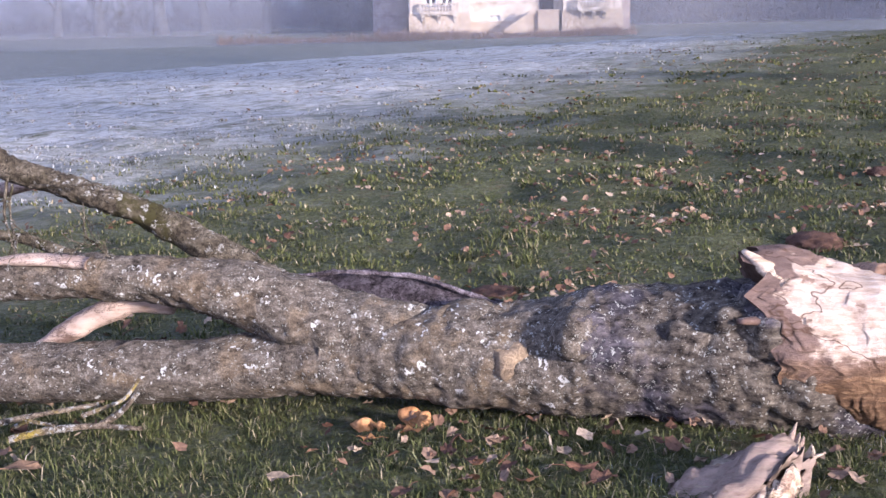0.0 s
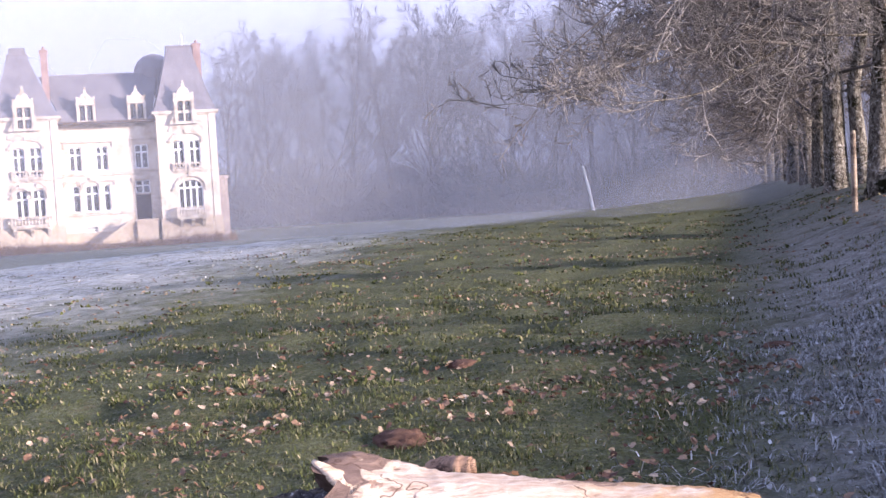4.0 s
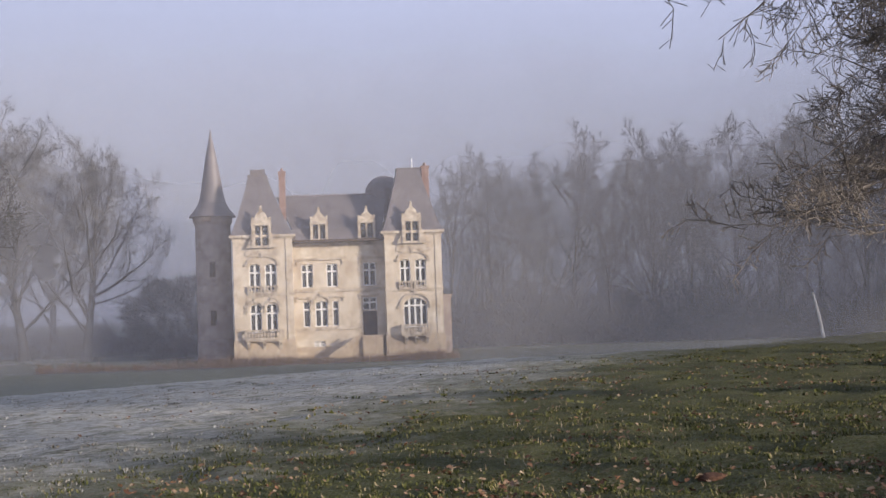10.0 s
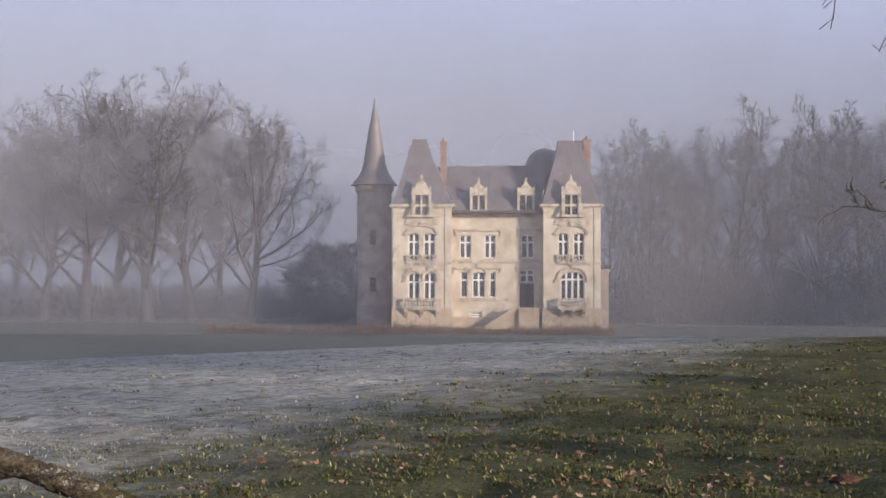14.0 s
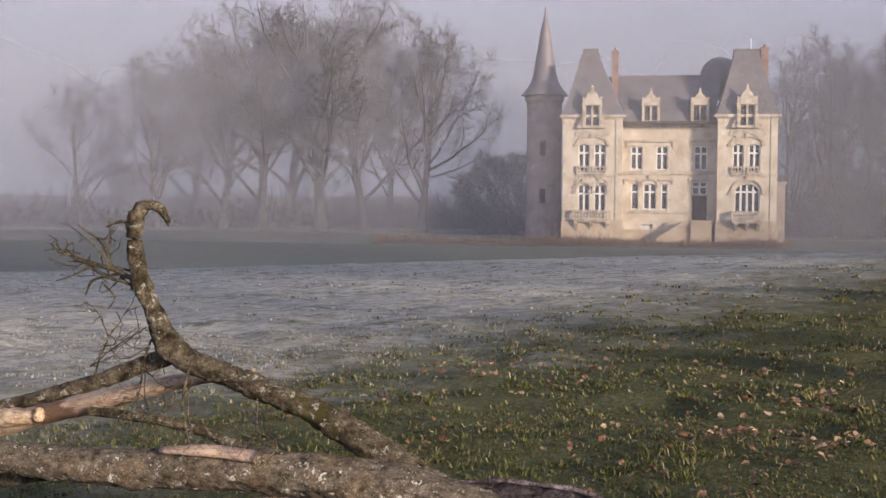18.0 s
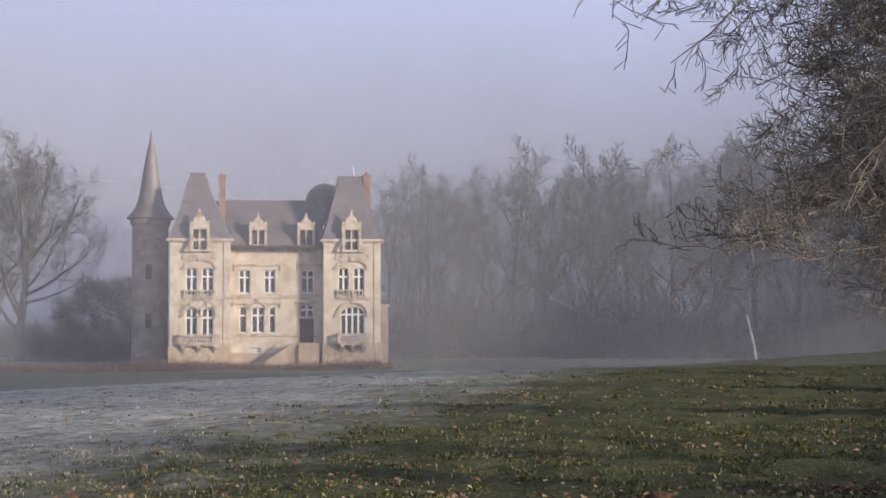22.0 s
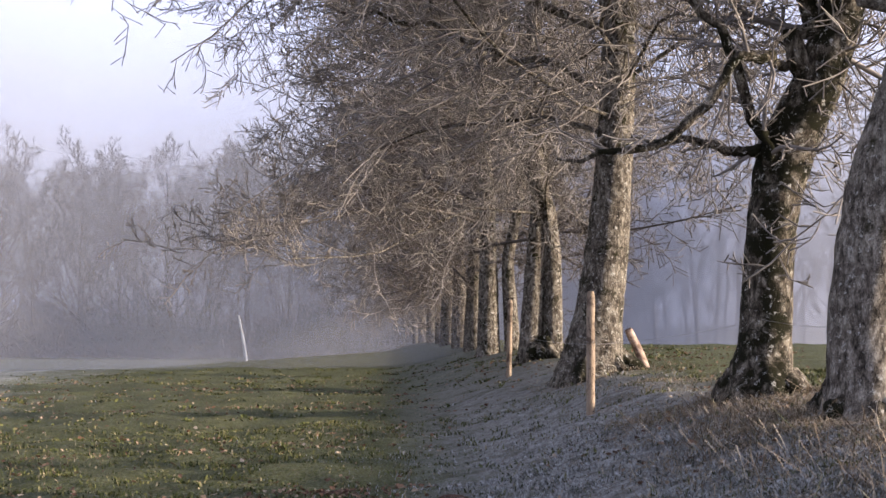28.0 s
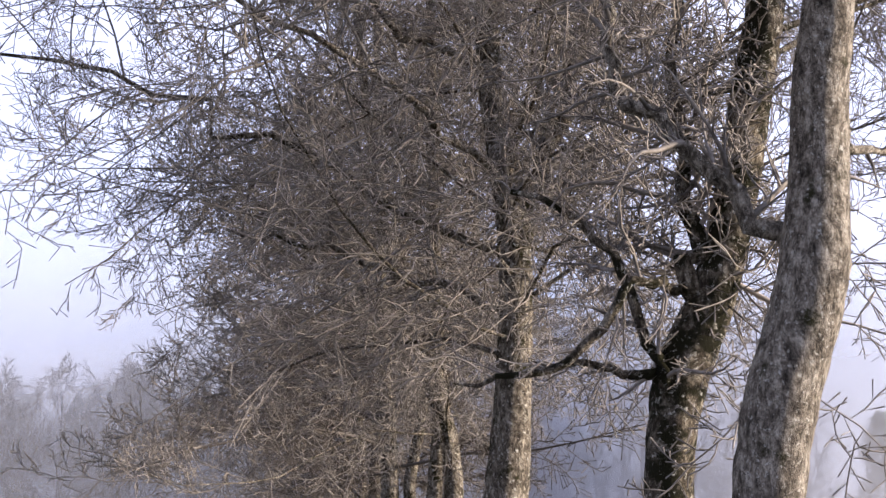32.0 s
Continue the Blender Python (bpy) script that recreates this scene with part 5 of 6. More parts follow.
def butt_material():
    """The stripped butt: pale bare wood above, brown rotten wood below a ragged line."""
    m, n, l, b = material("stripped_butt_wood", 0.65)
    g = noisy(n, l, 36.0, 8, 0.72, (0.22, 1, 1))
    swirl = noisy(n, l, 4.5, 8, 0.62, (0.6, 1, 1.2))
    pale = ramp(n, l, g, [(0.32, (0.30, 0.205, 0.135)), (0.5, (0.47, 0.36, 0.27)), (0.68, (0.60, 0.50, 0.405))])
    honey = ramp(n, l, g, [(0.32, (0.28, 0.15, 0.065)), (0.7, (0.48, 0.31, 0.155))])
    along = n.new("ShaderNodeSeparateXYZ")
    l.new(n.new("ShaderNodeNewGeometry").outputs["Position"], along.inputs[0])
    sawn = n.new("ShaderNodeMapRange")
    sawn.inputs[1].default_value, sawn.inputs[2].default_value = 1.75, 2.25
    l.new(along.outputs[0], sawn.inputs[0])
    pale = mixed(n, l, mixed(n, l, 1.0, ramp(n, l, swirl, [(0.40, (0, 0, 0)), (0.50, (1, 1, 1))]), sawn.outputs[0], "MULTIPLY"), pale, honey)
    bast = ramp(n, l, g, [(0.3, (0.12, 0.075, 0.05)), (0.7, (0.30, 0.20, 0.145))])
    patch = ramp(n, l, noisy(n, l, 4.2, 8, 0.62, (0.5, 1, 1.3)), [(0.575, (0, 0, 0)), (0.60, (1, 1, 1))])
    pale = mixed(n, l, patch, pale, bast)
    # a sheet of bast still covers the upper end
    end = n.new("ShaderNodeSeparateXYZ")
    l.new(n.new("ShaderNodeNewGeometry").outputs["Position"], end.inputs[0])
    far_end = n.new("ShaderNodeMath")
    far_end.operation = "MULTIPLY_ADD"
    far_end.inputs[1].default_value, far_end.inputs[2].default_value = -0.55, 0.83
    l.new(end.outputs[0], far_end.inputs[0])
    sheet = n.new("ShaderNodeMath")
    sheet.operation = "MULTIPLY_ADD"
    sheet.inputs[1].default_value = 0.8
    l.new(noisy(n, l, 3.0, 6, 0.55, (0.5, 1, 1)), sheet.inputs[0])
    l.new(far_end.outputs[0], sheet.inputs[2])
    pale = mixed(n, l, ramp(n, l, sheet.outputs[0], [(0.50, (0, 0, 0)), (0.512, (1, 1, 1))]), pale, ramp(n, l, g, [(0.3, (0.10, 0.064, 0.047)), (0.7, (0.225, 0.152, 0.118))]))
    crack = ramp(n, l, noisy(n, l, 1.7, 5, 0.55, (0.6, 1, 1)), [(0.4965, (0, 0, 0)), (0.499, (1, 1, 1)), (0.501, (1, 1, 1)), (0.5035, (0, 0, 0))])
    pale = mixed(n, l, crack, pale, (0.09, 0.05, 0.03))
    brown = ramp(n, l, g, [(0.3, (0.045, 0.026, 0.016)), (0.5, (0.15, 0.085, 0.045)), (0.7, (0.34, 0.21, 0.11))])
    sep = n.new("ShaderNodeSeparateXYZ")
    l.new(n.new("ShaderNodeNewGeometry").outputs["Position"], sep.inputs[0])
    line = n.new("ShaderNodeMath")
    line.operation = "MULTIPLY_ADD"
    line.inputs[1].default_value = 0.16
    l.new(sep.outputs[0], line.inputs[0])
    l.new(sep.outputs[2], line.inputs[2])
    rag = n.new("ShaderNodeMath")
    rag.operation = "MULTIPLY_ADD"
    rag.inputs[1].default_value = 0.35
    l.new(noisy(n, l, 5.0, 7, 0.65, (0.6, 1, 1)), rag.inputs[0])
    l.new(line.outputs[0], rag.inputs[2])
    c = mixed(n, l, ramp(n, l, rag.outputs[0], [(0.64, (0, 0, 0)), (0.72, (1, 1, 1))]), brown, pale)
    l.new(c, b.inputs["Base Color"])
    bumped(n, l, b, g, 0.8, 0.025)
    return m


def bare_wood(name, pale, warm, brown, grain=(0.25, 1, 1), scale=9.0):
    """Stripped wood: long grain, warm streaks, brown patches of clinging bast."""
    m, n, l, b = material(name, 0.7)
    g = noisy(n, l, scale * 4, 7, 0.7, grain)
    c = ramp(n, l, g, [(0.3, warm), (0.52, pale), (0.7, tuple(min(1, q * 1.12) for q in pale))])
    patch = ramp(n, l, noisy(n, l, scale * 0.45, 7, 0.62, (0.55, 1, 1)), [(0.53, (0, 0, 0)), (0.58, (1, 1, 1))])
    c = mixed(n, l, patch, c, ramp(n, l, g, [(0.3, tuple(q * 0.6 for q in brown)), (0.7, brown)]))
    crack = ramp(n, l, noisy(n, l, scale * 0.9, 9, 0.8, grain), [(0.485, (0, 0, 0)), (0.497, (1, 1, 1)), (0.503, (1, 1, 1)), (0.515, (0, 0, 0))])
    c = mixed(n, l, crack, c, tuple(q * 0.45 for q in brown))
    l.new(c, b.inputs["Base Color"])
    bumped(n, l, b, g, 0.7, 0.02)
    return m


LOGBARK = log_bark_material()
LIMBBARK = bark_material("lichened_limb_bark", (0.02, 0.015, 0.010), (0.12, 0.095, 0.062), (0.27, 0.225, 0.16), (0.07, 0.06, 0.022), 0.55, 0.50, 62.0, (1, 1, 1))
BUTT = butt_material()
CREAM = bare_wood("stripped_wood", (0.64, 0.49, 0.34), (0.44, 0.27, 0.14), (0.26, 0.16, 0.11))
PINKWOOD = bare_wood("weathered_split_wood", (0.50, 0.37, 0.28), (0.34, 0.22, 0.15), (0.22, 0.14, 0.10))
ROTTEN = bare_wood("rotten_wood", (0.34, 0.21, 0.13), (0.20, 0.11, 0.065), (0.12, 0.07, 0.045))
DARKBARK = bark_material("inner_dark_bark", (0.018, 0.013, 0.013), (0.15, 0.118, 0.122), (0.36, 0.30, 0.31), (0.03, 0.022, 0.02), 0.57, 0.60, 40.0, (1, 1, 1))
BAST = bare_wood("bast_covered_wood", (0.30, 0.215, 0.165), (0.19, 0.125, 0.09), (0.56, 0.44, 0.31), scale=16.0)


def lump(parent, name, at, size, mat, seed, label="", rough=0.35, freq=6.0):
    bm = bmesh.new()
    bmesh.ops.create_icosphere(bm, subdivisions=3, radius=1.0)
    for q in bm.verts:
        c = Vector((q.co.x * size[0], q.co.y * size[1], q.co.z * size[2]))
        k = 1 + rough * noise.fractal(c * freq + Vector((seed, 0, 0)), 0.9, 2.0, 3)
        q.co = c * k + Vector(at)
    return part(name, bm, mat, parent, label, smooth=True)


log = thing("fallen_tree", "fallen broken tree trunk with lichened bark and stripped end", "fallen tree")
child("stem", gnarled([(-0.55, 5.05, 0.25), (-0.3, 5.02, 0.22), (-0.1, 4.99, 0.222), (0.152, 4.944, 0.221), (0.4, 4.9, 0.24), (0.57, 4.873, 0.256), (0.87, 4.822, 0.25), (1.06, 4.79, 0.24), (1.25, 4.76, 0.22), (1.5, 4.72, 0.18)],
                      [0.12, 0.17, 0.185, 0.2, 0.225, 0.245, 0.268, 0.29, 0.285, 0.2], 150, 84, 0.11, 4.5, 2, fine=0.0045), LOGBARK, log)
child("lower_limb", gnarled([(0.05, 4.99, 0.22), (-0.3, 5.03, 0.2), (-0.45, 5.045, 0.19), (-0.733, 5.095, 0.17), (-1.205, 5.175, 0.12), (-1.95, 5.3, 0.085), (-2.7, 5.42, 0.05), (-3.4, 5.55, 0.03)],
                            [0.1, 0.15, 0.145, 0.126, 0.121, 0.122, 0.11, 0.1], 130, 52, 0.10, 5.0, 3, fine=0.006), LOGBARK, log)
child("upper_limb", gnarled([(0.1, 4.97, 0.22), (-0.2, 5.03, 0.24), (-0.5, 5.086, 0.31), (-0.838, 5.143, 0.43), (-1.186, 5.2, 0.485), (-1.545, 5.263, 0.5), (-1.92, 5.326, 0.475), (-2.3, 5.39, 0.455), (-2.8, 5.48, 0.46), (-3.4, 5.6, 0.42)],
                            [0.1, 0.165, 0.155, 0.128, 0.098, 0.095, 0.085, 0.075, 0.07, 0.06], 130, 50, 0.12, 5.5, 4, fine=0.007), LOGBARK, log)
child("leaning_limb", gnarled([(-0.7, 5.16, 0.42), (-0.9, 5.232, 0.535), (-1.136, 5.273, 0.665), (-1.336, 5.307, 0.76), (-1.592, 5.351, 0.84), (-1.857, 5.396, 0.917), (-1.965, 5.414, 0.975), (-2.032, 5.426, 1.109), (-2.106, 5.438, 1.253), (-2.133, 5.443, 1.424), (-2.127, 5.442, 1.56)],
                              [0.075, 0.068, 0.06, 0.055, 0.049, 0.05, 0.062, 0.042, 0.04, 0.036, 0.032], 120, 24, 0.16, 11.0, 5, jag=0.5, fine=0.006), LIMBBARK, log)
child("side_limb", gnarled([(-1.95, 5.42, 0.95), (-2.05, 5.5, 0.91), (-2.39, 5.556, 0.786), (-2.864, 5.637, 0.652), (-3.5, 5.75, 0.5)], [0.045, 0.04, 0.034, 0.033, 0.025], 50, 14, 0.14, 10.0, 6, fine=0.004), LIMBBARK, log)
child("broken_tip", gnarled([(-2.13, 5.443, 1.53), (-2.08, 5.44, 1.6), (-2.0, 5.43, 1.57), (-1.97, 5.43, 1.5)], [0.03, 0.026, 0.02, 0.008], 10, 8, 0.5, 20.0, 7), LIMBBARK, log)
lump(log, "burl", (0.17, 4.83, 0.25), (0.085, 0.085, 0.10), surface("worn_bark_knot", (0.17, 0.125, 0.085), (0.42, 0.30, 0.18), 14, 70, 0.9, 1.0), 3, "worn orange knot", 0.6, 9.0)
lump(log, "knot", (0.83, 4.69, 0.36), (0.13, 0.10, 0.11), LOGBARK, 4, "blackened knot", 0.5, 8.0)
lump(log, "bark_flap", (1.0, 4.66, 0.42), (0.14, 0.16, 0.13), LOGBARK, 22, "dark ragged bark", 0.5, 7.0)
lump(log, "swelling", (0.42, 4.78, 0.36), (0.12, 0.12, 0.09), LOGBARK, 9)
lump(log, "swelling", (0.02, 5.0, 0.36), (0.14, 0.12, 0.07), LOGBARK, 10)
# stripped, splintered butt
butt = gnarled([(1.0, 4.8, 0.33), (1.09, 4.784, 0.325), (1.25, 4.755, 0.3), (1.42, 4.728, 0.28), (1.84, 4.657, 0.246), (2.27, 4.584, 0.206), (2.5, 4.545, 0.195), (2.6, 4.53, 0.19)],
                               [0.325, 0.33, 0.30, 0.28, 0.253, 0.23, 0.21, 0.19], 120, 64, 0.06, 3.0, 8, jag=1.6, fine=0.005)
# the bark still clings further along below
for q in butt.vertices:
    w = min(1.0, max(0.0, (1.62 - q.co.x) / 0.55))
    q.co.x += w * (0.62 * max(0.0, 0.50 - q.co.z) + 0.10 * noise.fractal(Vector((q.co.y * 9, q.co.z * 9, 4.0)), 0.9, 2.0, 4))
child("stripped_butt", butt, BUTT, log, "pale stripped wood, splintered at both ends")
child("splinter", gnarled([(2.45, 4.58, 0.2), (2.62, 4.54, 0.13), (2.8, 4.5, 0.06), (2.92, 4.47, 0.02)], [0.15, 0.12, 0.075, 0.02], 16, 14, 0.3, 7.0, 11, 0.7), CREAM, log)
child("splinter", gnarled([(2.5, 4.45, 0.08), (2.7, 4.4, 0.04), (2.85, 4.38, 0.0)], [0.09, 0.07, 0.02], 12, 12, 0.3, 7.0, 12, 0.7), ROTTEN, log)
for a, b, w, s in (((1.12, 4.62, 0.56), (0.98, 4.72, 0.66), 0.07, 1), ((1.15, 4.55, 0.45), (0.93, 4.54, 0.45), 0.06, 2), ((1.1, 4.54, 0.3), (1.0, 4.52, 0.36), 0.05, 3)):
    child("splinter", gnarled([a, ((a[0] + b[0]) / 2, (a[1] + b[1]) / 2, (a[2] + b[2]) / 2), b], [w, w * 0.8, 0.015], 10, 10, 0.25, 9.0, 20 + s, 0.5), CREAM, log)
child("split_face", gnarled([(-1.5, 5.2, 0.56), (-1.72, 5.24, 0.575), (-1.95, 5.28, 0.56)], [0.05, 0.055, 0.03], 14, 12, 0.2, 8.0, 13, 0.5), PINKWOOD, log, "pale split face of bare wood")
child("wedge", gnarled([(-1.84, 5.38, 0.14), (-1.6, 5.35, 0.28), (-1.365, 5.32, 0.39), (-1.2, 5.3, 0.36)], [0.035, 0.05, 0.06, 0.04], 16, 12, 0.25, 8.0, 14), PINKWOOD, log)
for i, (a, b, c, r) in enumerate((((-2.1, 5.45, 1.25), (-2.25, 5.47, 1.31), (-2.45, 5.5, 1.36), 0.011), ((-2.2, 5.46, 1.29), (-2.35, 5.48, 1.26), (-2.38, 5.49, 1.19), 0.008), ((-2.25, 5.47, 1.31), (-2.3, 5.5, 1.42), (-2.42, 5.5, 1.5), 0.007),
                                  ((-2.33, 5.48, 1.33), (-2.42, 5.47, 1.28), (-2.52, 5.5, 1.25), 0.006), ((-2.3, 5.48, 1.25), (-2.24, 5.5, 1.18), (-2.28, 5.5, 1.13), 0.006), ((-2.12, 5.44, 1.5), (-2.2, 5.45, 1.52), (-2.27, 5.46, 1.49), 0.009),
                                  ((-1.75, 5.3, 0.86), (-1.5, 5.2, 0.875), (-1.42, 5.18, 0.88), 0.008), ((-1.85, 5.33, 0.9), (-1.87, 5.3, 0.75), (-1.83, 5.28, 0.6), 0.007))):
    child("twig", gnarled([a, b, c], [r, r * 0.8, r * 0.4], 10, 6, 0.3, 25.0, 30 + i), LIMBBARK, log)

# sprays of fine twigs left on the leaning limb
SPRAY = dict(segs=[6, 5, 4], wander=[0.22, 0.3, 0.4], lift=[0.0, 0.0, -0.03], taper=[0.5, 0.5, 0.5], least=0.0022, count=[6, 4], **{"from": [0.2, 0.2]},
             angle=[(35, 75), (35, 80)], ratio=[0, 0.5], thin=[0.75, 0.75], reach=0.26)
for i, (at, way, ln, r) in enumerate((((-2.11, 5.44, 1.22), (-1.0, 0.1, 0.35), 0.42, 0.008), ((-2.12, 5.44, 1.30), (-0.8, 0.1, 0.1), 0.34, 0.007), ((-1.86, 5.39, 0.9), (0.35, -0.2, -0.9), 0.34, 0.006), ((-2.02, 5.42, 1.05), (-0.3, -0.3, -0.8), 0.36, 0.006),
                                      ((-2.35, 5.5, 0.82), (0.3, -0.3, 0.5), 0.3, 0.006), ((-1.3, 5.25, 0.48), (-0.6, -0.3, 0.4), 0.3, 0.006))):
    out = {}
    grow(np.random.default_rng(70 + i), at, way, ln, r, 0, SPRAY, out)
    v, f = joined([out.get(k, []) for k in range(3)], (5, 4, 3))
    child("twig_spray", mesh_from("twig_spray", v, f, True), LIMBBARK, log)

# curled sheet of bark behind the trunk
slab = thing("bark_slab", "curled dark slab of loose bark behind the trunk", "bark")
bm = bmesh.new()
rows = []
for i in range(25):
    u = i / 24
    x = -0.85 + 1.05 * u
    y = 5.36 - 0.2 * u
    h = 0.5 - 0.16 * max(0, (u - 0.45) / 0.55) ** 1.3 - 0.06 * (1 - u) ** 3 + 0.015 * noise.noise(Vector((u * 9, 0, 0)))
    row = []
    for k in range(13):
        t = k / 12
        ang = radians(205 - 215 * t)
        rr = 0.13
        row.append(bm.verts.new((x, y + rr * math.cos(ang) * 1.1, max(0.0, h - 0.17) + 0.17 * math.sin(ang) + 0.022 * noise.noise(Vector((x * 12, t * 5, 3))) + 0.012 * noise.noise(Vector((x * 40, t * 14, 7))))))
    rows.append(row)
for a, b in zip(rows, rows[1:]):
    for k in range(12):
        bm.faces.new((a[k], b[k], b[k + 1], a[k + 1]))
bmesh.ops.solidify(bm, geom=bm.faces[:], thickness=0.022)
part("shell", bm, DARKBARK, slab, smooth=True)
child("rim", gnarled([(-0.84, 5.3, 0.46), (-0.5, 5.24, 0.50), (-0.2, 5.2, 0.485), (0.05, 5.15, 0.40), (0.2, 5.12, 0.34)], [0.006, 0.009, 0.01, 0.012, 0.012], 40, 8, 0.5, 18.0, 17), DARKBARK, slab)

# split limb lying beyond
shard = thing("split_limb", "broken limb with bare pinkish wood and splintered end", "broken branch")
child("wood", gnarled([(-1.75, 5.6, 0.84), (-2.0, 5.64, 0.80), (-2.34, 5.7, 0.70), (-2.75, 5.77, 0.6), (-3.3, 5.9, 0.42), (-3.9, 6.05, 0.15)], [0.03, 0.06, 0.08, 0.085, 0.09, 0.09], 34, 16, 0.15, 6.0, 15, 0.6, jag=0.6), PINKWOOD, shard)
child("stub", gnarled([(-2.62, 5.52, 0.645), (-2.74, 5.55, 0.63), (-2.9, 5.6, 0.6)], [0.045, 0.06, 0.06], 10, 12, 0.3, 12.0, 16, 0.7), CREAM, shard)
child("twig", gnarled([(-2.41, 5.61, 0.655), (-2.1, 5.557, 0.642), (-1.85, 5.52, 0.6), (-1.659, 5.482, 0.536), (-1.4, 5.4, 0.42)], [0.02, 0.024, 0.023, 0.024, 0.015], 22, 9, 0.2, 14.0, 18), LIMBBARK, shard)
for x0, y0, z0, x1, y1, z1, r in ((-3.6, 6.0, 0.05, -2.6, 5.7, 0.35, 0.05), (-3.3, 5.2, 0.02, -2.2, 5.1, 0.1, 0.045)):
    dead = thing("dead_branch", "dead lichened branch lying in the grass", "branch")
    child("wood", gnarled([(x0, y0, z0), ((x0 + x1) / 2, (y0 + y1) / 2, (z0 + z1) / 2 + 0.05), (x1, y1, z1)], [r, r * 0.9, r * 0.5], 20, 12, 0.15, 9.0, 19), LIMBBARK, dead)

# loose chunks of wood in front of the trunk
def chunk(name, label, at, size, turn, tilt, mat, seed):
    t = thing(name, label, "wood chunk", at, turn)
    bm = bmesh.new()
    bmesh.ops.create_cube(bm, size=1.0)
    bmesh.ops.subdivide_edges(bm, edges=bm.edges[:], cuts=19, use_grid_fill=True)
    for q in bm.verts:
        c = Vector((q.co.x * size[0], q.co.y * size[1], q.co.z * size[2]))
        u = q.co.x + 0.5
        c.z *= 0.35 + 0.75 * math.sin(min(1.0, u * 1.25) * 1.9)
        c.y *= 0.7 + 0.5 * math.sin(u * 3)
        k = noise.fractal(Vector((q.co.x * 1.5, q.co.y * 4, q.co.z * 4)) + Vector((seed, 0, 0)), 0.8, 2.0, 4)
        fine_k = noise.noise(Vector((q.co.x * 5, q.co.y * 22, q.co.z * 22)))
        c += Vector((0.16 * k * abs(q.co.x), 0.03 * k + 0.008 * fine_k, 0.08 * k + 0.018 * fine_k))
        q.co = c
    bmesh.ops.rotate(bm, verts=bm.verts[:], matrix=Matrix.Rotation(radians(tilt), 3, "Y"))
    part("wood", bm, mat, t, smooth=True)
    for k in range(3):
        u = -0.3 + 0.3 * k
        a = Matrix.Rotation(radians(tilt), 3, "Y") @ Vector((size[0] * u, -size[1] * 0.3, size[2] * 0.32))
        b = Matrix.Rotation(radians(tilt), 3, "Y") @ Vector((size[0] * (u + 0.42), -size[1] * 0.22, size[2] * (0.42 - 0.1 * k)))
        child("splinter", gnarled([tuple(a), tuple((a + b) / 2), tuple(b)], [size[2] * 0.09, size[2] * 0.13, size[2] * 0.03], 12, 8, 0.4, 14.0, 60 + k, 0.5), CREAM if k != 1 else ROTTEN, t, "torn splinter of bare wood")
    return t


chunk("wood_chunk", "splintered chunk of pale stripped wood on the grass", (0.84, 4.12, 0.0), (0.44, 0.2, 0.12), 8, -20, BAST, 5)
chunk("wood_chunk", "small orange-brown splinter beside the pale chunk", (0.95, 4.05, 0.01), (0.16, 0.1, 0.08), 30, 0, CREAM, 6)
chunk("wood_chunk", "rotten brown chunk of wood against the trunk", (2.16, 4.26, 0.03), (0.70, 0.24, 0.28), 4, -16, ROTTEN, 8)
FUNGUS = surface("orange_rotten_wood", (0.30, 0.13, 0.045), (0.56, 0.30, 0.13), 20.0, 90.0, 0.7, 0.5)
for x, y, sx, sz in ((-0.40, 4.86, 0.045, 0.03), (-0.33, 4.83, 0.022, 0.022), (-0.22, 4.88, 0.045, 0.035), (-0.17, 4.84, 0.025, 0.028)):
    bit = thing("wood_lump", "small orange rotten lump under the trunk", "wood chunk", (x, y, land_z(x, y)), x * 900, "lumps under the trunk")
    lump(bit, "wood", (0, 0, sz * 0.6), (sx, sx * 0.7, sz), FUNGUS, x * 50, "", 0.8, 18.0)
for i, (x, y, r) in enumerate(((2.08, 6.9, 0.1),)):
    st = thing("branch_stub", "short sawn branch stub in the leaves", "branch", (x, y, land_z(x, y)))
    child("wood", gnarled([(-0.10, 0.12, 0.0), (0.0, 0.0, 0.02), (0.09, -0.05, 0.03)], [0.06, 0.075, 0.065], 14, 14, 0.3, 10.0, 33), ROTTEN, st)
    child("end_grain", gnarled([(0.05, -0.04, 0.03), (0.105, -0.06, 0.035)], [0.05, 0.04], 4, 12, 0.2, 20.0, 34), ROTTEN, st)
# thin sticks with yellow lichen at the trunk's foot
YELLOW = bark_material("yellow_lichened_twig", (0.06, 0.045, 0.03), (0.19, 0.145, 0.10), (0.36, 0.29, 0.20), (0.34, 0.25, 0.05), 0.55, 0.46, 60.0, (1, 1, 1))
for i, (pts, r) in enumerate((([(-1.7, 4.72, 0.0), (-1.55, 4.74, 0.03), (-1.38, 4.75, 0.04), (-1.2, 4.72, 0.035)], 0.016), ([(-1.36, 4.75, 0.04), (-1.28, 4.76, 0.09), (-1.22, 4.77, 0.16)], 0.014),
                              ([(-1.85, 4.8, 0.02), (-1.6, 4.84, 0.06), (-1.4, 4.88, 0.08)], 0.012), ([(-1.45, 4.8, 0.06), (-1.3, 4.86, 0.1), (-1.25, 4.9, 0.17)], 0.009), ([(-1.7, 4.78, 0.03), (-1.62, 4.7, 0.08), (-1.5, 4.66, 0.07)], 0.009))):
    st = thing("stick", "thin dead stick with yellow lichen on the grass", "stick", group="sticks at the trunk")
    child("wood", gnarled(pts, [r, r * 0.9, r * 0.7, r * 0.5][:len(pts)], 12, 7, 0.2, 20.0, 40 + i), YELLOW, st)

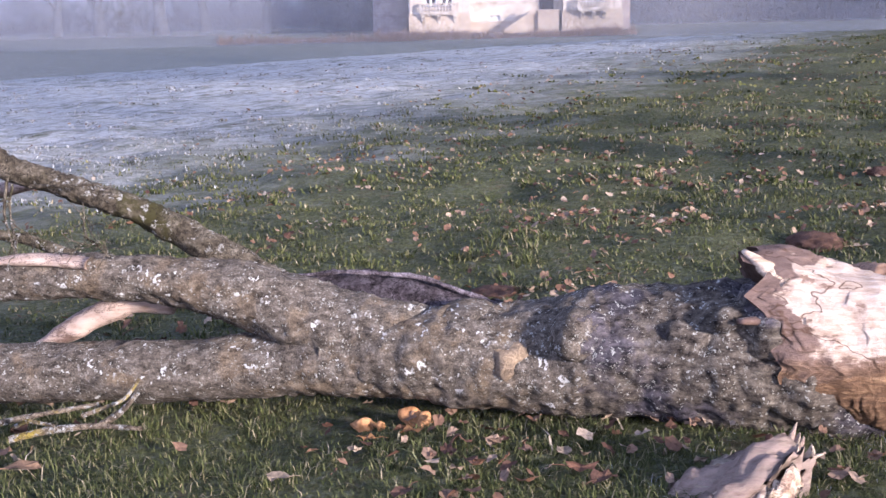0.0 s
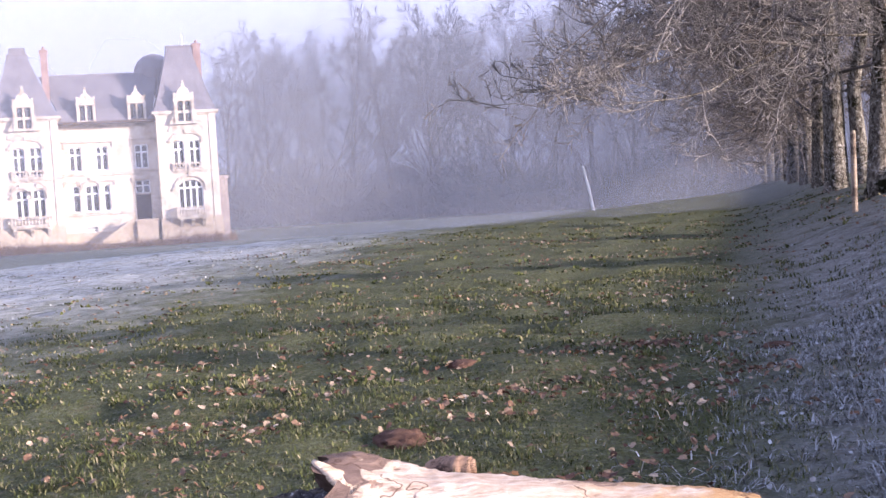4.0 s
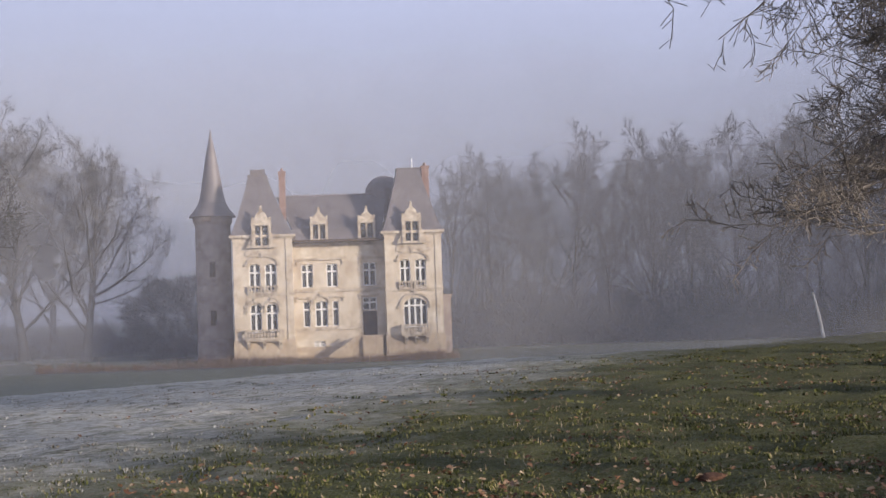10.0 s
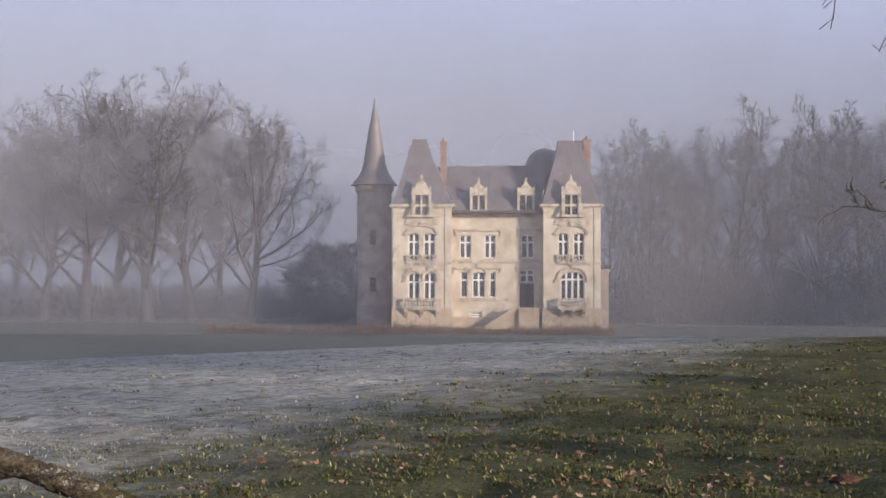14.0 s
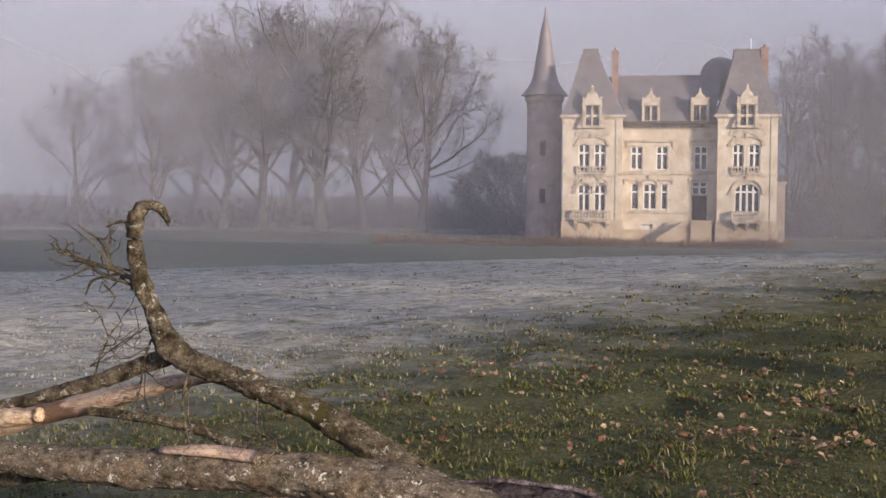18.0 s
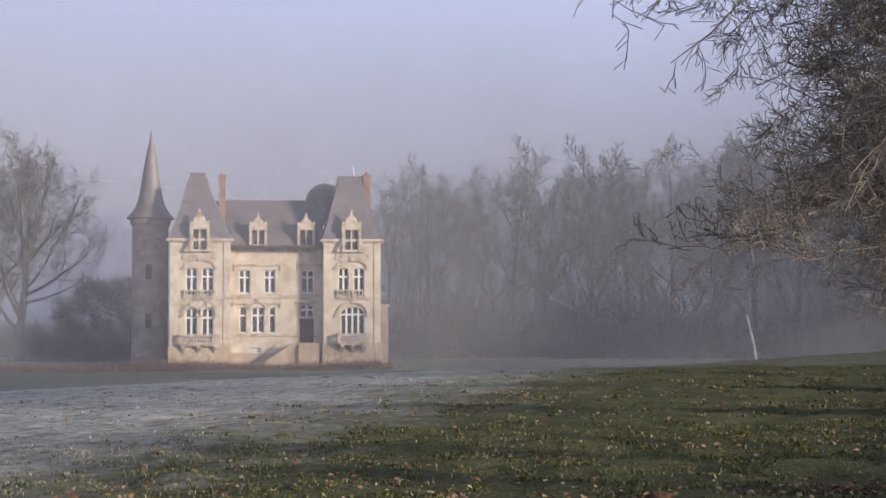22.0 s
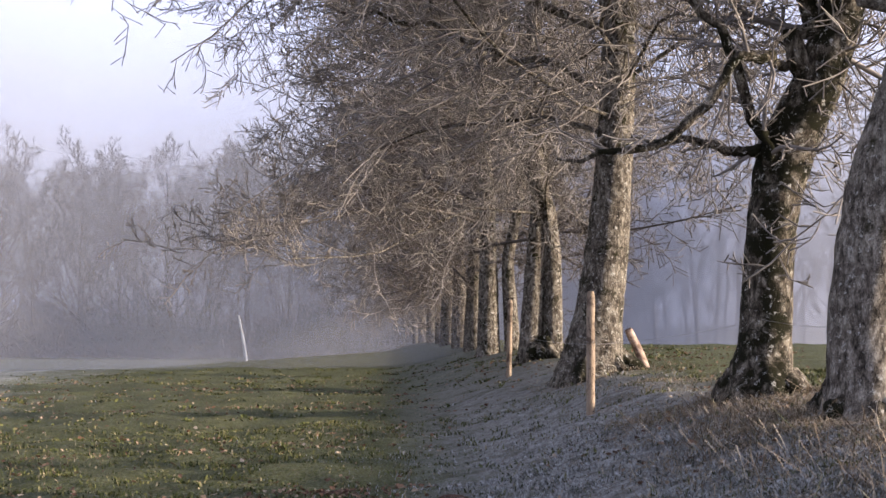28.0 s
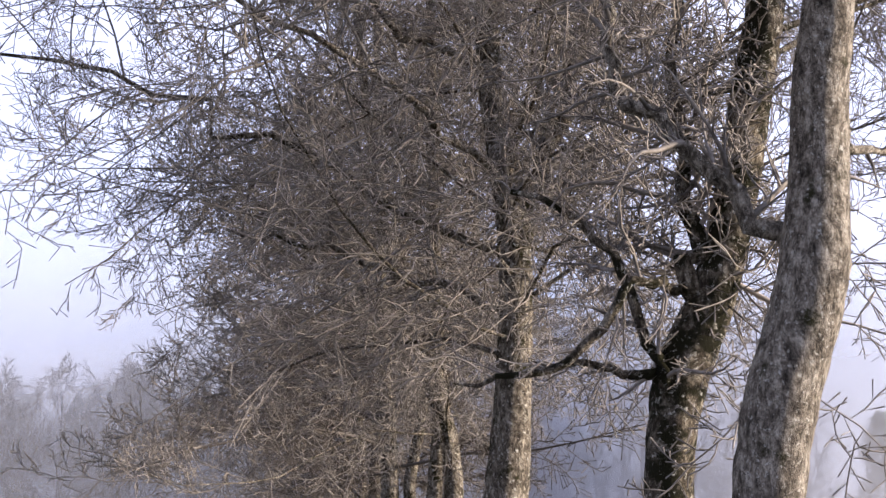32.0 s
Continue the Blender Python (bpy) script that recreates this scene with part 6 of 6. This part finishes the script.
# ---------------------------------------------------------------- fence
POST = bare_wood("pale_fence_wood", (0.29, 0.218, 0.152), (0.20, 0.14, 0.092), (0.13, 0.092, 0.064), (1, 1, 0.2), 5.0)
posts = [(8.9, 12.02, 0), (13.0, 19.89, 1)]
WIRE, wwn, wwl, wwb = material("fence_wire", 0.5, 0.9)
wwb.inputs["Base Color"].default_value = (0.35, 0.33, 0.31, 1)
for x, y, tilt in posts:
    p = thing("fence_post", "pale round wooden fence post with wire", "fence post", (x, y, land_z(x, y) + 0.03), 0, "posts of the fence")
    k = math.radians(tilt)
    v, f = tubes([smooth_line([(0, 0, -0.3), (0, 0, 0.0), (math.sin(k) * 0.7, 0, 0.7), (math.sin(k) * 1.37, 0, 1.37), (math.sin(k) * 1.375, 0, 1.385)], [0.05, 0.052, 0.05, 0.048, 0.03], 14)], 12, 0.03, np.random.default_rng(3))
    child("post", mesh_from("post", v, f, True), POST, p)
    v, f = tubes([([(-0.056, 0, 0.8), (0, -0.056, 0.8), (0.056, 0, 0.8), (0, 0.056, 0.8), (-0.056, 0, 0.8)], [0.004] * 5)], 5)
    child("wire_tie", mesh_from("wire_tie", v, f), WIRE, p)
# the wire runs from trunk to post to trunk
stays = [(6.9, 5.2, 0), (8.02, 7.1, 0), (9.02, 9.4, 0), *posts, (15.0, 22.1, 0), (18.0, 28.5, 0), (21.4, 34.6, 0)]
fence_wire = thing("fence_wire", "slack thin wire between the fence posts", "wire")
for (x0, y0, _), (x1, y1, _) in zip(stays, stays[1:]):
    pts = [(x0 + (x1 - x0) * u, y0 + (y1 - y0) * u, land_z(x0, y0) * (1 - u) + land_z(x1, y1) * u + 0.8 - 0.16 * u * (1 - u)) for u in np.linspace(0, 1, 9)]
    v, f = tubes([(pts, [0.0018] * 9)], 4)
    child("strand", mesh_from("strand", v, f), WIRE, fence_wire)
lean = thing("leaning_log", "short grey cut log leaning on the third tree", "log", (12.62, 15.83, land_z(12.62, 15.83)))
child("wood", gnarled([(0.25, 0, 0.0), (0.1, 0, 0.3), (-0.1, 0, 0.62)], [0.07, 0.07, 0.06], 12, 12, 0.08, 5.0, 51), PINKWOOD, lean)
# ---------------------------------------------------------------- grass, frost and leaves
def island_material(name, stops, rough=0.85, trans=0.0):
    """Colour by the single blade or leaf, with a little grain."""
    m, n, l, b = material(name, rough)
    c = ramp(n, l, n.new("ShaderNodeNewGeometry").outputs["Random Per Island"], stops)
    g = ramp(n, l, noisy(n, l, 60.0, 4, 0.6), [(0.3, (0.7, 0.7, 0.7)), (0.7, (1.15, 1.15, 1.15))])
    l.new(mixed(n, l, 1.0, c, g, "MULTIPLY"), b.inputs["Base Color"])
    return m


GREEN = island_material("grass_blades", [(0.0, (0.032, 0.037, 0.012)), (0.4, (0.076, 0.084, 0.025)), (0.7, (0.125, 0.126, 0.045)), (0.9, (0.18, 0.158, 0.08)), (1.0, (0.30, 0.245, 0.15))])
FROSTED = island_material("frosted_blades", [(0.0, (0.06, 0.056, 0.042)), (0.25, (0.16, 0.155, 0.135)), (0.55, (0.29, 0.285, 0.27)), (0.85, (0.42, 0.415, 0.40)), (1.0, (0.22, 0.17, 0.12))])
STRAW = island_material("dead_grass_blades", [(0.0, (0.12, 0.085, 0.05)), (0.5, (0.29, 0.215, 0.14)), (0.85, (0.46, 0.38, 0.28)), (1.0, (0.10, 0.11, 0.04))])
LEAVES = island_material("fallen_leaf_skins", [(0.0, (0.07, 0.036, 0.024)), (0.4, (0.16, 0.088, 0.052)), (0.68, (0.205, 0.132, 0.085)), (0.88, (0.29, 0.21, 0.14)), (1.0, (0.40, 0.32, 0.23))], 0.7)
SOIL = surface("molehill_soil", (0.065, 0.035, 0.024), (0.16, 0.09, 0.06), 9.0, 60.0, 0.95, 1.0)


def wave(x, y, seed):
    """A smooth random field between about -1 and 1."""
    r = np.random.default_rng(seed)
    out = np.zeros_like(x)
    for k in (0.35, 0.6, 0.9, 1.5, 2.4):
        for _ in range(3):
            t = r.uniform(0, 2 * np.pi)
            out += np.sin(k * (x * np.cos(t) + y * np.sin(t)) * 2 + r.uniform(0, 6.28)) / 6
    return out


def frosty(x, y):
    s = bank_side(x, y)
    w = wave(x, y, 4)
    low = 0.30 * y - 0.62 * x + w * 1.8
    bank = (s > -3.4 + 0.5 * w) & (s < -0.4 + 0.7 * w) & (y < 17 + 4 * w)
    return (low > 5.6) | bank


def sector(rng, count, r0, r1, a0, a1):
    r = np.sqrt(rng.uniform(r0 * r0, r1 * r1, count))
    a = np.radians(rng.uniform(a0, a1, count))
    return r * np.sin(a), r * np.cos(a)


def rough_land(x, y):
    return land(x, y) + relief(x, y)


def tufted(rng, x, y, share, spread):
    """Gathers blades into tufts: their places, the way each leans and its tuft's vigour."""
    n = len(x)
    m = max(1, int(n * share))
    own = rng.integers(0, m, n)
    dx, dy = rng.normal(0, 1, n) * spread, rng.normal(0, 1, n) * spread
    return x[own] + dx, y[own] + dy, np.arctan2(dy, dx) + rng.normal(0, 0.7, n), rng.uniform(0.55, 1.5, m)[own]


def blades(rng, x, y, height, width, bend, lean=None):
    """Bent blades: three triangles each. lean: the way each one leans."""
    n = len(x)
    z = rough_land(x, y) - 0.012
    t = rng.uniform(0, 2 * np.pi, n) if lean is None else lean
    h = height * rng.uniform(0.5, 1.25, n)
    w = width * rng.uniform(0.7, 1.3, n)
    bx, by = np.cos(t), np.sin(t)
    px, py = -by * w / 2, bx * w / 2
    o = h * bend * rng.uniform(0.2, 1.3, n)
    base = np.stack([x, y, z], -1)
    side = np.stack([px, py, 0 * px], -1)
    mid = base + np.stack([bx * o * 0.35, by * o * 0.35, h * 0.62], -1)
    tip = base + np.stack([bx * o, by * o, h * np.clip(1 - 0.25 * o / np.maximum(h, 1e-6), 0.2, 1)], -1)
    v = np.stack([base - side, base + side, mid + side * 0.7, mid - side * 0.7, tip], 1).reshape(-1, 3)
    k = np.arange(n)[:, None] * 5
    f = np.stack([np.concatenate([k, k + 1, k + 2], 1), np.concatenate([k, k + 2, k + 3], 1), np.concatenate([k + 3, k + 2, k + 4], 1)], 1).reshape(-1, 3)
    return v, f


def stuff(name, label, category, vf, mat):
    off, vs, fs = 0, [], []
    for v, f in vf:
        vs.append(v)
        fs.append(f + off)
        off += len(v)
    me = mesh_from(name, np.concatenate(vs), np.concatenate(fs), False)
    me.materials.append(mat)
    return tagged(new(name, me), label, category, kind="stuff")


rng = np.random.default_rng(77)
green, white = [], []
for count, r0, r1, a0, a1, h, w, bend in ((85000, 3.3, 6.0, -27, 44, 0.044, 0.0048, 1.5), (75000, 6.0, 10.5, -27, 50, 0.040, 0.009, 1.5), (60000, 10.5, 19, -27, 50, 0.046, 0.018, 1.3), (22000, 19, 40, -27, 42, 0.045, 0.05, 1.3)):
    x, y = sector(rng, count, r0, r1, a0, a1)
    x, y, way, vigour = tufted(rng, x, y, 0.07, 0.014 * r0 ** 0.6)
    k = wave(x * 3, y * 3, 9)
    h = h * (1 + 0.4 * k) * vigour
    fr = frosty(x + rng.normal(0, 0.8, count), y + rng.normal(0, 1.6, count))
    keep = rng.uniform(0, 1, count) < 0.92 + 0.4 * k
    for lst, sel, fine in ((green, keep & ~fr, 1.0), (white, keep & fr, 0.6)):
        lst.append(blades(rng, x[sel], y[sel], h[sel] * (0.8 if fine < 1 else 1), w * fine, bend, way[sel]))
x, y = sector(rng, 150000, 3.2, 15, 22, 62)
s_ = bank_side(x, y)
sel = (rng.uniform(0, 1, 150000) < np.clip((14.5 - np.hypot(x, y)) / 7, 0, 1)) & (s_ > -3.5 + rng.normal(0, 0.4, 150000)) & (s_ < 0.3) & (wave(x * 2.5, y * 2.5, 31) + 0.8 * wave(x * 9, y * 9, 32) > -0.15)
white.append(blades(rng, x[sel], y[sel], 0.075 * (1 + 0.5 * wave(x[sel] * 6, y[sel] * 6, 33)), 0.0085, 1.9))
stuff("grass", "short green winter meadow grass", "grass", green, GREEN)
stuff("frosted_grass", "short grass white with hoar frost", "grass", white, FROSTED)

# rough dead grass round the feet of the nearest trees and along the bank
tufts = []
for cx, cy, sx, count, h in ((8.15, 7.3, 0.75, 1500, 0.22), (9.15, 9.5, 0.75, 1500, 0.24), (7.3, 7.6, 0.8, 900, 0.2), (8.3, 8.4, 0.7, 900, 0.22), (12.0, 15.9, 0.8, 700, 0.2), (10.6, 12.6, 0.8, 500, 0.16), (6.3, 6.6, 0.9, 700, 0.16)):
    x, y = cx + rng.normal(0, sx, count) * 0.7, cy + rng.normal(0, sx, count) * 0.7
    tufts.append(blades(rng, x, y, np.full(count, h * 0.6), 0.008, 3.2))
x, y = sector(rng, 9000, 4, 30, -20, 45)
sel = (wave(x, y, 15) > 0.25) & ~frosty(x, y)
tufts.append(blades(rng, x[sel], y[sel], np.full(sel.sum(), 0.085), 0.008, 1.4))
# tangled frosted straw on the near bank
x, y = sector(rng, 30000, 4.5, 13.5, 28, 60)
s_ = bank_side(x, y)
k = wave(x * 2.2, y * 2.2, 41)
sel = (s_ > -1.9 + 0.5 * k) & (s_ < 1.3) & (k > -0.1)
tufts.append(blades(rng, x[sel], y[sel], 0.10 * (1 + 0.5 * k[sel]), 0.007, 3.4))
x, y = sector(rng, 1500, 4.5, 12.5, 30, 60)
s_ = bank_side(x, y)
sel = (s_ > -1.7) & (s_ < 1.0)
tufts.append(blades(rng, x[sel], y[sel], np.full(sel.sum(), 0.30), 0.007, 2.6))
stuff("dead_grass", "tangled straw-coloured dead grass", "grass", tufts, STRAW)


def leaf_shape(rng, lobes=5):
    """A curled lobed leaf as a fan of triangles about its midrib."""
    t = np.linspace(0, 2 * np.pi, 13)[:-1]
    r = 0.5 * (0.8 + 0.10 * np.cos(t * lobes) + 0.07 * rng.standard_normal(12))
    x, y = r * np.cos(t) * 1.0, r * np.sin(t) * 0.72
    z = rng.uniform(0.1, 0.55) * (y ** 2) * 2 + rng.uniform(-0.4, 0.5) * x ** 2 + 0.05 * rng.standard_normal(12)
    v = np.vstack([[0, 0, 0], np.stack([x, y, z], -1)])
    f = np.array([[0, 1 + i, 1 + (i + 1) % 12] for i in range(12)])
    return v, f


shapes = [leaf_shape(rng) for _ in range(14)]


def leaves_at(x, y, z, size):
    """All the leaves at once, each turned and tilted at random."""
    vf = []
    for k, (v, f) in enumerate(shapes):
        i = np.arange(k, len(x), len(shapes))
        m = len(i)
        a, b, c = rng.uniform(-0.7, 0.7, m), rng.uniform(-0.7, 0.7, m), rng.uniform(0, 6.28, m)
        p = np.broadcast_to(v, (m, *v.shape)) * size[i][:, None, None]
        p = np.stack([p[..., 0] * np.cos(a)[:, None] + p[..., 2] * np.sin(a)[:, None], p[..., 1], p[..., 2] * np.cos(a)[:, None] - p[..., 0] * np.sin(a)[:, None]], -1)
        p = np.stack([p[..., 0], p[..., 1] * np.cos(b)[:, None] - p[..., 2] * np.sin(b)[:, None], p[..., 1] * np.sin(b)[:, None] + p[..., 2] * np.cos(b)[:, None]], -1)
        p = np.stack([p[..., 0] * np.cos(c)[:, None] - p[..., 1] * np.sin(c)[:, None], p[..., 0] * np.sin(c)[:, None] + p[..., 1] * np.cos(c)[:, None], p[..., 2]], -1)
        p = p + np.stack([x[i], y[i], z[i] + 0.04], -1)[:, None, :]
        vf.append((p.reshape(-1, 3), (f[None] + (np.arange(m) * len(v))[:, None, None]).reshape(-1, 3)))
    return vf


x, y = sector(rng, 80000, 3.6, 34, -24, 46)
dens = np.clip(0.16 + 1.0 * wave(x * 1.6, y * 1.6, 21) + 0.5 * wave(x * 6, y * 6, 22), 0.02, 1) * np.where(frosty(x, y), 0.22, 1.0) * np.clip(1.9 - np.hypot(x, y) / 9, 0.16, 1.4)
dens *= np.clip(0.4 + (x / np.maximum(y, 1) + 0.35) * 1.4, 0.15, 1.3)
sel = rng.uniform(0, 1, 80000) < dens
x, y = x[sel], y[sel]
z = rough_land(x, y)
vf = leaves_at(x, y, z, rng.uniform(0.042, 0.084, len(x)))
stuff("fallen_leaves", "curled brown and tan fallen leaves on the grass", "leaves", vf, LEAVES)

# curled leaves white with frost on the near bank
x, y = sector(rng, 9000, 3.6, 15, 18, 60)
s_ = bank_side(x, y)
sel = (s_ > -3.6 + rng.normal(0, 0.3, 9000)) & (s_ < 0.6) & (rng.uniform(0, 1, 9000) < 1.15 - np.hypot(x, y) / 16)
x, y = x[sel], y[sel]
stuff("frosted_leaves", "curled fallen leaves white with hoar frost", "leaves", leaves_at(x, y, rough_land(x, y), rng.uniform(0.025, 0.05, len(x))), FROSTED)

# leaves that lie singly round the trunk
leaf_meshes = []
for i in range(6):
    v, f = shapes[i]
    me = mesh_from("blade", v * 0.1, f)
    me.materials.append(surface("fallen_leaf_%s" % "abcdef"[i], tuple(q * 0.3 for q in ((0.42, 0.26, 0.16), (0.30, 0.15, 0.09), (0.5, 0.38, 0.26), (0.22, 0.12, 0.08), (0.48, 0.25, 0.1), (0.36, 0.22, 0.14))[i]), ((0.26, 0.16, 0.09), (0.17, 0.085, 0.05), (0.34, 0.25, 0.16), (0.13, 0.07, 0.045), (0.28, 0.14, 0.06), (0.21, 0.125, 0.08))[i], 30, 120, 0.7, 0.3))
    leaf_meshes.append(me)
for i, (x, y, k, s) in enumerate(((-0.62, 4.25, 2, 1.0), (-0.2, 4.12, 3, 1.1), (-0.05, 4.1, 0, 1.0), (0.38, 4.3, 1, 1.2), (0.45, 4.22, 3, 1.3), (0.33, 4.42, 2, 0.9), (-0.36, 4.62, 4, 1.0), (-0.2, 4.66, 4, 1.2), (-0.4, 4.5, 2, 0.6), (0.1, 4.52, 0, 0.7),
                                  (-1.55, 4.45, 0, 1.6), (-1.7, 4.62, 5, 1.4), (0.2, 4.45, 5, 0.7), (1.35, 4.3, 4, 0.8), (1.5, 4.38, 2, 0.7), (0.02, 4.35, 3, 0.8), (2.2, 7.6, 2, 1.3), (1.4, 6.6, 0, 1.2), (1.7, 6.5, 5, 1.2), (2.5, 6.3, 1, 1.4), (2.7, 6.2, 3, 1.5), (3.0, 6.4, 0, 1.3), (2.3, 6.6, 4, 1.2), (-0.3, 6.8, 2, 1.1))):
    t = thing("fallen_leaf", "curled brown fallen leaf lying on the grass", "leaf", (x, y, land_z(x, y) + 0.045), 57 * i, "leaves round the trunk")
    t.scale = (s, s, s)
    child("blade", leaf_meshes[k], None, t)
    v, f = tubes([([(0.03, 0, 0), (0.055, 0.004, 0.006), (0.08, 0.002, 0.004)], [0.0015, 0.0015, 0.001])], 4)
    child("stalk", mesh_from("stalk", v, f), leaf_meshes[k].materials[0], t)

# molehills
for i, (x, y, r, h) in enumerate(((2.04, 7.95, 0.18, 0.075), (3.2, 10.6, 0.13, 0.04), (4.9, 10.3, 0.14, 0.045), (0.1, 7.2, 0.15, 0.045), (5.6, 9.6, 0.13, 0.04))):
    t = thing("molehill", "small brown molehill of crumbly earth", "molehill", (x, y, land_z(x, y)), 40 * i, "molehills in the meadow")
    bm = bmesh.new()
    bmesh.ops.create_icosphere(bm, subdivisions=4, radius=1.0)
    for q in bm.verts:
        k = 1 + 0.22 * noise.fractal(q.co * 2.5 + Vector((i * 5.0, 0, 0)), 0.8, 2.0, 4)
        q.co = Vector((q.co.x * r * k, q.co.y * r * k, q.co.z * h * k))
    part("soil", bm, SOIL, t, smooth=True)

# ---------------------------------------------------------------- mist
def mist(radius, az0, az1, z0, z1, low, clear0, clear1, label):
    """A bank of mist: a thin veil, densest at the ground, clear above z1; it thins out from the bearing clear0 to clear1 (degrees)."""
    m, n, l, b = material("mist_veil", 1.0)
    b.inputs["Base Color"].default_value = (0.30, 0.30, 0.325, 1)
    back = n.new("ShaderNodeBsdfTranslucent")
    back.inputs["Color"].default_value = (0.28, 0.28, 0.30, 1)
    # droplets scatter light the same way whichever side it comes from
    for node, sign in ((b, 1), (back, -1)):
        way = n.new("ShaderNodeCombineXYZ")
        for k, val in enumerate((0.25, -0.35, 0.9)):
            way.inputs[k].default_value = val * sign
        l.new(way.outputs[0], node.inputs["Normal"])
    both, thin, clear = n.new("ShaderNodeAddShader"), n.new("ShaderNodeMixShader"), n.new("ShaderNodeBsdfTransparent")
    l.new(b.outputs[0], both.inputs[0])
    l.new(back.outputs[0], both.inputs[1])
    sep = n.new("ShaderNodeSeparateXYZ")
    l.new(n.new("ShaderNodeNewGeometry").outputs["Position"], sep.inputs[0])

    def ranged(value, a0, a1, b0, b1, soft=True):
        r = n.new("ShaderNodeMapRange")
        r.interpolation_type = "SMOOTHSTEP" if soft else "LINEAR"
        for k, val in enumerate((a0, a1, b0, b1)):
            r.inputs[k + 1].default_value = val
        l.new(value, r.inputs[0])
        return r.outputs[0]

    def times(p, q):
        k = n.new("ShaderNodeMath")
        k.operation = "MULTIPLY"
        l.new(p, k.inputs[0])
        l.new(q, k.inputs[1])
        return k.outputs[0]

    bearing = n.new("ShaderNodeMath")
    bearing.operation = "DIVIDE"
    l.new(sep.outputs[0], bearing.inputs[0])
    l.new(sep.outputs[1], bearing.inputs[1])
    dense = times(ranged(sep.outputs[2], z0, z1, low, 0.0), ranged(noisy(n, l, 0.05, 3, 0.5), 0.3, 0.7, 0.75, 1.15, False))
    dense = times(dense, ranged(bearing.outputs[0], math.tan(radians(clear0)), math.tan(radians(clear1)), 1.0, 0.2))
    l.new(dense, thin.inputs[0])
    l.new(clear.outputs[0], thin.inputs[1])
    l.new(both.outputs[0], thin.inputs[2])
    l.new(thin.outputs[0], n["Material Output"].inputs["Surface"])
    a = np.radians(np.linspace(az0, az1, 61))
    x, y = radius * np.sin(a), radius * np.cos(a)
    v = np.concatenate([np.stack([x, y, np.full_like(x, z)], -1) for z in (-5.0, z1 + 0.5)])
    k = np.arange(60)
    me = mesh_from("mist", v, np.stack([k, k + 1, k + 62, k + 61], -1), True)
    me.materials.append(m)
    tagged(new("mist", me), label, "mist", kind="stuff")


mist(41, 4, 66, 0.0, 11, 0.24, 20, 7, "thin pale morning mist along the avenue")
mist(60, -42, 66, -2.0, 12, 0.15, 54, 60, "thin pale morning mist over the meadow")
mist(70, 24, 66, 4.0, 24, 0.64, 35, 27, "pale morning mist across the field")
mist(97, -42, 66, 8.0, 40, 0.23, 52, 60, "pale morning mist before the house")
for radius, low in ((123.0, 0.34), (138.5, 0.38), (153.0, 0.42)):
    mist(radius, -42, 66, 13.0, 42, low, 48, 58, "deep morning mist between the far trees")
